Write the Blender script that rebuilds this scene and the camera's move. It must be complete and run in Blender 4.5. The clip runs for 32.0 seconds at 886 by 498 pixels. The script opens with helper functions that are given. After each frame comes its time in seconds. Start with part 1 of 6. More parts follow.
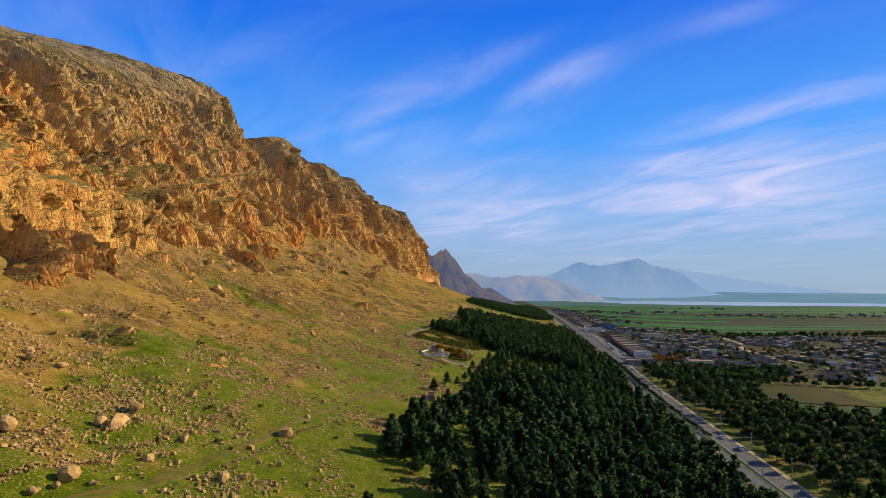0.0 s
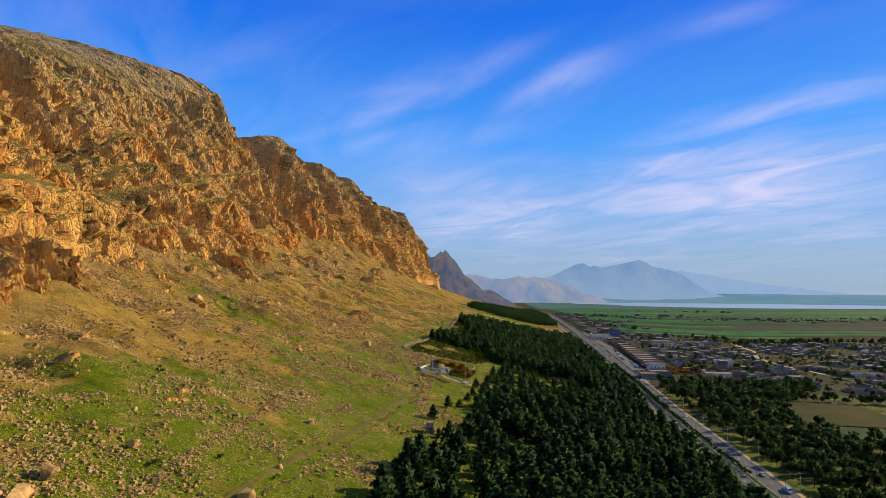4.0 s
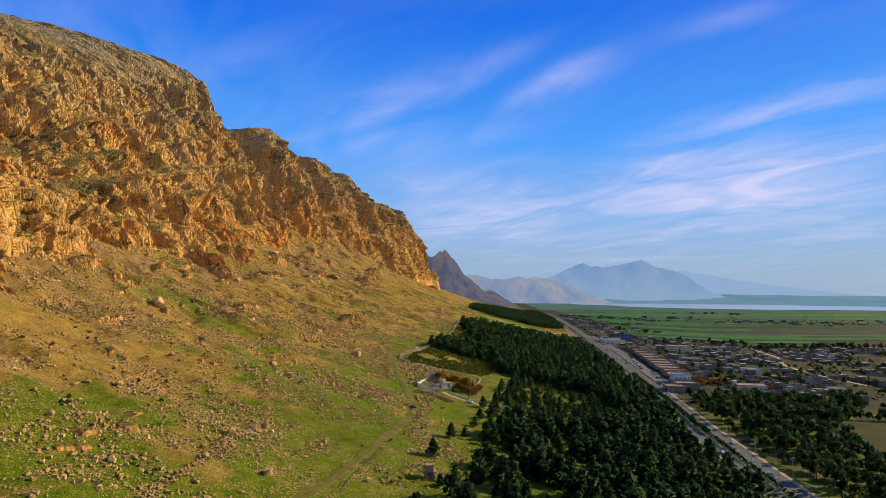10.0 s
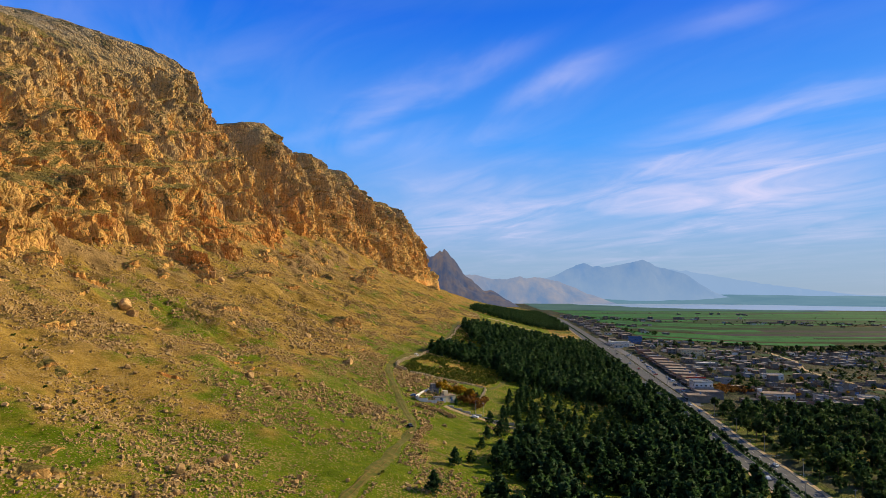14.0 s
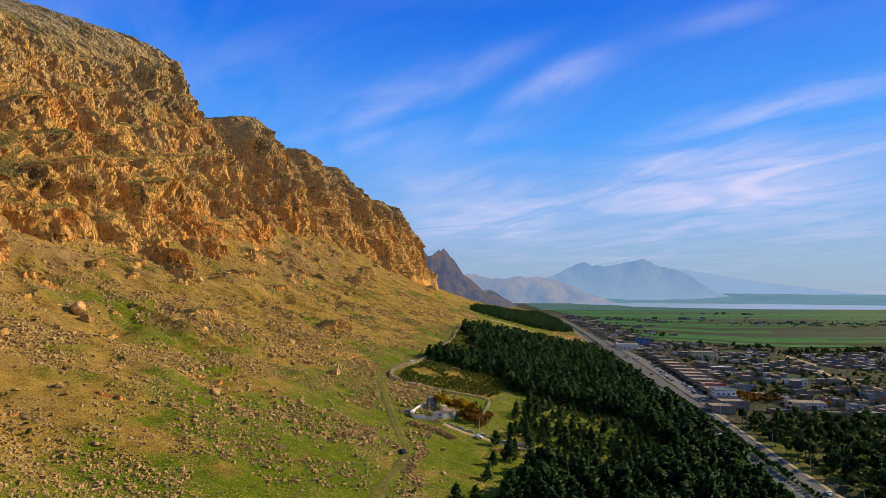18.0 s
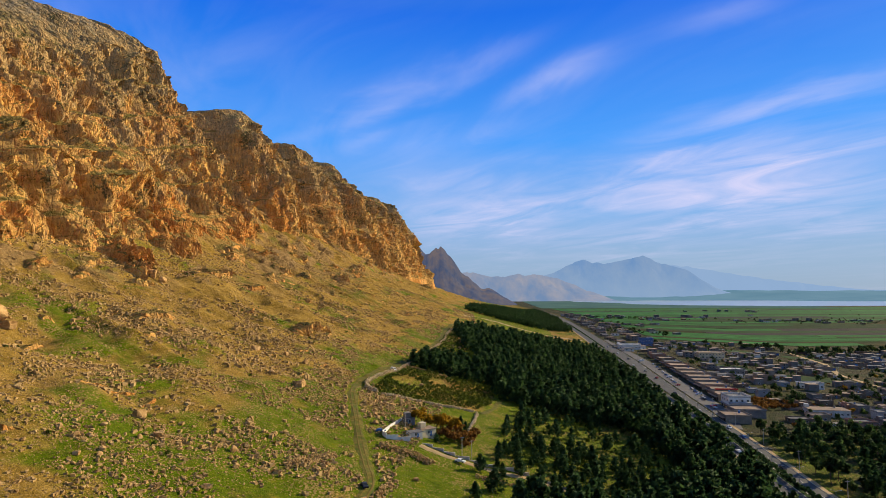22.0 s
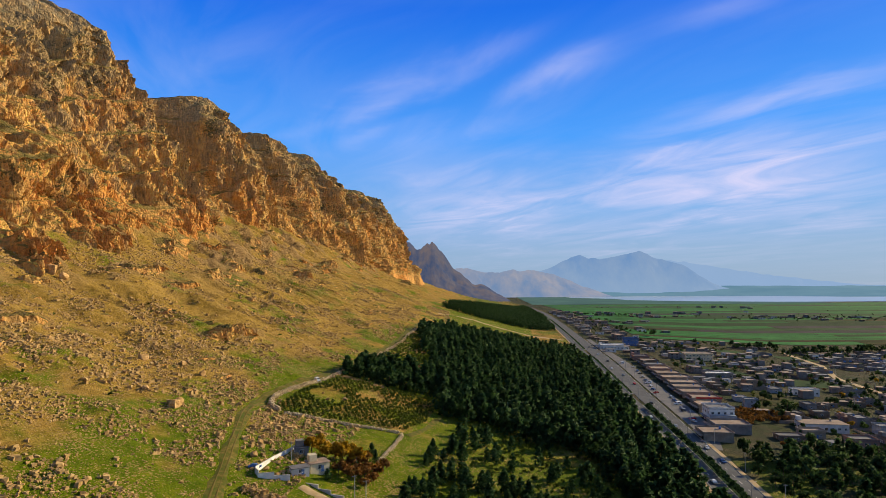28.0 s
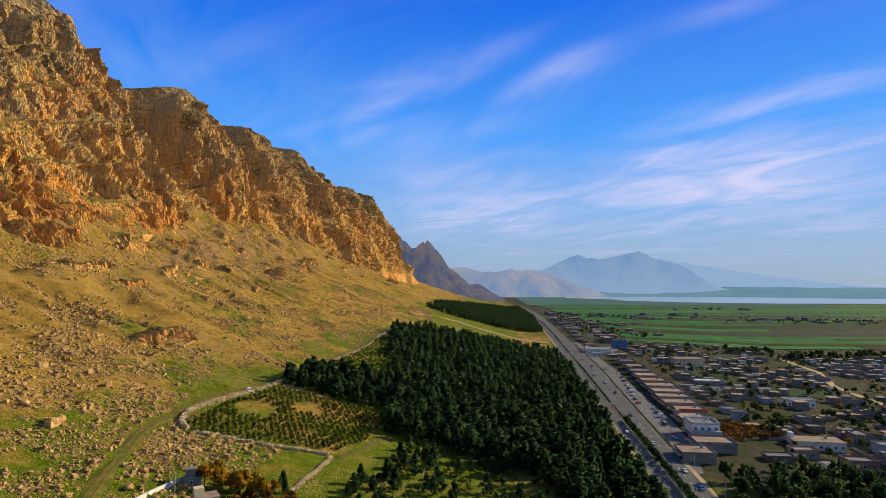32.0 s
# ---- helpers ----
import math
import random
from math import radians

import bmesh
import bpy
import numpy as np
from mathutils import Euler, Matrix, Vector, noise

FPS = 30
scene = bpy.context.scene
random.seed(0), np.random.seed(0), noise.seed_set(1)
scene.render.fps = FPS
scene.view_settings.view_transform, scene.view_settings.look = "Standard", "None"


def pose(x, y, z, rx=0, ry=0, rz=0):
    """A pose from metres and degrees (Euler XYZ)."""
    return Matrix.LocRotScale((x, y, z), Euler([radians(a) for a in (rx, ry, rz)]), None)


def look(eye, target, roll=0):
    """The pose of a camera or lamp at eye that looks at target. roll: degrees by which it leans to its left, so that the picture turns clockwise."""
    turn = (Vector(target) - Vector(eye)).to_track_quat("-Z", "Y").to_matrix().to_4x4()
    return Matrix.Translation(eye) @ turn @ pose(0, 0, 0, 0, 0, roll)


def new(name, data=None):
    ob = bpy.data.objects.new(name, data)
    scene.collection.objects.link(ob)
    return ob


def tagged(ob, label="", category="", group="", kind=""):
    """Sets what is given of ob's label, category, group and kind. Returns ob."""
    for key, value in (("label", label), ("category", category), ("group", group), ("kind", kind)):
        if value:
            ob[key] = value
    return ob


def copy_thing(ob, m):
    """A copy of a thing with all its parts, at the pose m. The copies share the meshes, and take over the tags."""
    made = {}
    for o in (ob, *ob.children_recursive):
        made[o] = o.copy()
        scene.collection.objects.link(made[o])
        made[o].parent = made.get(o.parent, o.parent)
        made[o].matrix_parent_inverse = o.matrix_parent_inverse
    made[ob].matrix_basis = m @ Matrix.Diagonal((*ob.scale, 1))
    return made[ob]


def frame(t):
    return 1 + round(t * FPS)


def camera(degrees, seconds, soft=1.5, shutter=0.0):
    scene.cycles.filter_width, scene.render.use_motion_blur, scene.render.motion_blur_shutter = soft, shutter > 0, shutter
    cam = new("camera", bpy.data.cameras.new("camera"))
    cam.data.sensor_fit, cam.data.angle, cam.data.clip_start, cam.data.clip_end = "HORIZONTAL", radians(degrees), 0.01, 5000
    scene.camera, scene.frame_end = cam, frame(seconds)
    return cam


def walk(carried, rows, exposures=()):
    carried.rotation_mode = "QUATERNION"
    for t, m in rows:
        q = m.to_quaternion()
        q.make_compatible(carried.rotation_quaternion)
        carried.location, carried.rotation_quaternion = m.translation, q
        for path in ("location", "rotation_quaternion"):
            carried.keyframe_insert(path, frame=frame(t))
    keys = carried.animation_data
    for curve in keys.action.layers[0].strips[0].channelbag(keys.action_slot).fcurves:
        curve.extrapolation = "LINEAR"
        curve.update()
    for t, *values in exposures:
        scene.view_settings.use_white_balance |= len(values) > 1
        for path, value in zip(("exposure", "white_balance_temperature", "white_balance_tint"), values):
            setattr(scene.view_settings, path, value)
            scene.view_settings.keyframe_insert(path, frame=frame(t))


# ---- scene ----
cam = camera(74.0, 32.0, soft=0.6)
PATH = [
    (0.0, 0.0, 0.0, 76.0, 94.397, -0.299, -0.023),
    (0.5, -0.079, 4.938, 77.251, 94.413, -0.293, -0.024),
    (1.0, -0.123, 10.298, 78.565, 94.421, -0.277, -0.024),
    (1.5, -0.14, 15.192, 79.764, 94.419, -0.281, -0.034),
    (2.0, -0.183, 20.542, 81.034, 94.418, -0.285, -0.026),
    (2.5, -0.231, 25.493, 82.197, 94.417, -0.299, -0.028),
    (3.0, -0.297, 30.833, 83.187, 94.416, -0.302, -0.029),
    (3.5, -0.37, 35.716, 83.466, 94.458, -0.305, -0.04),
    (5.5, -0.786, 56.809, 84.007, 94.427, -0.377, -0.049),
    (6.0, -0.934, 62.245, 84.177, 94.425, -0.379, -0.059),
    (6.5, -1.022, 67.311, 84.329, 94.423, -0.391, -0.071),
    (7.0, -1.107, 72.758, 84.551, 94.422, -0.402, -0.082),
    (7.5, -1.228, 77.834, 84.706, 94.437, -0.394, -0.092),
    (8.0, -1.352, 83.326, 84.874, 94.436, -0.395, -0.103),
    (8.5, -1.443, 88.377, 85.056, 94.443, -0.406, -0.115),
    (9.0, -1.576, 93.843, 85.165, 94.45, -0.417, -0.117),
    (9.5, -1.683, 98.971, 85.233, 94.458, -0.398, -0.119),
    (10.0, -1.817, 104.442, 85.376, 94.466, -0.399, -0.121),
    (10.5, -1.957, 109.506, 85.449, 94.466, -0.399, -0.115),
    (11.0, -2.101, 114.982, 85.537, 94.465, -0.399, -0.118),
    (11.5, -2.215, 120.049, 85.612, 94.456, -0.389, -0.12),
    (12.0, -2.398, 125.562, 85.65, 94.454, -0.379, -0.131),
    (12.5, -2.519, 130.698, 85.704, 94.454, -0.379, -0.124),
    (13.0, -2.634, 136.21, 85.862, 94.452, -0.388, -0.136),
    (13.5, -2.755, 141.278, 85.951, 94.467, -0.387, -0.155),
    (14.0, -2.879, 146.823, 86.058, 94.473, -0.386, -0.166),
    (14.5, -3.005, 151.889, 86.124, 94.481, -0.385, -0.169),
    (16.5, -3.191, 172.949, 86.722, 94.444, -0.34, -0.227),
    (17.0, -3.109, 178.517, 86.832, 94.441, -0.308, -0.246),
    (17.5, -2.905, 183.603, 86.92, 94.439, -0.277, -0.255),
    (18.0, -2.496, 189.132, 86.975, 94.444, -0.225, -0.272),
    (18.5, -1.956, 194.211, 87.098, 94.433, -0.184, -0.281),
    (19.0, -1.176, 199.63, 87.211, 94.41, -0.142, -0.307),
    (19.5, -0.249, 204.636, 87.24, 94.399, -0.071, -0.314),
    (20.0, 0.953, 210.014, 87.318, 94.381, -0.02, -0.296),
    (20.5, 2.316, 214.873, 87.428, 94.353, 0.02, -0.286),
    (21.0, 4.006, 220.071, 87.488, 94.333, 0.061, -0.285),
    (21.5, 5.735, 224.853, 87.566, 94.312, 0.102, -0.283),
    (22.0, 7.859, 229.905, 87.646, 94.3, 0.152, -0.29),
    (22.5, 9.989, 234.608, 87.718, 94.27, 0.182, -0.297),
    (23.0, 12.518, 239.545, 87.82, 94.247, 0.213, -0.312),
    (23.5, 15.113, 243.998, 87.874, 94.209, 0.232, -0.301),
    (24.0, 18.104, 248.719, 87.928, 94.186, 0.261, -0.316),
    (24.5, 21.052, 253.055, 88.037, 94.156, 0.28, -0.313),
    (25.0, 24.364, 257.693, 88.12, 94.107, 0.299, -0.318),
    (25.5, 27.48, 261.878, 88.211, 94.076, 0.317, -0.323),
    (27.5, 41.546, 279.259, 88.526, 93.935, 0.275, -0.366),
    (28.0, 45.321, 283.643, 88.617, 93.901, 0.27, -0.378),
    (28.5, 48.754, 287.708, 88.731, 93.894, 0.245, -0.372),
    (29.0, 52.409, 292.106, 88.83, 93.869, 0.218, -0.374),
    (29.5, 55.749, 296.254, 88.921, 93.853, 0.191, -0.366),
    (30.0, 59.222, 300.77, 88.977, 93.838, 0.143, -0.35),
    (30.5, 62.292, 305.0, 89.03, 93.828, 0.085, -0.36),
    (31.0, 65.535, 309.7, 89.136, 93.812, 0.025, -0.343),
    (31.5, 68.405, 314.011, 89.202, 93.812, -0.036, -0.333),
    (32.0, 71.357, 318.79, 89.299, 93.821, -0.108, -0.315),
]
walk(cam, [(t, pose(x, y, z, rx, ry, rz)) for t, x, y, z, rx, ry, rz in PATH])

# ---- sky and sun ----
SUN_AZ, SUN_EL = 65.0, 24.0  # degrees from +y towards +x, and above the horizon
sun_way = Vector((math.sin(radians(SUN_AZ)) * math.cos(radians(SUN_EL)), math.cos(radians(SUN_AZ)) * math.cos(radians(SUN_EL)), math.sin(radians(SUN_EL))))
sun = new("sun", bpy.data.lights.new("sun", "SUN"))
sun.data.energy, sun.data.angle, sun.data.color = 6.4, radians(0.6), (0.96, 0.76, 0.43)
sun.matrix_basis = look(sun_way * 100, (0, 0, 0))


# ice clouds: middle to the side and upward, half length, half width, tilt in degrees, strength
CLOUDS = [(-0.102, 0.341, 0.151, 0.021, 22.3, 0.26), (0.085, 0.41, 0.089, 0.0208, 27.1, 0.17), (0.198, 0.366, 0.099, 0.0195, 19.5, 0.34), (0.581, 0.319, 0.223, 0.0229, 12.8, 0.43), (0.503, 0.198, 0.281, 0.0425, 7.6, 0.61), (0.55, 0.158, 0.236, 0.0359, 5.8, 0.36), (-0.004, 0.252, 0.126, 0.0316, 15.2, 0.25), (-0.121, 0.272, 0.09, 0.0203, 15.7, 0.18), (0.054, 0.148, 0.14, 0.0588, -6.3, 0.43), (0.41, 0.22, 0.049, 0.0072, 10.4, 0.25), (0.683, 0.119, 0.096, 0.0144, 1.3, 0.25), (0.513, 0.482, 0.112, 0.0203, 16.6, 0.16), (0.433, 0.322, 0.069, 0.0144, 16.9, 0.14), (0.324, 0.083, 0.104, 0.0203, 2.4, 0.22), (0.117, 0.121, 0.047, 0.0057, -1.0, 0.18)]


def build_sky():
    w = bpy.data.worlds.new("sky")
    scene.world = w
    w.use_nodes = True
    n, l = w.node_tree.nodes, w.node_tree.links

    def op(kind, a, b=0.0, c=0.0):
        m = n.new("ShaderNodeMath")
        m.operation = kind
        for k, v in enumerate((a, b, c)):
            if isinstance(v, (int, float)):
                m.inputs[k].default_value = v
            else:
                l.new(v, m.inputs[k])
        return m.outputs[0]

    def stops(fac, rows):
        r = n.new("ShaderNodeValToRGB")
        e = r.color_ramp.elements
        while len(e) < len(rows):
            e.new(0.5)
        for k, (p, c) in enumerate(rows):
            e[k].position, e[k].color = p, (*c, 1)
        l.new(fac, r.inputs[0])
        return r.outputs[0]

    def blend(fac, a, b, kind="MIX"):
        m = n.new("ShaderNodeMixRGB")
        m.blend_type = kind
        for k, v in enumerate((fac, a, b)):
            if isinstance(v, (int, float)):
                m.inputs[k].default_value = v
            elif isinstance(v, tuple):
                m.inputs[k].default_value = (*v, 1)
            else:
                l.new(v, m.inputs[k])
        return m.outputs[0]

    sky = n.new("ShaderNodeTexSky")
    sky.sky_type, sky.sun_disc = "NISHITA", False
    sky.sun_elevation, sky.sun_rotation = radians(SUN_EL), radians(SUN_AZ)
    sky.air_density, sky.dust_density, sky.ozone_density = 1.0, 0.6, 2.0
    co = n.new("ShaderNodeTexCoord")
    sep = n.new("ShaderNodeSeparateXYZ")
    l.new(co.outputs["Generated"], sep.inputs[0])
    x, y, z = sep.outputs
    deep = stops(op("MAXIMUM", z, 0.0), [(0.0, (0.29, 0.42, 0.58)), (0.06, (0.29, 0.45, 0.68)), (0.13, (0.19, 0.44, 0.84)), (0.25, (0.06, 0.35, 1.0)), (0.44, (0.006, 0.16, 0.84)), (0.6, (0.07, 0.2, 0.52)), (1.0, (0.13, 0.21, 0.36))])
    ahead = stops(op("MULTIPLY_ADD", y, 0.5, 0.5), [(0.35, (0.35, 0.35, 0.35)), (0.7, (0.94, 0.94, 0.94))])
    base = blend(ahead, blend(1.0, sky.outputs[0], (0.1, 0.1, 0.1), "MULTIPLY"), deep)
    # high ice cloud: streaks on a flat layer
    h = op("ADD", op("MAXIMUM", z, 0.0), 0.06)
    px, py = op("DIVIDE", x, h), op("DIVIDE", y, h)
    a, b = math.cos(radians(30)), math.sin(radians(30))
    along = op("ADD", op("MULTIPLY", px, -b), op("MULTIPLY", py, a))
    across = op("ADD", op("MULTIPLY", px, a), op("MULTIPLY", py, b))

    def streaks(su, sv, shift, detail, distort):
        v = n.new("ShaderNodeCombineXYZ")
        l.new(op("MULTIPLY_ADD", across, su, shift), v.inputs[0])
        l.new(op("MULTIPLY_ADD", along, sv, shift), v.inputs[1])
        t = n.new("ShaderNodeTexNoise")
        t.inputs["Scale"].default_value, t.inputs["Detail"].default_value = 1.0, detail
        t.inputs["Roughness"].default_value, t.inputs["Distortion"].default_value = 0.55, distort
        l.new(v.outputs[0], t.inputs["Vector"])
        return t.outputs[0]

    one = stops(streaks(0.8, 0.15, 5.3, 6, 0.5), [(0.36, (0, 0, 0)), (0.62, (1, 1, 1))])
    two = stops(streaks(1.9, 0.8, 7.7, 8, 1.6), [(0.34, (0, 0, 0)), (0.72, (1, 1, 1))])
    # the sky ahead as a picture plane: a to the side, e upward
    ya = op("MAXIMUM", y, 0.05)
    sa, se = op("DIVIDE", x, ya), op("DIVIDE", z, ya)
    wob = op("MULTIPLY_ADD", streaks(1.2, 0.9, 2.2, 5, 0.6), 0.15, -0.075)
    wide = None
    for ca, ce, half, thick, tilt, power in CLOUDS:
        c, q = math.cos(radians(tilt)), math.sin(radians(tilt))
        da, de = op("SUBTRACT", sa, ca), op("ADD", op("SUBTRACT", se, ce), wob)
        u = op("DIVIDE", op("MULTIPLY_ADD", da, c, op("MULTIPLY", de, q)), half)
        v = op("DIVIDE", op("MULTIPLY_ADD", da, -q, op("MULTIPLY", de, c)), thick)
        g = op("POWER", 2.718, op("MULTIPLY", op("ADD", op("MULTIPLY", u, u), op("MULTIPLY", v, v)), -1.0))
        g = op("MULTIPLY", g, power)
        wide = g if wide is None else op("ADD", wide, g)
    wide = op("MULTIPLY", wide, stops(op("MULTIPLY_ADD", y, 0.5, 0.5), [(0.6, (0, 0, 0)), (0.75, (1, 1, 1))]))
    veil = op("MULTIPLY", op("MULTIPLY", one, two), stops(z, [(0.02, (0.1, 0.1, 0.1)), (0.1, (0.22, 0.22, 0.22)), (0.3, (0.16, 0.16, 0.16)), (0.5, (0.05, 0.05, 0.05))]))
    wisp = op("ADD", op("MULTIPLY", wide, op("MULTIPLY_ADD", two, 0.7, 0.38)), veil)
    tinted = blend(op("MINIMUM", op("MULTIPLY", wisp, 1.15), 0.9), base, (0.72, 0.70, 0.96))
    l.new(tinted, n["Background"].inputs["Color"])
    n["Background"].inputs["Strength"].default_value = 1.0


build_sky()

# ---- materials ----
def mat(name):
    m = bpy.data.materials.new(name)
    m.use_nodes = True
    return m, m.node_tree.nodes, m.node_tree.links, m.node_tree.nodes["Principled BSDF"]


def noise_node(n, l, vec, scale, detail=6.0, rough=0.55, distort=0.0):
    t = n.new("ShaderNodeTexNoise")
    t.inputs["Scale"].default_value, t.inputs["Detail"].default_value = scale, detail
    t.inputs["Roughness"].default_value, t.inputs["Distortion"].default_value = rough, distort
    if vec is not None:
        l.new(vec, t.inputs["Vector"])
    return t.outputs["Fac"]


def ramp(n, l, fac, stops):
    r = n.new("ShaderNodeValToRGB")
    e = r.color_ramp.elements
    while len(e) < len(stops):
        e.new(0.5)
    for k, (p, c) in enumerate(stops):
        e[k].position, e[k].color = p, (*c, 1) if len(c) == 3 else c
    if fac is not None:
        l.new(fac, r.inputs["Fac"])
    return r.outputs["Color"]


def mixed(n, l, fac, a, b, kind="MIX"):
    m = n.new("ShaderNodeMix")
    m.data_type, m.blend_type = "RGBA", kind
    for s, v in (("Factor", fac), ("A", a), ("B", b)):
        sock = [i for i in m.inputs if i.name == s and i.type == ("VALUE" if s == "Factor" else "RGBA")][0]
        if isinstance(v, (int, float)):
            sock.default_value = v
        elif isinstance(v, tuple):
            sock.default_value = (*v, 1)
        else:
            l.new(v, sock)
    return [o for o in m.outputs if o.type == "RGBA"][0]


def calc(n, l, op, a, b=0.0):
    m = n.new("ShaderNodeMath")
    m.operation = op
    for k, v in enumerate((a, b)):
        if isinstance(v, (int, float)):
            m.inputs[k].default_value = v
        else:
            l.new(v, m.inputs[k])
    return m.outputs[0]


def bump(n, l, height, bsdf, strength, dist):
    b = n.new("ShaderNodeBump")
    b.inputs["Strength"].default_value, b.inputs["Distance"].default_value = strength, dist
    l.new(height, b.inputs["Height"])
    l.new(b.outputs[0], bsdf.inputs["Normal"])


def position(n, squash=(1, 1, 1)):
    g = n.new("ShaderNodeNewGeometry")
    if squash == (1, 1, 1):
        return g.outputs["Position"]
    m = n.new("ShaderNodeMapping")
    m.inputs["Scale"].default_value = squash
    n.id_data.links.new(g.outputs["Position"], m.inputs["Vector"])
    return m.outputs[0]


def surface(name, stops, scale, rough=0.9, fine=None, relief=0.4, depth=0.05, spread=0.12, metal=0.0, rand=True):
    """A worn surface: colours over a coarse noise, darkened and lightened by a fine one, varied from piece to piece."""
    m, n, l, b = mat(name)
    p = position(n)
    c = ramp(n, l, noise_node(n, l, p, scale), stops)
    f = noise_node(n, l, p, fine or scale * 9, 4)
    c = mixed(n, l, 0.55, c, ramp(n, l, f, [(0.3, (0.45,) * 3), (0.7, (0.62,) * 3)]), "OVERLAY")
    if rand:
        o = n.new("ShaderNodeObjectInfo")
        h = n.new("ShaderNodeHueSaturation")
        l.new(c, h.inputs["Color"])
        l.new(calc(n, l, "MULTIPLY_ADD", o.outputs["Random"], spread * 2), h.inputs["Value"])
        h.inputs["Value"].links[0].from_node.inputs[2].default_value = 1 - spread
        c = h.outputs[0]
    l.new(c, b.inputs["Base Color"])
    b.inputs["Roughness"].default_value, b.inputs["Metallic"].default_value = rough, metal
    b.inputs["Specular IOR Level"].default_value = 0.25
    bump(n, l, f, b, relief, depth)
    return m


def leafy(name, dark, light, odd=None, per_object=True):
    """Foliage: each spray a little lighter or darker, each plant of its own hue."""
    m, n, l, b = mat(name)
    g = n.new("ShaderNodeNewGeometry")
    c = ramp(n, l, g.outputs["Random Per Island"], [(0.0, dark), (1.0, light)])
    big = noise_node(n, l, g.outputs["Position"], 0.16, 2)
    c = mixed(n, l, 0.7, c, ramp(n, l, big, [(0.32, (0.36, 0.39, 0.44)), (0.68, (0.66, 0.62, 0.5))]), "OVERLAY")
    l.new(c, b.inputs["Base Color"])
    b.inputs["Roughness"].default_value = 0.75
    b.inputs["Specular IOR Level"].default_value = 0.2
    t = n.new("ShaderNodeBsdfTranslucent")
    l.new(c, t.inputs["Color"])
    s = n.new("ShaderNodeMixShader")
    s.inputs[0].default_value = 0.42
    l.new(b.outputs[0], s.inputs[1])
    l.new(t.outputs[0], s.inputs[2])
    l.new(s.outputs[0], n["Material Output"].inputs["Surface"])
    return m


def ground_material():
    m, n, l, b = mat("hillside_and_plain")
    p = position(n)
    a = n.new("ShaderNodeAttribute")
    a.attribute_name = "cover"
    sep = n.new("ShaderNodeSeparateColor")
    l.new(a.outputs["Color"], sep.inputs[0])
    green, rock, bare = sep.outputs[0], sep.outputs[1], sep.outputs[2]
    patch = noise_node(n, l, p, 0.035, 5, 0.6)
    mid = noise_node(n, l, p, 0.22, 6, 0.65)
    fine = noise_node(n, l, p, 1.6, 5, 0.7)
    dry = ramp(n, l, mid, [(0.25, (0.17, 0.105, 0.018)), (0.5, (0.33, 0.205, 0.036)), (0.75, (0.47, 0.31, 0.085))])
    grass = ramp(n, l, mid, [(0.28, (0.06, 0.105, 0.001)), (0.55, (0.12, 0.165, 0.003)), (0.8, (0.25, 0.22, 0.012))])
    g = calc(n, l, "ADD", green, calc(n, l, "MULTIPLY_ADD", patch, 2.6))
    g.node.inputs[1].links[0].from_node.inputs[2].default_value = -1.3
    g = ramp(n, l, g, [(0.32, (0, 0, 0)), (0.72, (1, 1, 1))])
    c = mixed(n, l, g, dry, grass)
    flat = ramp(n, l, noise_node(n, l, p, 0.045, 8, 0.7), [(0.34, (0.028, 0.05, 0.014)), (0.5, (0.05, 0.055, 0.026)), (0.64, (0.10, 0.08, 0.045))])
    c = mixed(n, l, a.outputs["Alpha"], c, flat)
    # scattered stones too small to be built
    v = n.new("ShaderNodeTexVoronoi")
    v.inputs["Scale"].default_value = 1.1
    l.new(p, v.inputs["Vector"])
    dens = noise_node(n, l, p, 0.05, 3)
    lim = calc(n, l, "MULTIPLY_ADD", dens, 0.95)
    lim.node.inputs[2].default_value = -0.16
    st = calc(n, l, "LESS_THAN", v.outputs["Distance"], lim)
    sc = mixed(n, l, v.outputs["Color"], (0.27, 0.165, 0.06), (0.5, 0.34, 0.14))
    c = mixed(n, l, calc(n, l, "MULTIPLY", st, calc(n, l, "MULTIPLY_ADD", a.outputs["Alpha"], -0.75)), c, sc)
    c.node.inputs[0].links[0].from_node.inputs[1].links[0].from_node.inputs[2].default_value = 0.75
    soil = ramp(n, l, mid, [(0.3, (0.045, 0.04, 0.026)), (0.7, (0.09, 0.072, 0.045))])
    c = mixed(n, l, bare, c, soil)
    stone = ramp(n, l, noise_node(n, l, position(n, (1, 1, 0.35)), 0.3, 9, 0.75), [(0.3, (0.12, 0.08, 0.035)), (0.5, (0.29, 0.18, 0.07)), (0.7, (0.42, 0.28, 0.12))])
    c = mixed(n, l, rock, c, stone)
    c = mixed(n, l, 0.8, c, ramp(n, l, fine, [(0.3, (0.22,) * 3), (0.7, (0.74,) * 3)]), "OVERLAY")
    l.new(c, b.inputs["Base Color"])
    b.inputs["Roughness"].default_value, b.inputs["Specular IOR Level"].default_value = 1.0, 0.1
    h = calc(n, l, "ADD", fine, calc(n, l, "MULTIPLY", st, 0.8))
    bump(n, l, h, b, 1.0, 0.8)
    return m


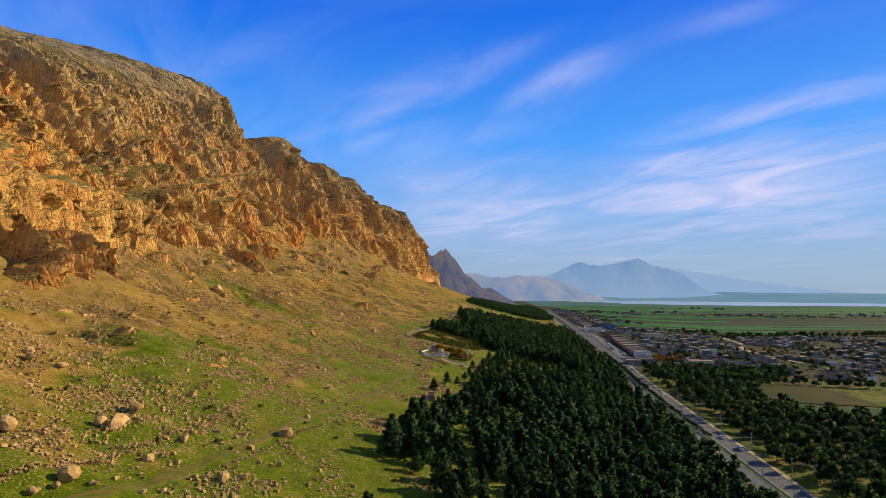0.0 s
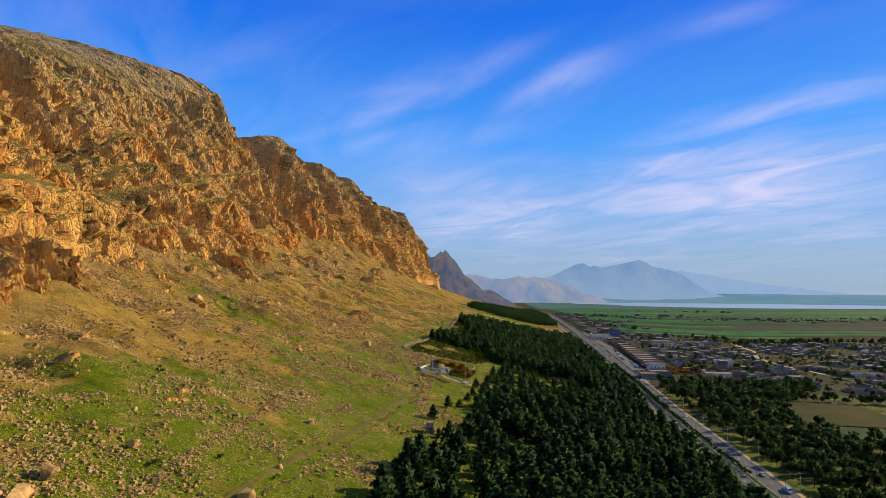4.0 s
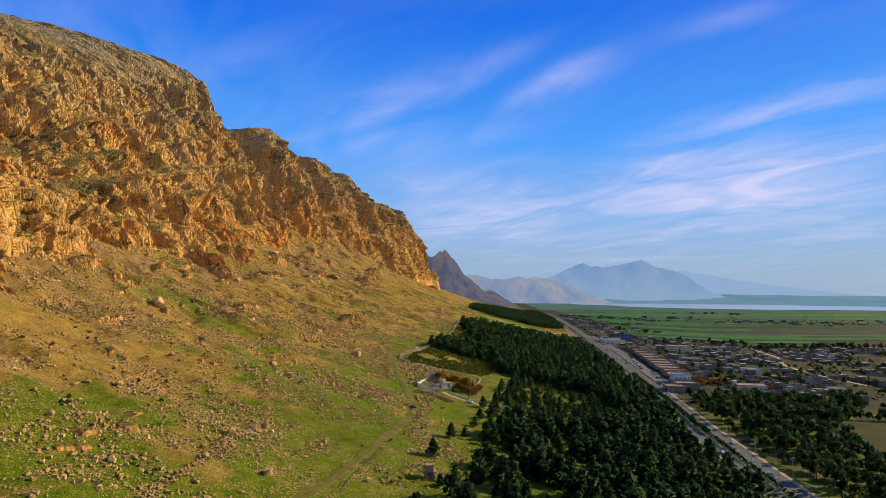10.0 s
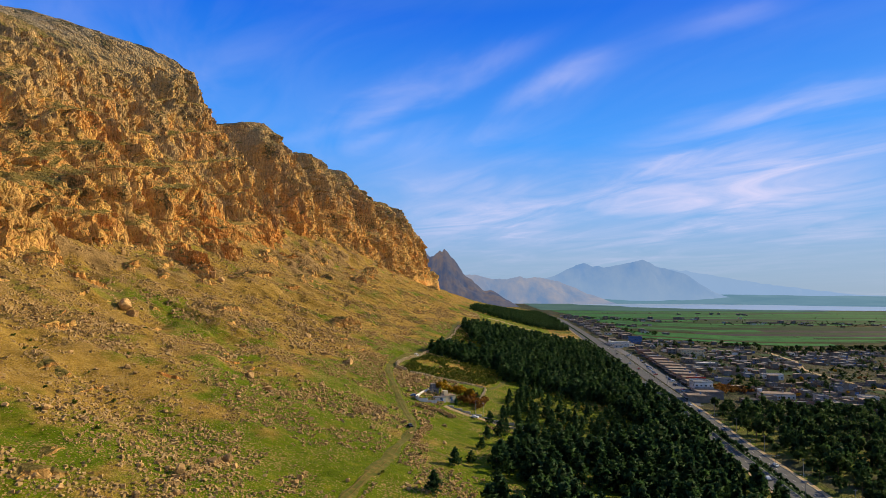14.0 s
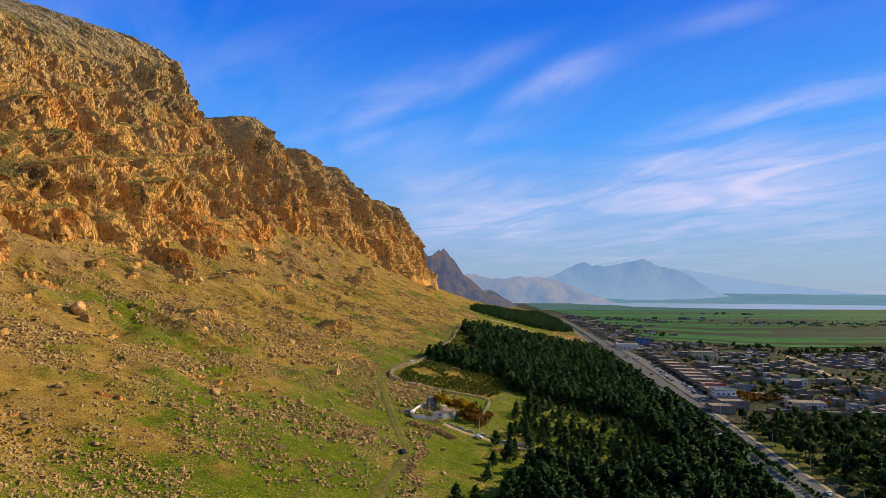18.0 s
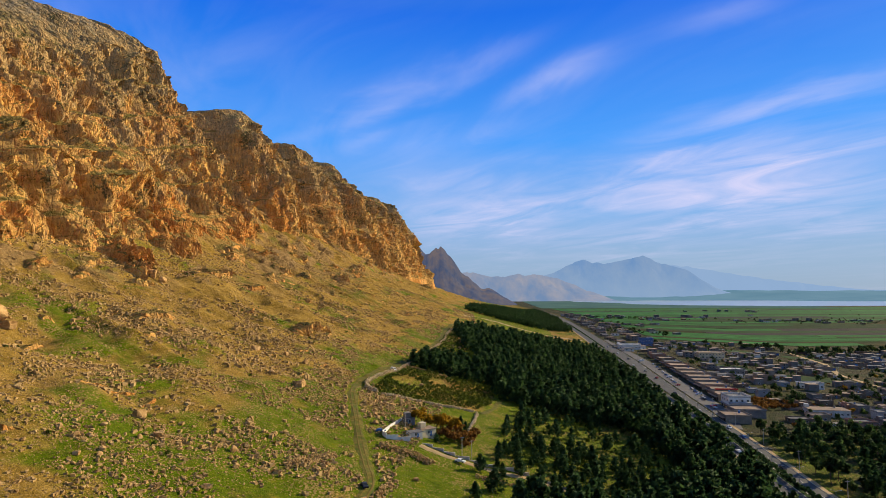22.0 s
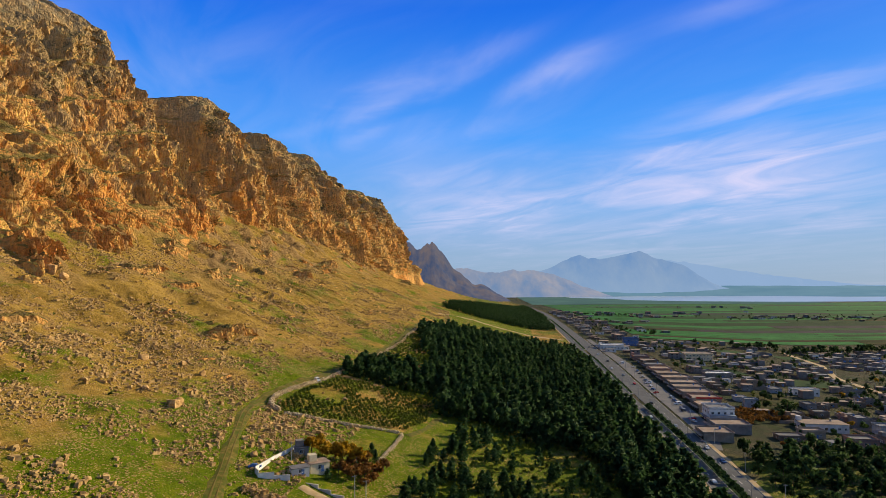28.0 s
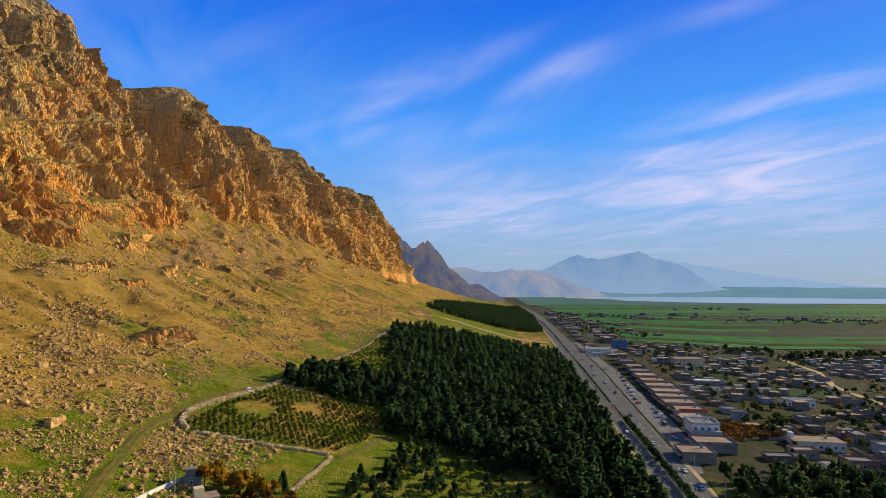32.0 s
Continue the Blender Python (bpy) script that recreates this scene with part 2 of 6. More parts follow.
def cliff_material():
    m, n, l, b = mat("limestone_cliff")
    p = position(n)
    tall = position(n, (1, 1, 0.3))
    flat = position(n, (0.25, 0.25, 2.2))
    c = ramp(n, l, noise_node(n, l, tall, 0.06, 9, 0.72, 0.5), [(0.28, (0.27, 0.165, 0.075)), (0.42, (0.52, 0.32, 0.115)), (0.55, (0.72, 0.42, 0.13)), (0.72, (0.74, 0.5, 0.21))])
    rust = ramp(n, l, noise_node(n, l, p, 0.014, 5), [(0.48, (0, 0, 0)), (0.62, (0.75,) * 3)])
    c = mixed(n, l, rust, c, (0.64, 0.28, 0.065))
    # grey weathered rock, more of it high up
    s = n.new("ShaderNodeSeparateXYZ")
    l.new(p, s.inputs[0])
    up = calc(n, l, "MULTIPLY_ADD", s.outputs[2], 0.0012)
    up.node.inputs[2].default_value = -0.30
    g = calc(n, l, "ADD", noise_node(n, l, tall, 0.045, 7, 0.68), up)
    grey = ramp(n, l, g, [(0.47, (0, 0, 0)), (0.64, (0.8,) * 3)])
    c = mixed(n, l, grey, c, (0.42, 0.31, 0.165))
    bed = noise_node(n, l, flat, 0.12, 6, 0.6, 0.4)
    c = mixed(n, l, 0.25, c, ramp(n, l, bed, [(0.35, (0.30,) * 3), (0.65, (0.66,) * 3)]), "OVERLAY")
    streak = noise_node(n, l, position(n, (1, 1, 0.2)), 0.35, 7, 0.75)
    c = mixed(n, l, 0.75, c, ramp(n, l, streak, [(0.36, (0.22, 0.22, 0.24)), (0.60, (0.72, 0.67, 0.58))]), "OVERLAY")
    # grass and rubble on the ledges
    g = n.new("ShaderNodeNewGeometry")
    s = n.new("ShaderNodeSeparateXYZ")
    l.new(g.outputs["True Normal"], s.inputs[0])
    led = calc(n, l, "ADD", s.outputs[2], calc(n, l, "MULTIPLY_ADD", noise_node(n, l, p, 0.06, 5), 0.9))
    led.node.inputs[1].links[0].from_node.inputs[2].default_value = -0.45
    led = ramp(n, l, led, [(0.56, (0, 0, 0)), (0.74, (1, 1, 1))])
    turf = ramp(n, l, noise_node(n, l, p, 0.2, 6, 0.7), [(0.3, (0.11, 0.11, 0.022)), (0.55, (0.27, 0.19, 0.05)), (0.75, (0.46, 0.33, 0.15))])
    high = ramp(n, l, calc(n, l, "DIVIDE", up.node.inputs[0].links[0].from_socket, 500.0), [(0.74, (0, 0, 0)), (0.88, (0.8,) * 3)])
    turf = mixed(n, l, high, turf, ramp(n, l, streak, [(0.36, (0.16, 0.125, 0.08)), (0.6, (0.58, 0.45, 0.30))]))
    c = mixed(n, l, led, c, turf)
    # dark scrub rooted in clefts and on ledges
    bush = calc(n, l, "MULTIPLY", noise_node(n, l, p, 0.3, 6, 0.7, 0.8), noise_node(n, l, p, 0.025, 3))
    c = mixed(n, l, ramp(n, l, bush, [(0.31, (0, 0, 0)), (0.35, (0.8,) * 3)]), c, (0.07, 0.075, 0.03))
    l.new(c, b.inputs["Base Color"])
    b.inputs["Roughness"].default_value, b.inputs["Specular IOR Level"].default_value = 0.95, 0.15
    v = n.new("ShaderNodeTexVoronoi")
    v.feature = "DISTANCE_TO_EDGE"
    v.inputs["Scale"].default_value = 0.2
    l.new(position(n, (1, 1, 0.4)), v.inputs["Vector"])
    crack = ramp(n, l, v.outputs["Distance"], [(0.0, (0, 0, 0)), (0.14, (1, 1, 1))])
    h = calc(n, l, "ADD", calc(n, l, "MULTIPLY", crack, 0.35), noise_node(n, l, p, 0.45, 7, 0.72))
    bump(n, l, h, b, 1.0, 2.6)
    return m


def glow_backdrop(name, lit, dark, haze_tint=None, grain=0.006):
    """Far hills and plain: kilometres of haze, lit and shaded tones painted as glow."""
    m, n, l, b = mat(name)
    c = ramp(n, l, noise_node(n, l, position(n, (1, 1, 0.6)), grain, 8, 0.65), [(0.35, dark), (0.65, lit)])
    if haze_tint:  # haze colour painted stronger low down over the lake
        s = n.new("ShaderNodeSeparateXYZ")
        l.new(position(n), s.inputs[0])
        c = mixed(n, l, ramp(n, l, calc(n, l, "DIVIDE", s.outputs[2], 400.0), [(0.1, (0.8,) * 3), (0.8, (0.16,) * 3)]), c, haze_tint)
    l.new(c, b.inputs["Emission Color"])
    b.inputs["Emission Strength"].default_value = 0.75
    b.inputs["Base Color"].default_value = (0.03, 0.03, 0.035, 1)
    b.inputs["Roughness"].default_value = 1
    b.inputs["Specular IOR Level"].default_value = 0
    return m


GROUND, CLIFF = ground_material(), cliff_material()
PINE = leafy("pine_needles", (0.03, 0.078, 0.034), (0.066, 0.135, 0.046))
BROAD = leafy("broad_leaves", (0.042, 0.088, 0.03), (0.088, 0.15, 0.046))
AUTUMN = leafy("autumn_leaves", (0.42, 0.23, 0.01), (0.6, 0.38, 0.03))
ORCHARD_LEAF = leafy("orchard_leaves", (0.055, 0.09, 0.012), (0.14, 0.19, 0.03))
REDTWIG = leafy("brown_twigs", (0.18, 0.085, 0.025), (0.38, 0.19, 0.05))
SHRUB = leafy("shrub_leaves", (0.026, 0.066, 0.026), (0.06, 0.115, 0.038))
BARK = surface("bark", [(0.3, (0.07, 0.05, 0.035)), (0.7, (0.16, 0.12, 0.085))], 1.5)
STONE = surface("boulder_stone", [(0.3, (0.28, 0.16, 0.06)), (0.55, (0.46, 0.285, 0.115)), (0.75, (0.56, 0.39, 0.2))], 0.7, relief=0.7, depth=0.2, spread=0.25)
ASPHALT = surface("asphalt", [(0.3, (0.055, 0.058, 0.066)), (0.7, (0.10, 0.102, 0.106))], 0.15, fine=2.0, depth=0.02, rand=False)
FORECOURT = surface("forecourt", [(0.3, (0.085, 0.085, 0.095)), (0.7, (0.15, 0.145, 0.145))], 0.12, fine=1.2, depth=0.02, rand=False)
DIRT = surface("dirt", [(0.35, (0.06, 0.085, 0.002)), (0.5, (0.09, 0.088, 0.006)), (0.65, (0.17, 0.12, 0.022))], 0.45, depth=0.1, rand=False)
PALE_DIRT = surface("pale_dirt", [(0.25, (0.28, 0.19, 0.09)), (0.75, (0.46, 0.34, 0.19))], 0.3, depth=0.1, rand=False)
KERB = surface("concrete_kerb", [(0.3, (0.32, 0.31, 0.29)), (0.7, (0.46, 0.44, 0.41))], 0.8)
PLASTERS = [surface(nm, [(0.3, lo), (0.7, hi)], 0.35, spread=0.2) for nm, lo, hi in (
    ("grey_block", (0.126, 0.122, 0.122), (0.222, 0.215, 0.211)), ("sand_plaster", (0.20, 0.16, 0.13), (0.31, 0.255, 0.20)),
    ("white_paint", (0.56, 0.55, 0.54), (0.8, 0.79, 0.77)), ("brown_block", (0.118, 0.085, 0.063), (0.207, 0.155, 0.115)),
    ("blue_grey_paint", (0.200, 0.222, 0.259), (0.296, 0.326, 0.370)), ("pink_plaster", (0.266, 0.148, 0.118), (0.370, 0.229, 0.185)))]
GREY, SAND, WHITE, BROWN, BLUEGREY, PINK = PLASTERS
CREAM = surface("cream_plaster", [(0.3, (0.5, 0.42, 0.28)), (0.7, (0.68, 0.58, 0.4))], 0.35)
ROOF = surface("roof_screed", [(0.3, (0.10, 0.10, 0.11)), (0.7, (0.19, 0.185, 0.19))], 0.3, spread=0.2)
PALE_ROOF = surface("sandy_roof", [(0.3, (0.22, 0.16, 0.12)), (0.7, (0.36, 0.27, 0.21))], 0.3, spread=0.15)
RED_PAINT = surface("red_paint", [(0.3, (0.42, 0.03, 0.025)), (0.7, (0.6, 0.07, 0.05))], 0.5, rough=0.6)
BLUE_PAINT = surface("blue_paint", [(0.3, (0.05, 0.12, 0.3)), (0.7, (0.1, 0.2, 0.45))], 0.5, rough=0.6)
STEEL = surface("galvanised_steel", [(0.3, (0.3, 0.31, 0.32)), (0.7, (0.42, 0.43, 0.44))], 2.0, rough=0.5, metal=0.6)
RUBBER = surface("tyre_rubber", [(0.3, (0.015,) * 3), (0.7, (0.03,) * 3)], 4.0)
DARK = surface("dark_opening", [(0.3, (0.02, 0.02, 0.022)), (0.7, (0.045, 0.045, 0.05))], 1.0)
CAR_PAINTS = [surface(nm, [(0.3, c), (0.7, tuple(v * 1.1 for v in c))], 1.0, rough=0.35, relief=0.02, spread=0.04) for nm, c in (
    ("white_car_paint", (0.7, 0.7, 0.7)), ("silver_car_paint", (0.4, 0.41, 0.43)), ("blue_car_paint", (0.05, 0.12, 0.3)), ("black_car_paint", (0.02, 0.02, 0.025)), ("red_car_paint", (0.4, 0.03, 0.03)))]


def glass_material():
    m, n, l, b = mat("window_glass")
    b.inputs["Base Color"].default_value = (0.03, 0.04, 0.05, 1)
    b.inputs["Roughness"].default_value = 0.08
    b.inputs["Specular IOR Level"].default_value = 0.7
    return m


def water_material():
    m, n, l, b = mat("lake_water")
    b.inputs["Base Color"].default_value = (0.34, 0.44, 0.54, 1)
    b.inputs["Roughness"].default_value = 0.3
    bump(n, l, noise_node(n, l, position(n, (0.3, 1, 1)), 0.05, 4), b, 0.03, 0.3)
    return m


def field_material(name, a, c2):
    m, n, l, b = mat(name)
    p = position(n)
    c = ramp(n, l, noise_node(n, l, p, 0.03, 7, 0.7), [(0.36, a), (0.64, c2)])
    f = noise_node(n, l, position(n, (0.1, 1.5, 1)), 0.25, 4)
    c = mixed(n, l, 0.4, c, ramp(n, l, f, [(0.3, (0.42,) * 3), (0.7, (0.58,) * 3)]), "OVERLAY")
    o = n.new("ShaderNodeObjectInfo")
    h = n.new("ShaderNodeHueSaturation")
    l.new(c, h.inputs["Color"])
    l.new(calc(n, l, "MULTIPLY_ADD", o.outputs["Random"], 0.4), h.inputs["Value"])
    h.inputs["Value"].links[0].from_node.inputs[2].default_value = 0.8
    l.new(h.outputs[0], b.inputs["Base Color"])
    b.inputs["Roughness"].default_value, b.inputs["Specular IOR Level"].default_value = 1, 0.1
    bump(n, l, noise_node(n, l, p, 0.8, 4), b, 0.5, 0.2)
    return m


GLASS, WATER = glass_material(), water_material()
FIELDS = [field_material("young_wheat", (0.014, 0.10, 0.022), (0.034, 0.165, 0.034)), field_material("ploughed_soil", (0.03, 0.028, 0.032), (0.055, 0.048, 0.05)),
          field_material("stubble", (0.055, 0.065, 0.03), (0.1, 0.1, 0.05)), field_material("fallow", (0.014, 0.032, 0.003), (0.06, 0.042, 0.01)), field_material("meadow", (0.012, 0.042, 0.011), (0.03, 0.066, 0.018))]


# ---- mesh helpers ----
def mesh_from(name, verts, faces, material, smooth=False):
    """verts: n x 3 array; faces: m x k array with k of 3 or 4."""
    verts, faces = np.asarray(verts, np.float32), np.asarray(faces, np.int32)
    me = bpy.data.meshes.new(name)
    k = faces.shape[1]
    me.vertices.add(len(verts))
    me.vertices.foreach_set("co", verts.ravel())
    me.loops.add(faces.size)
    me.loops.foreach_set("vertex_index", faces.ravel())
    me.polygons.add(len(faces))
    me.polygons.foreach_set("loop_start", np.arange(0, faces.size, k, dtype=np.int32))
    me.polygons.foreach_set("use_smooth", np.full(len(faces), smooth))
    me.update(calc_edges=True)
    if material is not None:
        me.materials.append(material)
    return me


def bm_mesh(name, bm, material):
    me = bpy.data.meshes.new(name)
    bm.to_mesh(me)
    bm.free()
    for m in (material if isinstance(material, (list, tuple)) else [material]):
        me.materials.append(m)
    return me


def part(name, data, parent, label="", at=None):
    ob = new(name, data)
    ob.parent = parent
    if at is not None:
        ob.matrix_basis = at
    if label:
        ob["label"] = label
    return ob


def box(bm, x0, y0, z0, x1, y1, z1, bevel=0.0):
    r = bmesh.ops.create_cube(bm, size=1, matrix=Matrix.Translation(((x0 + x1) / 2, (y0 + y1) / 2, (z0 + z1) / 2)) @ Matrix.Diagonal((x1 - x0, y1 - y0, z1 - z0, 1)))
    if bevel:
        es = list({e for v in r["verts"] for e in v.link_edges})
        bmesh.ops.bevel(bm, geom=es, offset=bevel, segments=1, affect="EDGES")
    return r["verts"]


def boxed(name, dims, material, bevel=0.0):
    bm = bmesh.new()
    for d in (dims if isinstance(dims[0], (tuple, list)) else [dims]):
        box(bm, *d, bevel=bevel)
    return bm_mesh(name, bm, material)


def tube(bm, path, radii, sides=6):
    """A tapered limb along a path of points."""
    rings = []
    for k, (p, r) in enumerate(zip(path, radii)):
        d = (Vector(path[min(k + 1, len(path) - 1)]) - Vector(path[max(k - 1, 0)])).normalized()
        q = d.to_track_quat("Z", "Y")
        rings.append([bm.verts.new(Vector(p) + q @ Vector((r * math.cos(a), r * math.sin(a), 0))) for a in (2 * math.pi * i / sides for i in range(sides))])
    for a, b in zip(rings, rings[1:]):
        for i in range(sides):
            bm.faces.new((a[i], a[(i + 1) % sides], b[(i + 1) % sides], b[i]))
    bm.faces.new(rings[-1])
    return rings


def lattice(x, y, z, seed):
    x, y, z = (np.asarray(v).astype(np.int64).astype(np.uint64) for v in (x, y, z))
    h = (x * np.uint64(374761393) + y * np.uint64(668265263) + z * np.uint64(2147483647) + np.uint64(seed * 974711)) & np.uint64(0xFFFFFFFF)
    m, low = np.uint64(0xFFFFFFFF), np.uint64(0xFFFFFF)
    h = ((h ^ (h >> np.uint64(13))) * np.uint64(1274126177)) & m
    h = ((h ^ (h >> np.uint64(16))) * np.uint64(2246822519)) & m
    return ((h ^ (h >> np.uint64(15))) & low) / float(0xFFFFFF)


def vnoise(x, y, z=0.0, seed=0):
    """Smooth noise from -1 to 1."""
    x, y, z = np.broadcast_arrays(np.atleast_1d(np.asarray(x, float)), np.asarray(y, float), np.asarray(z, float))
    xi, yi, zi = np.floor(x), np.floor(y), np.floor(z)
    fx, fy, fz = x - xi, y - yi, z - zi
    fx, fy, fz = (f * f * f * (f * (f * 6 - 15) + 10) for f in (fx, fy, fz))
    out = 0
    for dx in (0, 1):
        for dy in (0, 1):
            for dz in (0, 1):
                w = (fx if dx else 1 - fx) * (fy if dy else 1 - fy) * (fz if dz else 1 - fz)
                out = out + w * lattice(xi + dx, yi + dy, zi + dz, seed)
    return out * 2 - 1


def fbm(x, y, z=0.0, octaves=4, seed=0, gain=0.5, ridged=False):
    out, amp, f = 0, 1.0, 1.0
    for k in range(octaves):
        v = vnoise(np.asarray(x) * f, np.asarray(y) * f, np.asarray(z) * f, seed + k * 17)
        out = out + amp * ((1 - 2 * np.abs(v)) if ridged else v)
        amp, f = amp * gain, f * 2.03
    return out


# ---- the land ----
def sstep(a, b, v):
    q = np.clip((np.asarray(v, float) - a) / (b - a), 0, 1)
    return q * q * (3 - 2 * q)


def toe(y):
    """x of the line where the plain turns into the hillside."""
    return np.interp(y, [0, 450, 895, 1300, 1700, 2155, 2800, 3600, 5200], [68, 70, 145, 200, 240, 270, 300, 340, 420])


def plain(x, y):
    x, y = np.asarray(x, float), np.asarray(y, float)
    near = 0.034 * (y - 600) - 0.06 * (np.clip(x, -400, 560) - 240) + 1
    w = sstep(900, 2100, y)
    return near * (1 - w) + 30 * w


def slope(x, y):
    """Height of the ground without the cliffs."""
    u = np.maximum(toe(y) - x, 0)
    return plain(x, y) + 0.13 * u + (0.0003 + 0.0001 * sstep(900, 1500, y)) * u * u


def inside(x, y, poly):
    x, y = np.asarray(x, float), np.asarray(y, float)
    r = np.zeros(np.broadcast(x, y).shape, bool)
    for (ax, ay), (bx, by) in zip(poly, poly[1:] + poly[:1]):
        c = (ay > y) != (by > y)
        r ^= c & (x < (bx - ax) * (y - ay) / ((by - ay) or 1e-9) + ax)
    return r


# outcrops on the slope: x, y, half sizes across and along, height
OUTCROPS = [(-203, 672, 9, 8, 11), (-226, 688, 20, 9, 11), (-189, 497, 5, 4, 8), (-232, 352, 26, 30, 20), (-262, 395, 24, 26, 17), (-300, 470, 26, 30, 18), (-180, 700, 7, 8, 6), (-252, 850, 10, 30, 13),
            (-118, 1023, 8, 14, 9), (-60, 672, 3, 20, 5), (-78, 684, 4, 12, 5), (-150, 560, 6, 16, 4), (-330, 560, 26, 22, 16), (-280, 760, 14, 16, 12), (-20, 1500, 10, 30, 9), (-130, 1250, 12, 26, 10), (-180, 420, 5, 14, 4), (-160, 760, 5, 22, 4)]


def land(x, y, rough=True):
    """Height of the ground sheet."""
    x, y = np.asarray(x, float), np.asarray(y, float)
    z = slope(x, y)
    u = toe(y) - x
    if rough:
        hill = sstep(20, 260, u)
        z = z + hill * 5.0 * fbm(x / 90, y / 90, 0, 3, 5) + hill * 1.6 * fbm(x / 17, y / 17, 0, 3, 9) + sstep(0, 60, u) * 0.35 * fbm(x / 5, y / 5, 0, 2, 13)
        # talus fans climbing between the buttresses, and runnels down the slope
        z = z + sstep(300, 440, u) * sstep(2400, 2000, y) * np.clip(7 + 20 * fbm(y / 62, 0.4, 0, 3, 63), -4, 34)
        z = z + hill * 2.2 * fbm((y + 0.35 * x) / 22, x / 120, 0, 3, 67, 0.5, True) * sstep(120, 240, u)
        # crags breaking out of the upper slope
        band = sstep(270, 380, u) * sstep(2300, 1900, y)
        z = z + band * 6 * np.clip(fbm(x / 24, (y + 0.5 * x) / 34, 0, 4, 61, 0.55) - 0.12, 0, 0.8) * (1 + 0.5 * fbm(x / 7, y / 7, 0, 2, 65))
        for ox, oy, rx, ry, h in OUTCROPS:
            d = np.sqrt(((x - ox) / rx) ** 2 + ((y - oy) / ry) ** 2)
            m = sstep(1.12, 0.72, d + 0.4 * fbm(x / 8, y / 8, 0, 3, 31))
            z = z + 0.2 * m * h * np.clip(0.72 + 0.4 * fbm(x / 6, y / 6, 0, 2, 41) - 0.25 * d, 0.1, 1.4)
    return z


FOREST_A = [(-20, 120), (-24, 180), (-20, 262), (-6, 289), (4, 335), (16, 385), (24, 418), (36, 446), (70, 456), (106, 474), (122, 510), (121, 545), (112, 562), (96, 582), (74, 597), (56, 600), (46, 606), (44, 640), (12, 636), (-14, 640), (-8, 676), (10, 688), (34, 704), (41, 740), (31, 800), (28, 860), (22, 905), (26, 935), (64, 985), (120, 1000), (194, 975), (196, 930), (178, 735), (159, 590), (142, 450), (130, 330), (121, 230), (109, 120)]
FOREST_B = [(50, 1240), (60, 1330), (90, 1480), (150, 1720), (220, 2000), (306, 2100), (290, 1900), (272, 1680), (246, 1390), (224, 1190), (150, 1205)]
ORCHARD = [(-29, 556), (-24, 548), (28, 566), (38, 585), (46, 640), (14, 634), (-14, 628), (-26, 585)]
MEADOW = [(-21, 541), (27, 560), (22, 525), (-6, 514), (-16, 512)]


def nonuniform(*spans):
    out = [spans[0][0]]
    for a, b, n in spans:
        out += list(np.linspace(a, b, n + 1)[1:])
    return np.array(out)


def grid_faces(rows, cols):
    i = np.arange(rows - 1)[:, None] * cols + np.arange(cols - 1)[None, :]
    i = i.ravel()
    return np.stack([i, i + 1, i + cols + 1, i + cols], 1)


def cover(x, y, z):
    """Green, rock and bare shares of the ground."""
    u = toe(y) - x
    edge = np.interp(y, [250, 420, 620, 900], [120, 100, 75, 60])
    green = 1.08 - 0.88 * sstep(edge, edge + 130, u)
    green = green + 0.34 * fbm(x / 40, (y + 0.6 * x) / 60, 0, 4, 71)
    green = np.where(u < 0, np.where(y < 600, 0.85, 0.5), np.where(inside(x, y, FOREST_A), 1.0, green))
    rock = np.zeros_like(x)
    for ox, oy, rx, ry, h in OUTCROPS:
        d = np.sqrt(((x - ox) / rx) ** 2 + ((y - oy) / ry) ** 2)
        rock = np.maximum(rock, 0.6 * sstep(1.25, 0.8, d + 0.35 * fbm(x / 9, y / 9, 0, 3, 31)))
    rock = np.maximum(rock, sstep(260, 350, u) * sstep(0.05, 0.25, fbm(x / 24, (y + 0.5 * x) / 34, 0, 4, 61, 0.55)))
    rock = np.maximum(rock, 0.3 * sstep(150, 230, u) * sstep(0.25, 0.6, fbm(x / 40, (y + 0.7 * x) / 60, 0, 4, 58, 0.6)))
    bare = 0.3 * sstep(0.25, 0.75, fbm(x / 26, y / 26, 0, 3, 81)) * sstep(-10, 30, -u) * sstep(2500, 900, y)
    bare = np.maximum(bare, 0.4 * sstep(600, 620, y) * sstep(-90, -120, u) * sstep(1250, 1100, y) * sstep(-0.5, 0.4, fbm(x / 40, y / 40, 0, 3, 83)))
    bare = np.maximum(bare, 0.1 * inside(x, y, FOREST_A) + 0.12 * inside(x, y, [(30, 470), (96, 440), (126, 500), (126, 600), (60, 606), (44, 560)]))
    green = np.where(inside(x, y, ORCHARD), 0.5, np.where(inside(x, y, MEADOW), 1.1, green))
    return np.clip(np.stack([green, rock, bare, sstep(-20, -75, u + 14 * fbm(x / 30, y / 30, 0, 3, 91)) * (1 - 0.7 * sstep(600, 560, y) * sstep(0.5, 0.1, fbm(x / 18, y / 18, 0, 3, 95)))], -1), 0, 1)


SHEET = {}


def height(x, y):
    """Height of the ground sheet as built, at one place or many."""
    x, y = np.atleast_1d(np.asarray(x, float)), np.atleast_1d(np.asarray(y, float))
    ys, us, Z = SHEET["ys"], SHEET["us"], SHEET["z"]
    u = toe(y) - x
    i, j = np.clip(np.searchsorted(ys, y) - 1, 0, len(ys) - 2), np.clip(np.searchsorted(us, u) - 1, 0, len(us) - 2)
    a, b = np.clip((y - ys[i]) / (ys[i + 1] - ys[i]), 0, 1), np.clip((u - us[j]) / (us[j + 1] - us[j]), 0, 1)
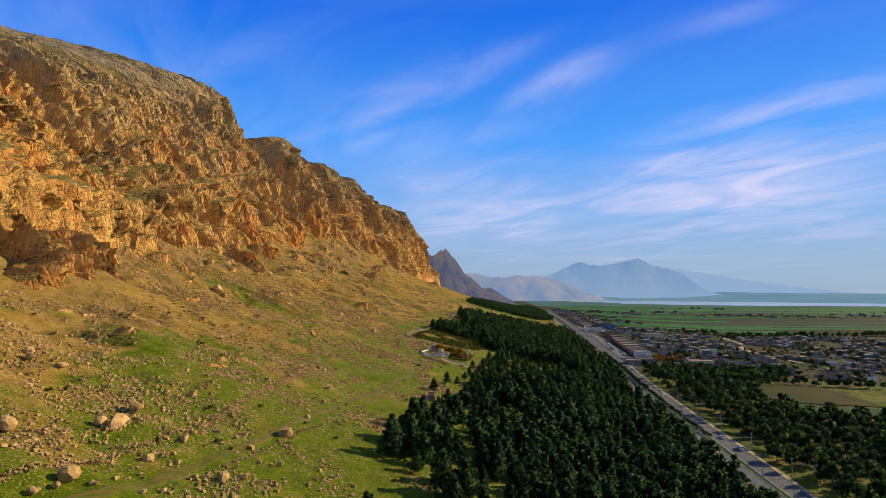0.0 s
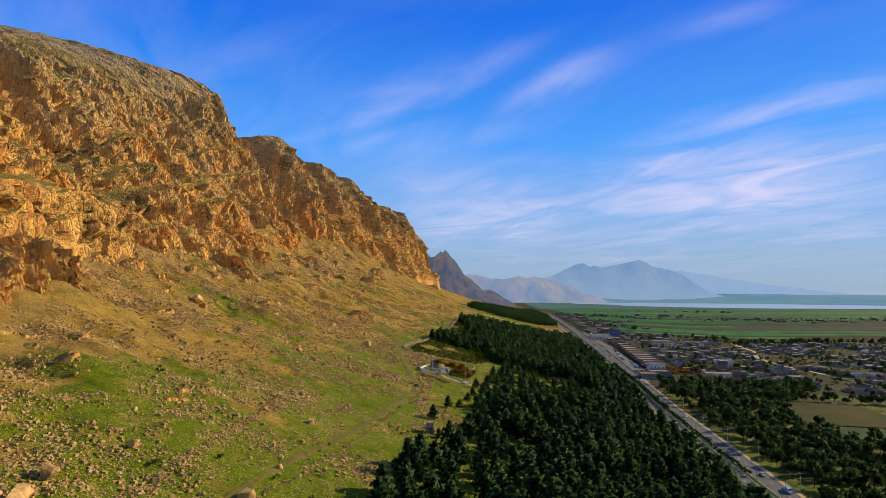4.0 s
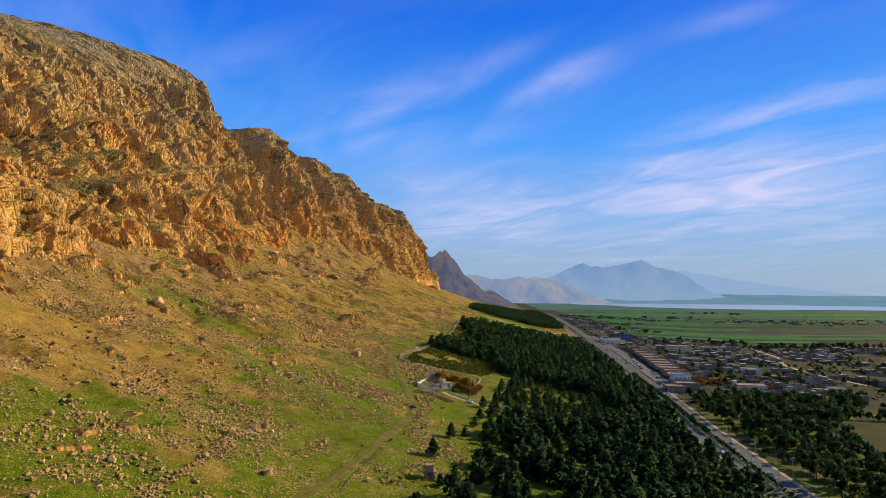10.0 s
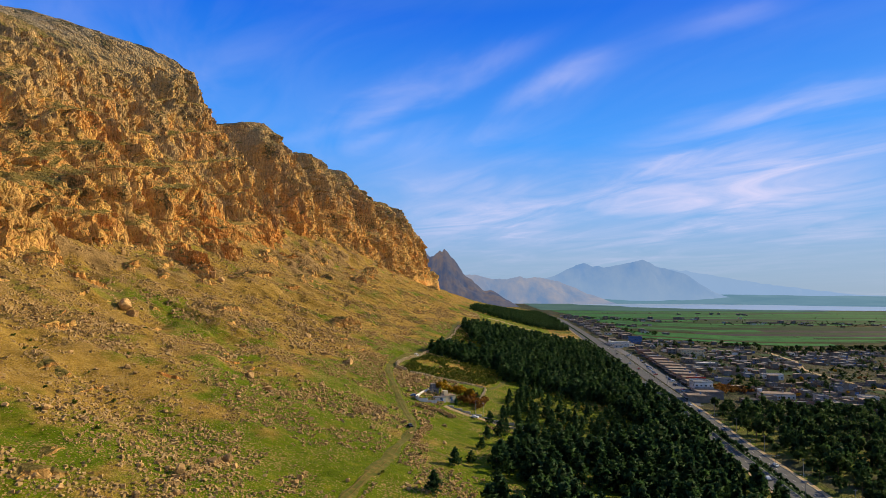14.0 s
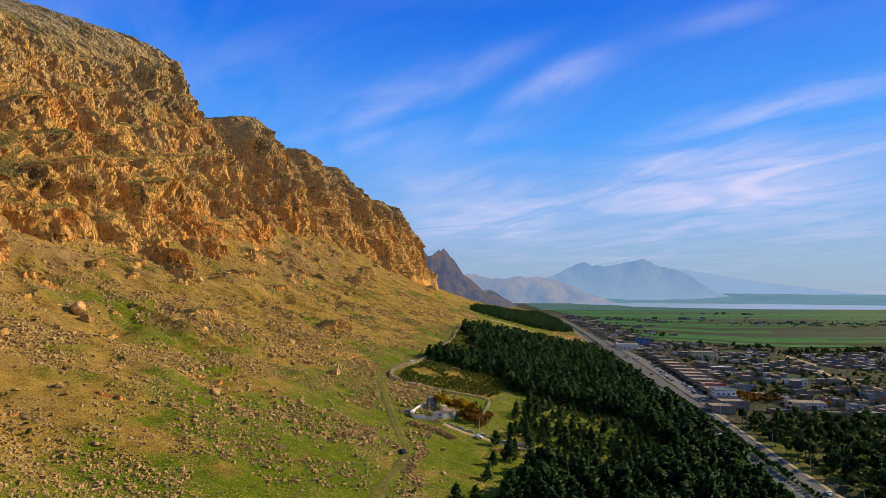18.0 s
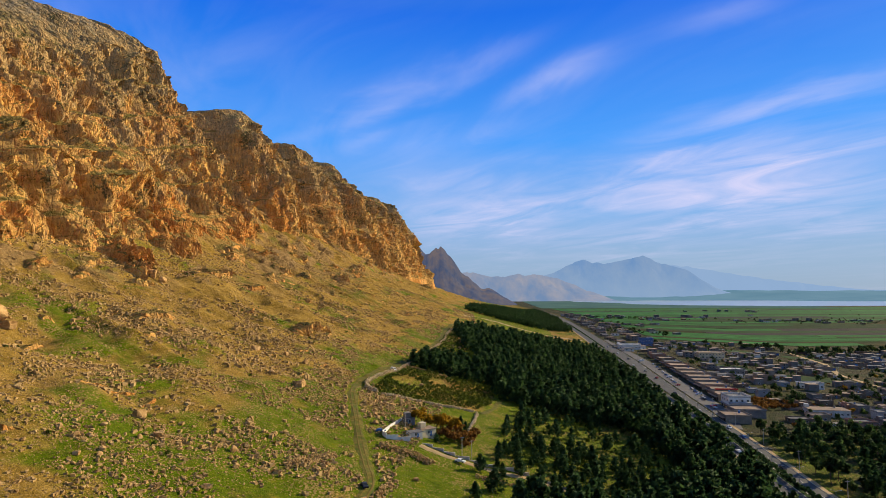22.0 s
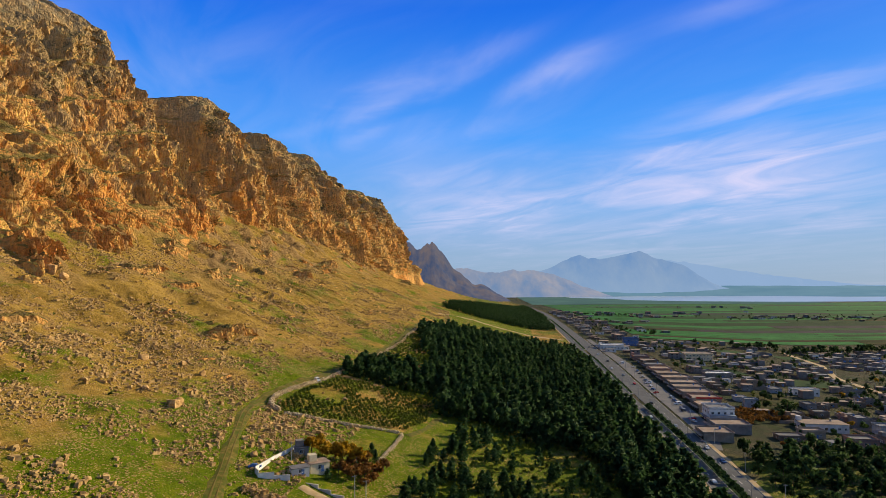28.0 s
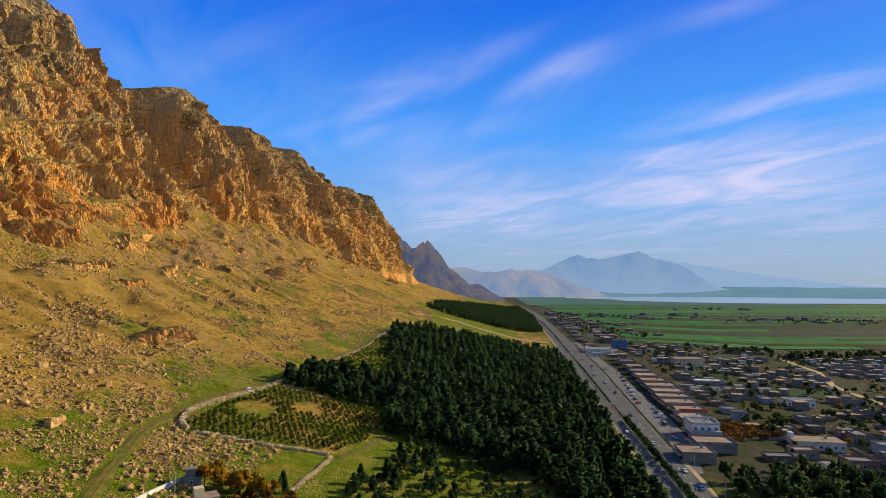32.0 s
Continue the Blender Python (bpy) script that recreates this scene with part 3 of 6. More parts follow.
    return (Z[i, j] * (1 - b) + Z[i, j + 1] * b) * (1 - a) + (Z[i + 1, j] * (1 - b) + Z[i + 1, j + 1] * b) * a


def build_ground():
    ys = nonuniform((-150, 90, 24), (90, 560, 210), (560, 1000, 150), (1000, 1700, 140), (1700, 2600, 90), (2600, 4950, 60))
    us = nonuniform((-4400, -900, 40), (-900, -300, 50), (-300, -40, 80), (-40, 300, 160), (300, 520, 100))
    Y, U = np.meshgrid(ys, us, indexing="ij")
    X = toe(Y) - U
    Z = land(X, Y)
    me = mesh_from("ground", np.stack([X, Y, Z], -1).reshape(-1, 3), grid_faces(len(ys), len(us)), GROUND, True)
    SHEET.update(ys=ys, us=us, z=Z)
    a = me.color_attributes.new("cover", "FLOAT_COLOR", "POINT")
    a.data.foreach_set("color", cover(X, Y, Z).astype(np.float32).ravel())
    return tagged(new("ground", me), "grassy stony hillside running down to the flat plain", "ground", kind="structure")


def cells(a, b, seed):
    """Broken blocks: a level for each cell from -1 to 1, and how near the crack between cells is (0 at the crack)."""
    ai, bi = np.floor(a), np.floor(b)
    d1, d2, level = np.full(a.shape, 9.0), np.full(a.shape, 9.0), np.zeros(a.shape)
    for i in (-1, 0, 1):
        for j in (-1, 0, 1):
            ca, cb = ai + i, bi + j
            pa, pb = ca + lattice(ca, cb, ca * 0, seed), cb + lattice(ca, cb, ca * 0, seed + 1)
            d = np.hypot(a - pa, b - pb)
            near = d < d1
            d2 = np.where(near, d1, np.minimum(d2, d))
            level = np.where(near, lattice(ca, cb, ca * 0, seed + 2) * 2 - 1, level)
            d1 = np.where(near, d, d1)
    return level, np.clip((d2 - d1) * 2.5, 0, 1)


# cross-sections of the mountain: x and z from the foot up to the rim, then back over the plateau
def section(y, face, top):
    return y, np.array(face, float), np.array(top, float)


SECTIONS = [
    section(200, [(-262, 110), (-275, 150), (-330, 195), (-400, 270)], [(-400, 270), (-480, 310), (-600, 370), (-700, 400)]),
    section(528, [(-252, 104), (-264, 150), (-290, 160), (-322, 190), (-350, 205), (-357, 228), (-376, 237), (-384, 262), (-411, 278)], [(-411, 278), (-480, 310), (-560, 345), (-700, 400)]),
    section(618, [(-262, 112), (-290, 150), (-325, 175), (-368, 195), (-425, 215), (-462, 262), (-478, 312)], [(-478, 312), (-500, 335), (-600, 380), (-720, 420)]),
    section(640, [(-258, 116), (-284, 150), (-300, 180), (-352, 200), (-385, 225), (-400, 262), (-420, 292), (-440, 330)], [(-440, 330), (-500, 358), (-600, 392), (-720, 430)]),
    section(690, [(-256, 122), (-286, 160), (-294, 200), (-318, 216), (-345, 235), (-355, 258), (-386, 275), (-404, 308), (-432, 336)], [(-432, 336), (-500, 372), (-600, 408), (-750, 450)]),
    section(770, [(-236, 122), (-262, 152), (-272, 194), (-306, 215), (-335, 232), (-352, 262), (-385, 285), (-408, 325), (-438, 362)], [(-438, 362), (-500, 392), (-600, 425), (-780, 470)]),
    section(870, [(-238, 136), (-268, 170), (-292, 200), (-311, 212), (-340, 235), (-368, 268), (-400, 292), (-420, 335), (-446, 372)], [(-446, 372), (-470, 394), (-560, 436), (-790, 505)]),
    section(945, [(-238, 146), (-272, 172), (-300, 205), (-318, 232), (-342, 275), (-366, 300), (-392, 330), (-408, 380), (-424, 400)], [(-424, 400), (-480, 440), (-580, 474), (-800, 530)]),
    section(1010, [(-240, 150), (-252, 205), (-268, 224), (-277, 258), (-308, 295), (-332, 320), (-350, 342), (-362, 368), (-373, 388), (-386, 416)], [(-386, 416), (-428, 447), (-480, 464), (-580, 495), (-820, 552)]),
    section(1036, [(-244, 152), (-256, 200), (-272, 222), (-284, 256), (-316, 292), (-340, 318), (-358, 342), (-370, 370), (-382, 392), (-396, 418)], [(-396, 418), (-436, 444), (-490, 458), (-590, 480), (-820, 540)]),
    section(1095, [(-258, 160), (-284, 192), (-312, 226), (-345, 250), (-376, 280), (-404, 312), (-424, 350), (-434, 396), (-442, 438)], [(-442, 438), (-470, 448), (-540, 452), (-800, 450)]),
    section(1160, [(-262, 165), (-288, 192), (-316, 226), (-350, 250), (-384, 280), (-412, 310), (-432, 345), (-442, 392), (-450, 434)], [(-450, 434), (-482, 440), (-560, 436), (-800, 430)]),
    section(1228, [(-266, 168), (-284, 192), (-304, 226), (-336, 250), (-370, 288), (-398, 328), (-414, 366), (-428, 398)], [(-428, 398), (-450, 404), (-540, 404), (-800, 390)]),
    section(1254, [(-252, 170), (-262, 218), (-276, 250), (-292, 296), (-310, 322), (-330, 350), (-344, 372), (-362, 394), (-380, 405)], [(-380, 405), (-418, 404), (-520, 400), (-800, 380)]),
    section(1270, [(-248, 172), (-257, 222), (-266, 254), (-274, 302), (-288, 327), (-304, 355), (-319, 374), (-343, 399), (-364, 412)], [(-364, 412), (-418, 404), (-520, 400), (-800, 380)]),
    section(1450, [(-170, 136), (-190, 189), (-209, 243), (-236, 300), (-247, 335), (-266, 363), (-286, 385)], [(-286, 385), (-330, 392), (-420, 396), (-700, 360)]),
    section(1650, [(-110, 130), (-124, 170), (-138, 220), (-155, 268), (-168, 313), (-190, 337), (-225, 361), (-253, 391)], [(-253, 391), (-304, 403), (-400, 400), (-650, 340)]),
    section(1880, [(-76, 130), (-96, 170), (-108, 215), (-124, 262), (-138, 300), (-165, 330), (-196, 352)], [(-196, 352), (-240, 360), (-340, 356), (-600, 300)]),
    section(2150, [(-14, 132), (-52, 183), (-66, 228), (-84, 280), (-110, 328), (-148, 374)], [(-148, 374), (-190, 380), (-290, 376), (-560, 300)]),
    section(2420, [(-10, 110), (-40, 130), (-90, 190), (-150, 250)], [(-150, 250), (-200, 262), (-300, 260), (-560, 200)]),
    section(2700, [(20, 60), (-10, 80), (-80, 120), (-150, 150)], [(-150, 150), (-200, 160), (-300, 150), (-560, 120)])]
# gullies: where the rock starts to fall back, where its dark flank begins and ends, depth low down and high up
GULLIES = [(536, 550, 575, 18, 22), (652, 664, 684, 44, 6), (700, 716, 732, 14, 10), (790, 818, 838, 18, 18), (884, 918, 936, 20, 10), (1284, 1330, 1352, 30, 12), (1300, 1395, 1440, 16, 48), (1470, 1500, 1520, 18, 20), (1500, 1590, 1640, 20, 50),
           (1664, 1700, 1722, 18, 18), (1700, 1815, 1868, 18, 44), (1900, 1950, 1975, 16, 22), (1980, 2080, 2140, 14, 42), (2200, 2280, 2340, 20, 40)]


def flank(p, steep):
    """A run of ribs, each rising sharply and falling away slowly."""
    f = p - np.floor(p)
    return np.where(f < steep, f / steep, (1 - f) / (1 - steep))


def along(line, f):
    """Points of a line at shares f of its length."""
    d = np.r_[0, np.cumsum(np.hypot(*np.diff(line, axis=0).T))]
    return np.interp(f, d / d[-1], line[:, 0]), np.interp(f, d / d[-1], line[:, 1])


def build_cliff():
    ys = nonuniform((240, 480, 60), (480, 1320, 500), (1320, 1720, 190), (1720, 2250, 170), (2250, 2690, 44))
    ts = nonuniform((-0.12, 0, 6), (0, 1, 290), (1, 1.3, 26), (1.3, 2, 24))
    sy = np.array([r[0] for r in SECTIONS], float)
    Y, T = np.meshgrid(ys, ts, indexing="ij")
    # beds: the rock rises in steep bands with gentler ledges between them
    q = np.clip(T, 0, 1)
    sh = 0.10 * fbm(Y / 150, 1.7, 0, 3, 401) + 0.05 * fbm(Y / 40, q * 3, 0, 3, 403)
    amp = np.clip(0.9 + 0.5 * fbm(Y / 110, q * 3, 0.4, 2, 405), 0.2, 1.15)
    qz = q + amp * (np.sin(2 * np.pi * 6 * (q + sh)) - np.sin(2 * np.pi * 6 * sh)) / (2 * np.pi * 6) * np.sin(np.pi * q) ** 0.3
    sh2 = 0.05 * fbm(Y / 60, 3.1, 0, 3, 407)
    qz = qz + 0.4 * np.sin(2 * np.pi * 17 * (qz + sh2 + sh)) / (2 * np.pi * 17) * np.sin(np.pi * q) ** 0.5
    qz = np.clip(qz, 0, 1)
    bend = Y + 7 * fbm(Y / 70, q * 2.5, 4.4, 3, 104) + 5 * fbm(Y / 22, q * 6, 1.4, 2, 106)
    pt = np.clip(T - 1, 0, 1)
    fx = np.stack([along(r[1], np.linspace(0, 1, 240))[0] for r in SECTIONS])
    fz = np.stack([along(r[1], np.linspace(0, 1, 240))[1] for r in SECTIONS])
    px = np.stack([along(r[2], np.linspace(0, 1, 120))[0] for r in SECTIONS])
    pz = np.stack([along(r[2], np.linspace(0, 1, 120))[1] for r in SECTIONS])
    i = np.clip(np.searchsorted(sy, bend) - 1, 0, len(sy) - 2)
    w = np.clip((bend - sy[i]) / (sy[i + 1] - sy[i]), 0, 1)

    def sample(table, f):
        k = np.clip(f, 0, 1) * (table.shape[1] - 1)
        j = np.clip(k.astype(int), 0, table.shape[1] - 2)
        g = k - j
        a = table[i, j] * (1 - g) + table[i, j + 1] * g
        b = table[i + 1, j] * (1 - g) + table[i + 1, j + 1] * g
        return a * (1 - w) + b * w
    X = np.where(T <= 1, sample(fx, q), sample(px, pt))
    Z = np.where(T <= 1, sample(fz, qz), sample(pz, pt))
    for y0, y1, y2, low, high in GULLIES:
        cut = sstep(y0, y1, bend) * sstep(y2, max(y1, y2 - 30), bend) * (low + (high - low) * sstep(0.15, 0.5, q))
        cut = cut * (1 - sstep(1.05, 1.35, T))
        X = X - cut
        Z = Z - 0.22 * cut * sstep(0.6, 0.98, T)
    steep = np.abs(np.gradient(Z, axis=1)) / (np.hypot(np.gradient(Z, axis=1), np.gradient(X, axis=1)) + 1e-6)
    crag = (0.14 + 0.86 * sstep(0.5, 0.85, steep)) * sstep(-0.02, 0.05, T) * (1 - 0.9 * sstep(0.98, 1.06, T))
    far = np.interp(Y, [0, 1300, 2200], [1, 1.15, 1.5])
    # pillars, clefts and blocks
    run = (Y + 5 * fbm(Y / 30, Z / 45, 2.2, 3, 115) + 0.08 * Z) / far
    zz = Z / far
    d = 19 * (flank(run / 47 + 0.5 * fbm(Y / 80, Z / 90, 2.0, 3, 111), 0.16) - 0.5) * np.clip(0.55 + 1.0 * fbm(Y / 70, Z / 110, 7.0, 2, 113), 0, 1.3)
    d = d + 7.0 * (flank(run / 17.5 + 0.6 * fbm(Y / 30, Z / 50, 3.0, 3, 116), 0.2) - 0.5) * np.clip(0.6 + 1.1 * fbm(Y / 30, Z / 60, 9.0, 2, 118), 0, 1.4)
    l2, c2 = cells(run / 8.5, zz / 55 + 0.4 * fbm(Y / 20, Z / 20, 0, 2, 119), 124)
    l3, c3 = cells(run / 3.6, zz / 14, 128)
    d = d + 3.2 * l2 - 6.5 * (1 - c2) ** 4 + 1.6 * l3 - 2.0 * (1 - c3) ** 3 + 2.2 * fbm(Y / 14, Z / 30, 0.7, 3, 133, 0.6) + 1.5 * fbm(Y / 4, Z / 4, 0, 2, 131, 0.6)
    d = d * crag * far
    X = X + 0.9 * d
    Z2 = Z + 0.28 * d * sstep(0, 0.1, T) + crag * 1.4 * l3
    rim = sstep(0.86, 1.0, T) * (1 - sstep(1.0, 1.5, T))
    Z2 = Z2 + rim * far * (3.5 * fbm(Y / 40, T, 0, 3, 171) + 3.5 * fbm(Y / 13, T * 3, 0, 3, 181, 0.55, True))
    top = sstep(0.99, 1.04, T)
    Z2 = Z2 + top * (3.0 * fbm(Y / 26, T * 9, 0, 4, 191, 0.6) + 1.3 * lattice(np.floor(Y / 2.6), np.floor(T * 70), 0 * Y, 9))
    Z2 = np.where(T < 0, Z2 + T * 260, Z2)
    X = np.where(T < 0, X - T * 60, X)
    Y2 = Y + crag * (1.2 * l3 + 1.4 * fbm(Y / 9, Z / 12, 5.5, 2, 137))
    me = mesh_from("cliff_face", np.stack([X, Y2, Z2], -1).reshape(-1, 3), grid_faces(len(ys), len(ts)), CLIFF, False)
    return tagged(new("mountain", me), "craggy ochre limestone mountain with cliffs and gullies", "mountain", kind="structure")


def ridge_hill(name, xs, hs, y0, depth, base, material, label, seed, lean=0.0, res=160, jag=0.06):
    """A far range: a crest line over x with spurs running down to both sides."""
    x = np.linspace(xs[0], xs[-1], res)
    p = np.linspace(-1, 1, 60)
    X, Q = np.meshgrid(x, p, indexing="ij")
    crest = np.interp(X, xs, hs)
    crest = crest * (1 + jag * fbm(X / 90, 0, 0, 4, seed))
    fall = 1 - np.abs(Q)
    spur = 1 + 0.35 * fbm(X / 130, Q * 1.4, 0, 5, seed + 3, 0.55, True) * np.abs(Q) * 1.2
    Z = base - 8 + (crest - base) * np.clip(fall ** 1.15 * spur, 0, None) + 8 * fall
    Yv = y0 + Q * depth + lean * (X - xs[0]) + 30 * fbm(X / 200, Q, 0, 3, seed + 7)
    me = mesh_from(name, np.stack([X, Yv, Z], -1).reshape(-1, 3), grid_faces(res, 60), material, True)
    return tagged(new(name, me), label, "mountain", kind="structure")


build_ground()
build_cliff()
# haze blue, sunlit and shaded tones painted into each glowing backdrop
HAZE_NEAR = glow_backdrop("painted_haze_spur", (0.22, 0.175, 0.17), (0.035, 0.085, 0.20), None, 0.014)
HAZE_FOOT = glow_backdrop("painted_haze_foothill", (0.43, 0.44, 0.53), (0.22, 0.34, 0.56), None, 0.006)
HAZE_MID = glow_backdrop("painted_haze_range", (0.33, 0.47, 0.70), (0.17, 0.35, 0.68), (0.36, 0.52, 0.74), 0.0045)
HAZE_FAR = glow_backdrop("painted_haze_far_range", (0.37, 0.55, 0.83), (0.35, 0.53, 0.80), None, 0.001)
HAZE_LOW = glow_backdrop("painted_haze_farmland", (0.10, 0.20, 0.16), (0.05, 0.12, 0.12), None, 0.006)
HAZE_PLAIN = glow_backdrop("painted_haze_far_plain", (0.19, 0.36, 0.47), (0.13, 0.29, 0.40), None, 0.002)
ridge_hill("backdrop_spur", [-420, -260, -133, -91, -45, 10, 60, 110, 160, 210, 300, 380], [330, 356, 352, 318, 290, 322, 275, 200, 165, 118, 82, 40], 3200, 260, 30, HAZE_NEAR, "dark spur at the end of the mountain, glowing in painted haze blue", 301, jag=0.1)
ridge_hill("backdrop_foothills", [-160, 210, 282, 365, 470, 580, 700, 850, 1050, 1250], [240, 238, 222, 211, 198, 220, 226, 200, 110, 40], 4440, 200, 30, HAZE_FOOT, "low foothills beside the lake, haze painted into their glow", 321, jag=0.05)
ridge_hill("backdrop_range", [560, 830, 900, 990, 1060, 1135, 1200, 1290, 1360, 1440, 1520, 1580, 1640, 1725, 1800, 1920, 2030, 2160, 2400], [150, 228, 262, 300, 335, 356, 326, 312, 325, 350, 366, 374, 345, 322, 300, 272, 190, 120, 40], 4780, 110, 60, HAZE_MID, "twin-peaked range beyond the lake, its haze blue painted as glow", 311, jag=0.02)
ridge_hill("backdrop_far_range", [1400, 1780, 2200, 2750, 3400, 4200, 5000], [280, 318, 270, 180, 110, 90, 80], 4930, 50, 60, HAZE_FAR, "far range painted pale as if lost in haze", 331, jag=0.03)


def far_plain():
    """Land beyond the lake, haze painted into its glow, rising a little towards the ranges, with an uneven shore."""
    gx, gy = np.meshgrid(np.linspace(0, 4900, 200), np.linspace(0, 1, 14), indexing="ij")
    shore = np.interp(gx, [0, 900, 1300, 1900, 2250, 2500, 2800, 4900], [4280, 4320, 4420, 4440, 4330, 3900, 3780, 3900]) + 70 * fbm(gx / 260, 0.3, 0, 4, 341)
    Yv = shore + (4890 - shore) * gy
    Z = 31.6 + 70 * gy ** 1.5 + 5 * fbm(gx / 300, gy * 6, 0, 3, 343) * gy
    return tagged(new("backdrop_far_plain", mesh_from("backdrop_far_plain", np.stack([gx, Yv, Z], -1).reshape(-1, 3), grid_faces(200, 14), HAZE_PLAIN, True)), "land beyond the lake, painted blue-green as thick haze", "plain", kind="structure")


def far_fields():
    """Farmland between the road's far end and the lake, with haze painted into its glow."""
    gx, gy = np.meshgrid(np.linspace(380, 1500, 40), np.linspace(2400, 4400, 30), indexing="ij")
    return tagged(new("backdrop_far_fields", mesh_from("backdrop_far_fields", np.stack([gx + 0.1 * (gy - 2400), gy, 31.0 + 0 * gx], -1).reshape(-1, 3), grid_faces(40, 30), HAZE_LOW, True)), "green farmland before the lake with haze painted into its glow", "plain", kind="structure")


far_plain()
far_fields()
lake_outline = [(1000, 4560), (900, 4300), (860, 3900), (1000, 3500), (960, 3150), (1120, 2850), (1420, 2660), (1800, 2640), (2400, 2680), (3400, 2700), (4850, 2760), (4850, 4600)]
bm = bmesh.new()
bm.faces.new([bm.verts.new((x, y, 31.2)) for x, y in lake_outline])
tagged(new("lake_water", bm_mesh("lake_water", bm, WATER)), "pale calm lake across the plain", "lake", kind="structure")


# ---- plants ----
def crown_sprays(n, shape, size, rnd, droop=0.0, blades=3):
    """Sprays of leaf: small bent triangles round points that shape() gives, joined later into one crown."""
    (pts, away), out = shape(n, rnd), rnd.normal(size=(n, blades, 3))
    out /= np.linalg.norm(out, axis=-1, keepdims=True)
    side = rnd.normal(size=(n, blades, 3))
    side -= out * (side * out).sum(-1, keepdims=True)
    side /= np.linalg.norm(side, axis=-1, keepdims=True)
    s = size * rnd.uniform(0.6, 1.4, (n, blades, 1))
    c = pts[:, None, :] - out * s * 0.35
    v = np.stack([c - side * s * 0.55, c + side * s * 0.55, c + out * s * 1.15 + np.array([0, 0, -droop])], 2)
    v = v.reshape(-1, 3)
    nrm = away[:, None, :] + 0.08 * rnd.normal(size=(n, blades, 3))
    nrm /= np.linalg.norm(nrm, axis=-1, keepdims=True)
    return v, np.arange(len(v)).reshape(-1, 3), np.repeat(nrm.reshape(-1, 3), 3, 0)


def outward(v, p, h):
    """Which way the leaves of a tuft face: away from the tuft and from the middle of the crown."""
    c = p - np.array([0, 0, h * 0.5])
    return v * 0.75 + 0.6 * c / (np.linalg.norm(c, axis=1, keepdims=True) + 1e-6)


def conifer(h, r, tiers, rnd):
    """A plantation pine: whorls of heavy boughs, each ending in tufts, with gaps between them."""
    tz = np.linspace(0.2, 0.97, tiers) + rnd.normal(0, 0.025, tiers)
    per = 5
    tuft = []
    for k, t in enumerate(tz):
        reach = r * min(1.12 - t, 0.5 + 1.1 * t) * 1.22
        for j in range(per if t < 0.85 else 3):
            az = (j + 0.37 * k) * 2 * math.pi / per + rnd.normal(0, 0.25)
            out = reach * rnd.uniform(0.55, 1.12)
            tuft += [(out * f * math.cos(az), out * f * math.sin(az), h * t + 0.16 * out * f - 0.05 * h, 0.42 + 0.28 * (1 - t)) for f in (0.4, 0.95)]
    tuft.append((0, 0, h * 0.99, 0.35))
    tuft = np.array(tuft)

    def shape(n, rnd):
        k = rnd.integers(0, len(tuft), n)
        v = rnd.normal(size=(n, 3))
        v /= np.linalg.norm(v, axis=1, keepdims=True)
        p = tuft[k, :3] + v * (tuft[k, 3] * r * 0.52 * rnd.uniform(0.5, 1.0, n))[:, None] * np.array([1, 1, 0.7])
        return p, outward(v, p, h)
    return shape


def round_crown(h, r, clumps, rnd, low=0.3):
    """Clumps of leaf at the ends of limbs."""
    az, el = rnd.uniform(0, 2 * np.pi, clumps), rnd.uniform(-0.35, 1, clumps)
    d = rnd.uniform(0.45, 0.9, clumps)
    cz = h * (0.5 + low / 2) + el * h * (0.5 - low / 2) * 0.8
    w = np.sqrt(np.clip(1 - (np.abs(el) * 0.9) ** 2, 0.1, 1))
    cen = np.stack([r * d * w * np.cos(az), r * d * w * np.sin(az), cz], 1)
    rad = r * rnd.uniform(0.28, 0.5, clumps)

    def shape(n, rnd):
        k = rnd.integers(0, clumps, n)
        v = rnd.normal(size=(n, 3))
        v /= np.linalg.norm(v, axis=1, keepdims=True)
        p = cen[k] + v * (rad[k] * rnd.uniform(0.55, 1.0, n))[:, None] * np.array([1, 1, 0.8])
        return p, outward(v, p, h)
    return shape


def tall_crown(h, r, rnd):
    return round_crown(h, r, 22, rnd, 0.2)


class Kind:
    """One plant form: its trunk and crown as arrays, and as shared meshes for single trees."""

    def __init__(self, name, h, shape, sprays, size, material, seed, trunk=0.16, limbs=4, blades=3):
        rnd = np.random.default_rng(seed)
        self.name, self.h, self.material = name, h, material
        self.cv, self.cf, self.cn = crown_sprays(sprays, shape(rnd), size, rnd, 0.1, blades)
        bm = bmesh.new()
        tube(bm, [(0, 0, -0.6), (0.05, 0.02, h * 0.3), (-0.04, 0.06, h * 0.62), (0, 0, h * 0.92)], [trunk * 1.25, trunk, trunk * 0.65, trunk * 0.15], 5)
        for k in range(limbs):
            a, z = k * 2.4, h * (0.3 + 0.4 * k / max(limbs, 1))
            tube(bm, [(0, 0, z), (math.cos(a) * h * 0.09, math.sin(a) * h * 0.09, z + h * 0.05), (math.cos(a) * h * 0.17, math.sin(a) * h * 0.17, z + h * 0.13)], [trunk * 0.5, trunk * 0.35, trunk * 0.1], 4)
        bmesh.ops.triangulate(bm, faces=bm.faces)
        bm.verts.index_update()
        self.tv = np.array([v.co[:] for v in bm.verts])
        self.tf = np.array([[v.index for v in f.verts] for f in bm.faces])
        bm.free()
        self.trunk = mesh_from("trunk", self.tv, self.tf, BARK, True)
        self.crown = mesh_from("crown", self.cv, self.cf, material, True)
        self.crown.normals_split_custom_set_from_vertices(self.cn.tolist())

    def plant(self, x, y, z, scale, turn, label, group, name=None, wide=1.0):
        ob = new(name or self.name)
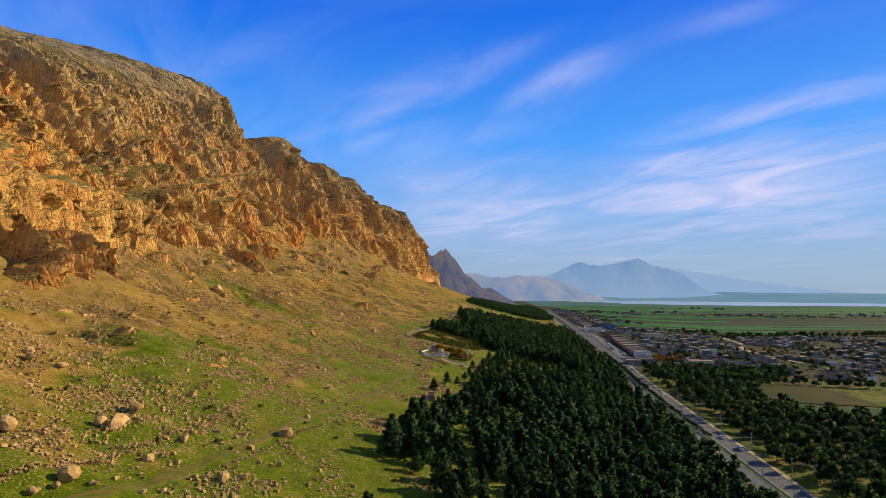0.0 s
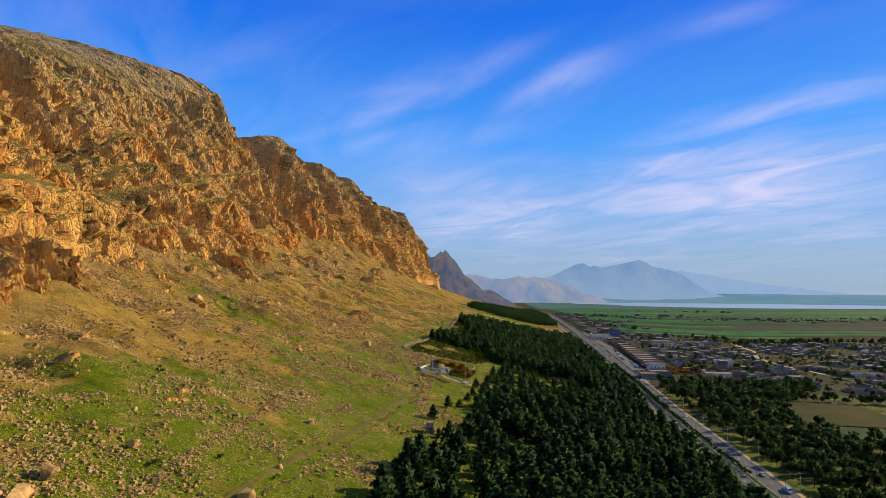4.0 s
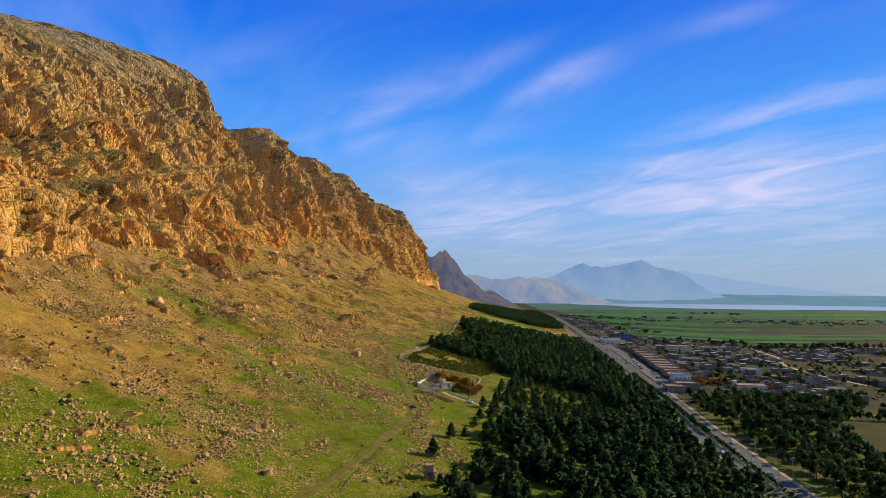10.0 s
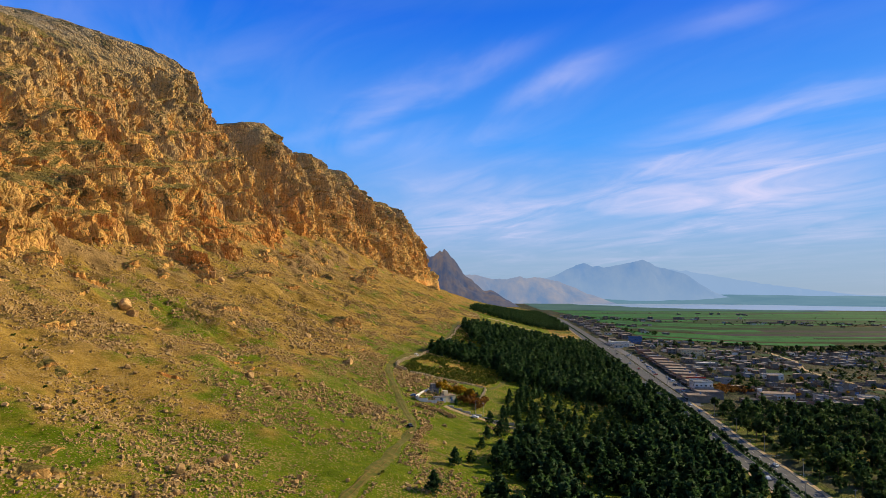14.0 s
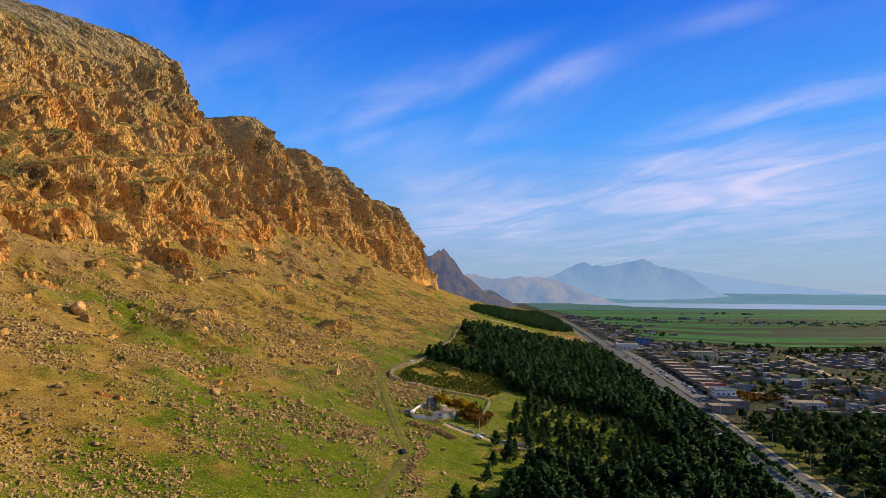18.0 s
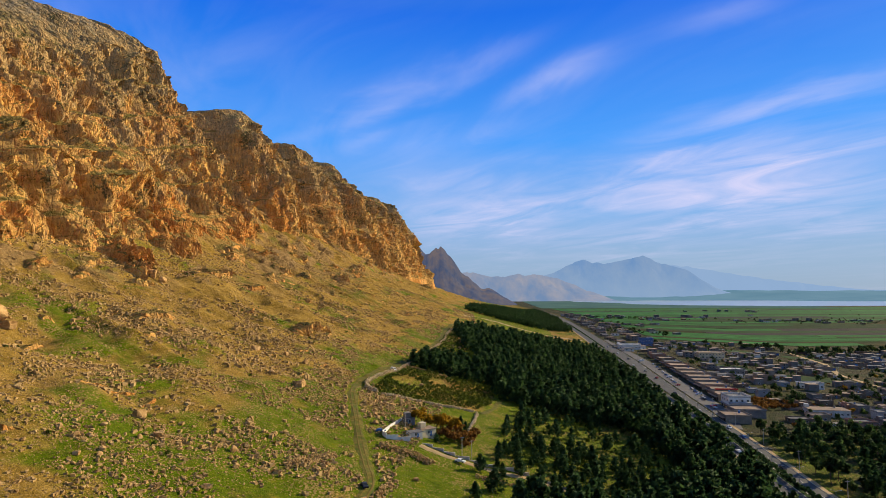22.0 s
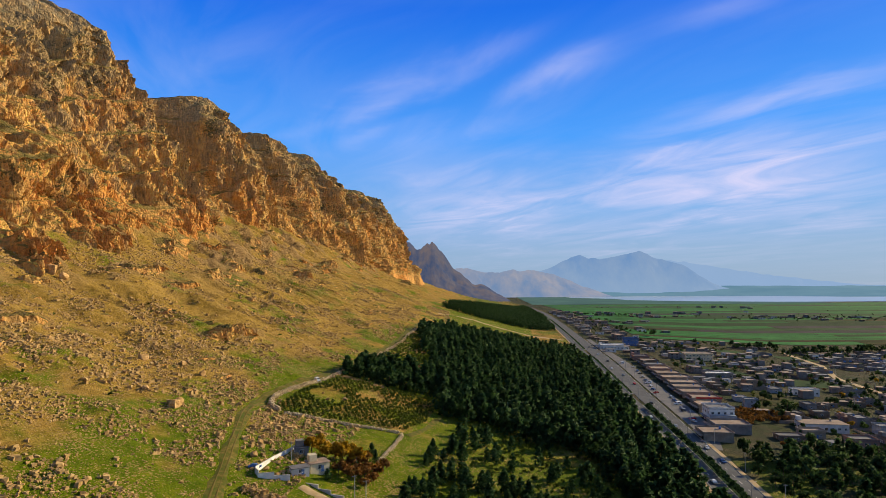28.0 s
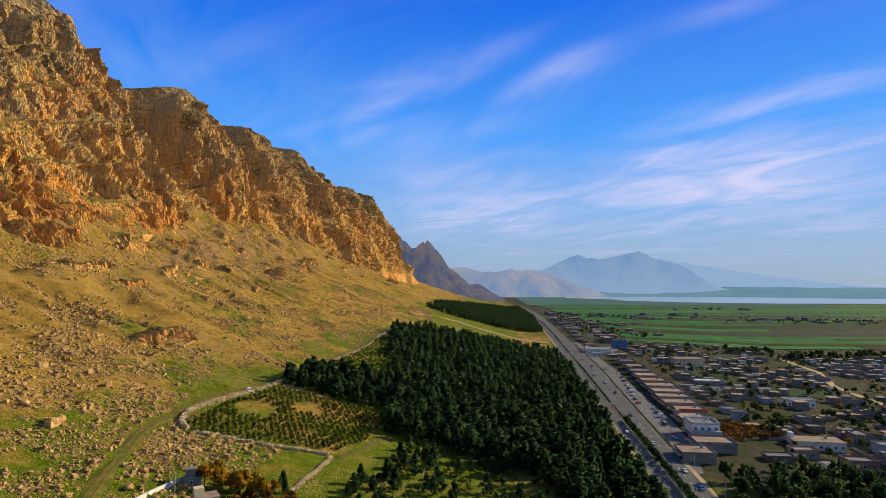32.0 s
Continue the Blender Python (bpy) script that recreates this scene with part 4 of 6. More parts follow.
        ob.matrix_basis = Matrix.LocRotScale((x, y, z), Euler((0, 0, turn)), (scale * wide, scale * wide, scale))
        part("trunk", self.trunk, ob)
        part("crown", self.crown, ob)
        return tagged(ob, label, "tree" if self.h > 2.5 else "shrub", group)


def joined(name, kinds, rows, label, category, rnd, trunks=True):
    """Many plants that nobody could count, as one mesh. rows: x, y, z, scale."""
    V, F, M, N, base = [], [], [], [], 0
    mats = []
    for k, (x, y, z, s) in enumerate(rows):
        kd = kinds[k % len(kinds)]
        a = rnd.uniform(0, 6.28)
        w = s * rnd.uniform(0.85, 1.18)
        R = np.array([[math.cos(a) * w, -math.sin(a) * w, 0], [math.sin(a) * w, math.cos(a) * w, 0], [0, 0, s]])
        if kd.material not in mats:
            mats.append(kd.material)
        T = R / np.array([w, w, s])
        for v, f, m, nr in ((kd.cv, kd.cf, kd.material, kd.cn), (kd.tv, kd.tf, BARK, kd.tv * 0))[:2 if trunks else 1]:
            if m not in mats:
                mats.append(m)
            V.append(v @ R.T + (x, y, z))
            N.append(nr @ T.T)
            F.append(f + base)
            M.append(np.full(len(f), mats.index(m), np.int32))
            base += len(v)
    me = mesh_from(name, np.concatenate(V), np.concatenate(F), None, True)
    me.normals_split_custom_set_from_vertices(np.concatenate(N).astype(np.float32))
    for m in mats:
        me.materials.append(m)
    me.polygons.foreach_set("material_index", np.concatenate(M))
    return tagged(new(name, me), label, category, kind="stuff")


def scatter(poly, step, rnd, jitter=0.38, keep=None, turn=0.0):
    xs, ys = [p[0] for p in poly], [p[1] for p in poly]
    gx, gy = np.meshgrid(np.arange(min(xs) - 40, max(xs) + 40, step), np.arange(min(ys) - 40, max(ys) + 40, step))
    cx, cy = (min(xs) + max(xs)) / 2, (min(ys) + max(ys)) / 2
    c, s = math.cos(turn), math.sin(turn)
    dx, dy = gx.ravel() - cx, gy.ravel() - cy
    x, y = cx + c * dx - s * dy, cy + s * dx + c * dy
    x, y = x + rnd.uniform(-jitter, jitter, x.shape) * step, y + rnd.uniform(-jitter, jitter, y.shape) * step
    ok = inside(x, y, poly)
    if keep is not None:
        ok &= keep(x, y)
    return np.stack([x, y], 1)[ok]


rng = np.random.default_rng(11)
PINES = [Kind("pine_tree", 10.0, lambda r, k=k: conifer(10.0, 3.5 + 0.25 * k, 7 + k % 2, r), 460, 0.72, PINE, 20 + k) for k in range(4)]
FAR_PINES = [Kind("pine_tree", 10.0, lambda r, k=k: conifer(10.0, 3.6 + 0.2 * k, 6, r), 110, 1.25, PINE, 40 + k, limbs=0) for k in range(5)]
BROADS = [Kind("broadleaf_tree", 10.0, lambda r: round_crown(10.0, 4.4, 16, r, 0.12), 300, 0.95, BROAD, 60 + k, 0.22) for k in range(3)]
OLIVES = [Kind("evergreen_tree", 9.0, lambda r: round_crown(9.0, 4.0, 14, r, 0.08), 170, 1.0, SHRUB, 70 + k, 0.2) for k in range(3)]
GUMS = [Kind("eucalyptus_tree", 15.0, lambda r: tall_crown(15.0, 4.0, r), 340, 1.0, BROAD, 80 + k, 0.3, 6) for k in range(2)]
GOLD = [Kind("autumn_tree", 7.0, lambda r: round_crown(7.0, 3.0, 12, r), 300, 0.65, AUTUMN, 90 + k, 0.18) for k in range(2)]
TWIGS = [Kind("bare_fruit_tree", 4.0, lambda r: round_crown(4.0, 2.2, 10, r, 0.15), 160, 0.55, REDTWIG, 95 + k, 0.1) for k in range(2)]
BUSHES = [Kind("shrub", 1.8, lambda r: round_crown(1.8, 1.1, 8, r, 0.05), 40, 0.5, ORCHARD_LEAF, 100 + k, 0.06, 0) for k in range(3)]
THIN_PINES = [Kind("pine_tree", 10.0, lambda r, k=k: conifer(10.0, 3.0 + 0.2 * k, 7, r), 34, 2.0, PINE, 45 + k, limbs=0) for k in range(4)]
THIN_TREES = [Kind("evergreen_tree", 9.0, lambda r: round_crown(9.0, 4.0, 12, r, 0.05), 52, 1.7, SHRUB if k % 2 else BROAD, 75 + k, 0.2, 0) for k in range(4)]
CYPRESS = [Kind("cypress_tree", 9.0, lambda r: conifer(9.0, 1.3, 12, r), 220, 0.6, PINE, 110, 0.14, 0)]


def on_ground(spots, low, high):
    """x, y, z and a size for each spot."""
    spots = np.asarray(spots, float)
    z = height(spots[:, 0], spots[:, 1])
    return [(float(x), float(y), float(h), float(s)) for (x, y), h, s in zip(spots, z, rng.uniform(low, high, len(spots)))]


def clear_of(spots):
    def test(x, y):
        ok = np.ones(x.shape, bool)
        for sx, sy, rx, ry in spots:
            ok &= (((x - sx) / rx) ** 2 + ((y - sy) / ry) ** 2) > 1
        return ok
    return test


GLADES = [(104, 560, 12, 18), (60, 700, 10, 14), (20, 735, 8, 34), (62, 380, 9, 16), (96, 300, 8, 12), (38, 333, 12, 14), (-2, 303, 5, 12), (24, 372, 6, 12)]
spots = scatter(FOREST_A, 6.6, rng, keep=clear_of(GLADES))
thin = vnoise(spots[:, 0] / 30, spots[:, 1] / 30, 0, 5) * 0.5 + 0.5
spots = spots[rng.uniform(size=len(spots)) > 0.45 * sstep(0.5, 0.85, thin)]
edge = sstep(40, 5, spots[:, 0]) * sstep(420, 350, spots[:, 1])
spots = spots[rng.uniform(size=len(spots)) > 0.6 * edge]
spots = spots[np.argsort(np.hypot(spots[:, 0] - 10, spots[:, 1] - 150))]
rows = on_ground(spots, 0.75, 1.35)
for k, (x, y, z, s) in enumerate(rows[:150]):
    PINES[k % 4].plant(x, y, z, s, float(rng.uniform(0, 6.28)), "dark green pine tree in the planted forest", "forest pines", wide=float(rng.uniform(0.85, 1.2)))
joined("pine_forest", FAR_PINES, rows[150:], "dense dark green pine plantation beside the road", "forest", rng)
far = scatter(FOREST_B, 6.6, rng)
joined("pine_forest_beyond", THIN_PINES, on_ground(far, 0.6, 0.95), "second dark pine plantation farther along the road", "forest", rng, False)


# ---- road ----
def interp(y, pts):
    return float(np.interp(y, [p[0] for p in pts], [p[1] for p in pts]))


RIGHT = [(-200, 108), (100, 138), (250, 152), (400, 166), (490, 175), (577, 187), (732, 206), (900, 228), (1123, 248), (1400, 272), (1678, 297), (2100, 332), (2700, 372)]
LEFT = [(-200, 88), (100, 117), (250, 130), (400, 143), (500, 155), (577, 166), (735, 183), (928, 202), (1125, 223), (1396, 248), (1678, 274), (2100, 310), (2700, 352)]


def ribbon(name, left, right, y0, y1, step, lift, material, label, category, kind="structure", thick=0.0, wobble=0.0):
    """A strip laid on the ground between two lines x = left(y) and x = right(y)."""
    ys = np.arange(y0, y1 + step, step)
    V, F, k = [], [], 5 if not thick else 4
    for y in ys:
        a, b = left(y), right(y)
        if wobble:
            a += wobble * float(vnoise(y / 9, 1.0, 0, 3)[0])
            b += wobble * float(vnoise(y / 9, 7.0, 0, 4)[0])
        if thick:
            za, zb = float(plain(a, y)) + lift, float(plain(b, y)) + lift
            V += [(a, y, za - 0.3), (a, y, za + thick), (b, y, zb + thick), (b, y, zb - 0.3)]
        else:
            xs = np.linspace(a, b, k)
            zs = height(xs, np.full(k, y)) + lift
            V += [(x, y, z) for x, z in zip(xs, zs)]
    for i in range(len(ys) - 1):
        for j in range(k - 1):
            F.append((i * k + j, i * k + j + 1, (i + 1) * k + j + 1, (i + 1) * k + j))
    if thick:
        F += [(0, 3, 2, 1), tuple((len(ys) - 1) * k + j for j in range(4))]
    return tagged(new(name, mesh_from(name, V, F, material)), label, category, kind=kind)


def mid(y):
    f = interp(y, [(450, 0.45), (600, 0.41), (750, 0.35)])
    return interp(y, LEFT) * (1 - f) + interp(y, RIGHT) * f


ribbon("road_westbound", lambda y: interp(y, LEFT), lambda y: mid(y) - 1.5, 60, 2300, 12, 0.32, ASPHALT, "grey asphalt carriageway of the main road", "road")
ribbon("road_eastbound", lambda y: mid(y) + 1.5, lambda y: interp(y, RIGHT) - 1.2, 60, 2300, 12, 0.32, ASPHALT, "grey asphalt carriageway of the main road", "road")
ribbon("road_shoulder_forest", lambda y: interp(y, LEFT) - 2.0, lambda y: interp(y, LEFT) + 0.1, 60, 1800, 6, 0.2, PALE_DIRT, "dusty pale road shoulder beside the forest", "road", wobble=0.8)
ribbon("road_shoulder_town", lambda y: interp(y, RIGHT) - 0.6, lambda y: interp(y, RIGHT) + 1.6, 60, 620, 6, 0.22, PALE_DIRT, "dusty reddish road shoulder", "road", wobble=0.4)
MEDIAN = [(60, 690), (735, 925), (985, 1500)]
for y0, y1 in MEDIAN:
    ribbon("median_strip", lambda y: mid(y) - 1.5, lambda y: mid(y) + 1.5, y0, y1, 12, 0.3, KERB, "raised concrete median with earth", "median", thick=0.22)
    ribbon("median_earth", lambda y: mid(y) - 1.2, lambda y: mid(y) + 1.2, y0 + 1, y1 - 1, 12, 0.54, FIELDS[4] if y0 == 60 or y0 > 700 else DIRT, "grassy earth along the median", "median")
for side in (0, 1):
    ribbon("kerb", (lambda y: interp(y, RIGHT) - 1.3) if side == 0 else (lambda y: interp(y, LEFT) - 0.15), (lambda y: interp(y, RIGHT) - 1.05) if side == 0 else (lambda y: interp(y, LEFT) + 0.1), 60, 1100, 12, 0.3, KERB, "low concrete kerb along the road", "kerb", thick=0.18)
ribbon("forecourt", lambda y: interp(y, RIGHT) + 1.5, lambda y: interp(y, RIGHT) + np.interp(y, [596, 640, 700, 800, 930, 1100], [4, 15, 17, 15, 13, 8]), 596, 1100, 8, 0.25, FORECOURT, "paved forecourt before the shops", "pavement")

# lane lines: dashes one by one near, worn thin
dash = boxed("lane_dash", (-0.08, -1.5, 0, 0.08, 1.5, 0.012), WHITE)
lines = tagged(new("lane_markings"), "worn white lane dashes on the asphalt", "marking", kind="structure")
for y in np.arange(240, 700, 9.0):
    for c in ((interp(y, LEFT) + mid(y) - 1.5) / 2, (mid(y) + 1.5 + interp(y, RIGHT) - 1.2) / 2):
        part("lane_dash", dash, lines, at=pose(c, y, float(plain(c, y)) + 0.33 + 0.34, 0, 0, -6))

# hedge of clipped evergreen along the median: bush by bush near, joined beyond
hedge = [(mid(y) + float(rng.normal(0, 0.15)), float(y), float(plain(mid(y), y)) + 0.5, float(rng.uniform(1.4, 1.9))) for y in np.arange(470, 690, 2.6)]
hedge += [(mid(y), float(y), float(plain(mid(y), y)) + 0.5, float(rng.uniform(1.0, 1.5))) for y in np.arange(330, 470, 3.5)]
HEDGE = [Kind("hedge_bush", 1.9, lambda r: round_crown(1.9, 1.0, 7, r, 0.02), 70, 0.42, PINE, 130 + k, 0.05, 0) for k in range(3)]
for k, (x, y, z, s) in enumerate(hedge):
    HEDGE[k % 3].plant(x, y, z, s, float(rng.uniform(0, 6)), "dark evergreen hedge bush on the median", "median hedge")
joined("median_hedge", HEDGE, [(mid(y), float(y), float(plain(mid(y), y)) + 0.5, 0.75) for m in ((738, 922), (990, 1400)) for y in np.arange(m[0], m[1], 3.5)], "low hedge along the far median", "hedge", rng, False)


def street_lamp():
    """Two-armed road lamp on the median."""
    ob = new("street_lamp")
    bm = bmesh.new()
    tube(bm, [(0, 0, 0), (0, 0, 4), (0, 0, 9.6)], [0.11, 0.09, 0.06], 8)
    part("pole", bm_mesh("pole", bm, STEEL), ob)
    part("base_plate", boxed("base_plate", (-0.22, -0.22, 0, 0.22, 0.22, 0.08), STEEL, 0.01), ob)
    for s in (-1, 1):
        bm = bmesh.new()
        tube(bm, [(0, 0, 9.3), (s * 0.5, 0, 9.75), (s * 1.5, 0, 9.95)], [0.05, 0.045, 0.04], 6)
        arm = part("arm", bm_mesh("arm", bm, STEEL), ob)
        bm = bmesh.new()
        box(bm, s * 1.35 if s > 0 else -2.15, -0.17, 9.9, 2.15 if s > 0 else -1.35, 0.17, 10.06, 0.05)
        part("lamp_head", bm_mesh("lamp_head", bm, KERB), arm, "pale lamp head")
    return tagged(ob, "tall grey two-armed street lamp on the median", "street lamp", "road lamps")


lamp = street_lamp()
lamp.matrix_basis = pose(mid(238), 238, float(plain(mid(238), 238)) + 0.5, 0, 0, -6)
for y in np.arange(266, 1100, 28.0):
    copy_thing(lamp, pose(mid(y), y, float(plain(mid(y), y)) + 0.5, 0, 0, -6))


def utility_pole(h=9.0):
    ob = new("utility_pole")
    bm = bmesh.new()
    tube(bm, [(0, 0, -0.5), (0, 0, h)], [0.16, 0.1], 7)
    part("pole", bm_mesh("pole", bm, KERB), ob)
    part("crossarm", boxed("crossarm", (-0.9, -0.06, h - 0.5, 0.9, 0.06, h - 0.36), STEEL, 0.01), ob)
    for x in (-0.8, 0, 0.8):
        bm = bmesh.new()
        tube(bm, [(x, 0, h - 0.36), (x, 0, h - 0.12)], [0.06, 0.04], 6)
        part("insulator", bm_mesh("insulator", bm, BROWN), ob)
    return tagged(ob, "concrete utility pole with a steel crossarm", "utility pole", "utility poles")


upole = utility_pole()
POLES = [(interp(y, RIGHT) + 3.0, float(y)) for y in range(270, 1100, 42)] + [(439, 872), (425, 800), (455, 905), (350, 720), (310, 690), (380, 850), (300, 800), (410, 960)]
upole.matrix_basis = pose(*POLES[0], float(plain(*POLES[0])), 0, 0, -6)
for x, y in POLES[1:]:
    copy_thing(upole, pose(x, y, float(plain(x, y)) - 0.1, 0, 0, -6))


# ---- vehicles ----
def car(paint, kind="car", label="", name="car"):
    ob = new(name)
    L, W, H = (4.4, 1.75, 1.45) if kind == "car" else (5.2, 1.95, 2.1)
    bm = bmesh.new()
    prof = [(-L / 2, 0.35), (-L / 2, 0.75), (-L * 0.43, 0.88), (-L * 0.2, 0.92), (-L * 0.08, H), (L * 0.24, H), (L * 0.42, 0.95), (L / 2, 0.9), (L / 2, 0.35)] if kind == "car" else \
        [(-L / 2, 0.4), (-L / 2, 1.0), (-L * 0.36, 1.15), (-L * 0.26, H), (L * 0.48, H), (L / 2, H - 0.2), (L / 2, 0.4)]
    a = [bm.verts.new((-W / 2 * (0.86 if z > 1.0 else 1), y, z)) for y, z in prof]
    b = [bm.verts.new((W / 2 * (0.86 if z > 1.0 else 1), y, z)) for y, z in prof]
    bm.faces.new(a)
    bm.faces.new(b[::-1])
    for i in range(len(prof)):
        bm.faces.new((a[i], b[i], b[(i + 1) % len(prof)], a[(i + 1) % len(prof)]))
    bmesh.ops.recalc_face_normals(bm, faces=bm.faces)
    bmesh.ops.bevel(bm, geom=list(bm.edges), offset=0.05, segments=2, affect="EDGES")
    part("body", bm_mesh("body", bm, paint), ob)
    for s in (-1, 1):
        part("side_window", boxed("side_window", (s * W * 0.435 - 0.02, -L * 0.1, 0.98, s * W * 0.435 + 0.02, L * 0.3, H - 0.1), GLASS, 0.01), ob)
        for y in (-L * 0.31, L * 0.31):
            bm = bmesh.new()
            bmesh.ops.create_cone(bm, cap_ends=True, segments=14, radius1=0.33, radius2=0.33, depth=0.2, matrix=pose(s * (W / 2 - 0.08), y, 0.33, 0, 90, 0))
            part("wheel", bm_mesh("wheel", bm, RUBBER), ob)
    part("windscreen", boxed("windscreen", (-W * 0.38, -0.02, -0.28, W * 0.38, 0.02, 0.28), GLASS, 0.01), ob, at=pose(0, -L * (0.16 if kind == "car" else 0.33), H - 0.3 if kind == "car" else H - 0.45, -58 if kind == "car" else -30, 0, 0))
    return tagged(ob, label, kind)


CARS = [car(p, "car", lb) for p, lb in zip(CAR_PAINTS, ("white saloon car on the asphalt road", "silver saloon car on the asphalt road", "blue saloon car on the asphalt road", "black saloon car on the asphalt road", "dark red saloon car on the asphalt road"))]
VAN = car(CAR_PAINTS[0], "van", "white delivery van beside the road", "van")


def park(proto, x, y, turn, first=False, z=None):
    m = pose(x, y, (float(plain(x, y)) + 0.36) if z is None else z, 0, 0, turn)
    if first:
        proto.matrix_basis = m
    else:
        copy_thing(proto, m)


east = lambda y, f: mid(y) + 1.5 + (interp(y, RIGHT) - 1.2 - mid(y) - 1.5) * f
west = lambda y, f: interp(y, LEFT) + (mid(y) - 1.5 - interp(y, LEFT)) * f
for k, (y, f) in enumerate([(597, 0.7), (640, 0.3), (575, 0.75), (702, 0.4), (775, 0.7)]):
    park(CARS[k], east(y, f), y, -6, True)
for k, (y, f, c, side) in enumerate([(332, 0.6, 1, 0), (395, 0.3, 2, 0), (452, 0.7, 0, 0), (520, 0.5, 3, 0), (545, 0.4, 0, 1), (430, 0.5, 0, 1), (660, 0.5, 0, 1), (815, 0.6, 1, 0), (850, 0.3, 0, 0), (900, 0.6, 3, 0), (948, 0.5, 0, 0), (1010, 0.5, 1, 0)]):
    park(CARS[c], (west if side else east)(y, f), y, 174 if side else -6)
park(VAN, east(310, 0.75), 310, -6, True)
for k, y in enumerate([628, 636, 655, 661, 684, 690, 704, 716, 728, 742, 756, 770, 783, 796, 812, 830, 846, 868, 890]):
    park(CARS[(k * 3 + k // 4) % 5] if k % 6 else VAN, interp(y, RIGHT) + 5 + (k * 37 % 9), y, -6 + (k * 53) % 30 - 90 * (k % 3 == 0))


# ---- houses ----
def house(w, d, h, storeys, wall, roof, seed, label, parapet=True, name="house", shop=False, plain_windows=False, far=False):
    """A flat-roofed block house: walls on a plinth, roof slab, parapet, framed windows, door, water tank."""
    r = random.Random(seed)
    ob = new(name)
    H = h * storeys
    dims = [(-w / 2, -d / 2, -2.0, w / 2, d / 2, H)]
    if storeys > 1 or r.random() < 0.4:
        dims.append((-w / 2 - 0.06, -d / 2 - 0.06, -2.0, w / 2 + 0.06, d / 2 + 0.06, 0.5))
    part("wall", boxed("wall", dims, wall, 0.04), ob)
    part("roof", boxed("roof", (-w / 2 - 0.35, -d / 2 - 0.35, H, w / 2 + 0.35, d / 2 + 0.35, H + 0.22), roof, 0.03), ob)
    if parapet and not far:
        t, p = 0.2, r.uniform(0.5, 1.0)
        z0, z1 = H + 0.22, H + 0.22 + p
        part("parapet", boxed("parapet", [(-w / 2 - 0.3, -d / 2 - 0.3, z0, w / 2 + 0.3, -d / 2 - 0.3 + t, z1), (-w / 2 - 0.3, d / 2 + 0.3 - t, z0, w / 2 + 0.3, d / 2 + 0.3, z1),
                                          (-w / 2 - 0.3, -d / 2 - 0.3 + t, z0, -w / 2 - 0.3 + t, d / 2 + 0.3 - t, z1), (w / 2 + 0.3 - t, -d / 2 - 0.3 + t, z0, w / 2 + 0.3, d / 2 + 0.3 - t, z1)], wall, 0.02), ob)
    win = boxed("window", [(-0.75, -0.06, -0.06, 0.75, 0.06, 0.06), (-0.75, -0.06, 1.24, 0.75, 0.06, 1.36), (-0.75, -0.06, 0.06, -0.64, 0.06, 1.24), (0.64, -0.06, 0.06, 0.75, 0.06, 1.24), (-0.04, -0.05, 0.06, 0.04, 0.05, 1.24)], WHITE if r.random() < 0.5 else KERB, 0.01)
    pane = boxed("pane", (-0.64, -0.015, 0.06, 0.64, 0.015, 1.24), GLASS)
    if plain_windows:  # frame and pane of far houses stay together
        bm = bmesh.new()
        bm.from_mesh(win)
        for v in box(bm, -0.64, -0.015, 0.06, 0.64, 0.015, 1.24):
            for f in v.link_faces:
                f.material_index = 1
        win = bm_mesh("window", bm, [WHITE if r.random() < 0.5 else KERB, GLASS])
    shutter = boxed("shutter", (-1.4, -0.05, 0, 1.4, 0.05, 2.6), r.choice([STEEL, BLUE_PAINT, DARK, BROWN]), 0.02)
    for st in range(storeys):
        n = 1 if far else max(1, int(w / (5.5 if plain_windows else 3.6)))
        for k in range(n):
            x = -w / 2 + (k + 0.5) * w / n
            if shop and st == 0:
                continue
            o = part("window", win, ob, at=pose(x, -d / 2 - 0.05, st * h + 1.1))
            if not plain_windows:
                part("pane", pane, o)
        n = 0 if far else max(1, int(d / (6.0 if plain_windows else 4.2)))
        for k in range(n):
            y = -d / 2 + (k + 0.5) * d / n
            if shop and st == 0:
                part("shutter", shutter, ob, "roller shutter", at=pose(-w / 2 - 0.06, y, 0.1, 0, 0, 90))
            else:
                o = part("window", win, ob, at=pose(-w / 2 - 0.05, y, st * h + 1.1, 0, 0, 90))
                if not plain_windows:
                    part("pane", pane, o)
    if shop:
        part("canopy", boxed("canopy", (-w / 2 - 2.2, -d / 2, 2.9, -w / 2 - 0.02, d / 2, 3.1), roof, 0.03), ob)
    else:
        part("door", boxed("door", (-0.5, -0.05, 0, 0.5, 0.05, 2.1), r.choice([STEEL, BROWN, BLUE_PAINT]), 0.02), ob, at=pose(w * 0.12, -d / 2 - 0.05, 0.05))
    if not far and r.random() < 0.6:
        bm = bmesh.new()
        bmesh.ops.create_cone(bm, cap_ends=True, segments=12, radius1=0.6, radius2=0.55, depth=1.3, matrix=Matrix.Translation((w * 0.25, d * 0.2, H + 1.2)))
        box(bm, w * 0.25 - 0.6, d * 0.2 - 0.6, H + 0.22, w * 0.25 + 0.6, d * 0.2 + 0.6, H + 0.56)
        part("water_tank", bm_mesh("water_tank", bm, STEEL if r.random() < 0.6 else BLUE_PAINT), ob, "rooftop water tank")
    if storeys == 1 and not far and r.random() < 0.35:
        part("stair_hut", boxed("stair_hut", (-w / 2 + 0.4, d / 2 - 3.2, H + 0.22, -w / 2 + 3.2, d / 2 - 0.4, H + 2.6), wall, 0.03), ob)
    return tagged(ob, label, "house" if not shop else "shop")


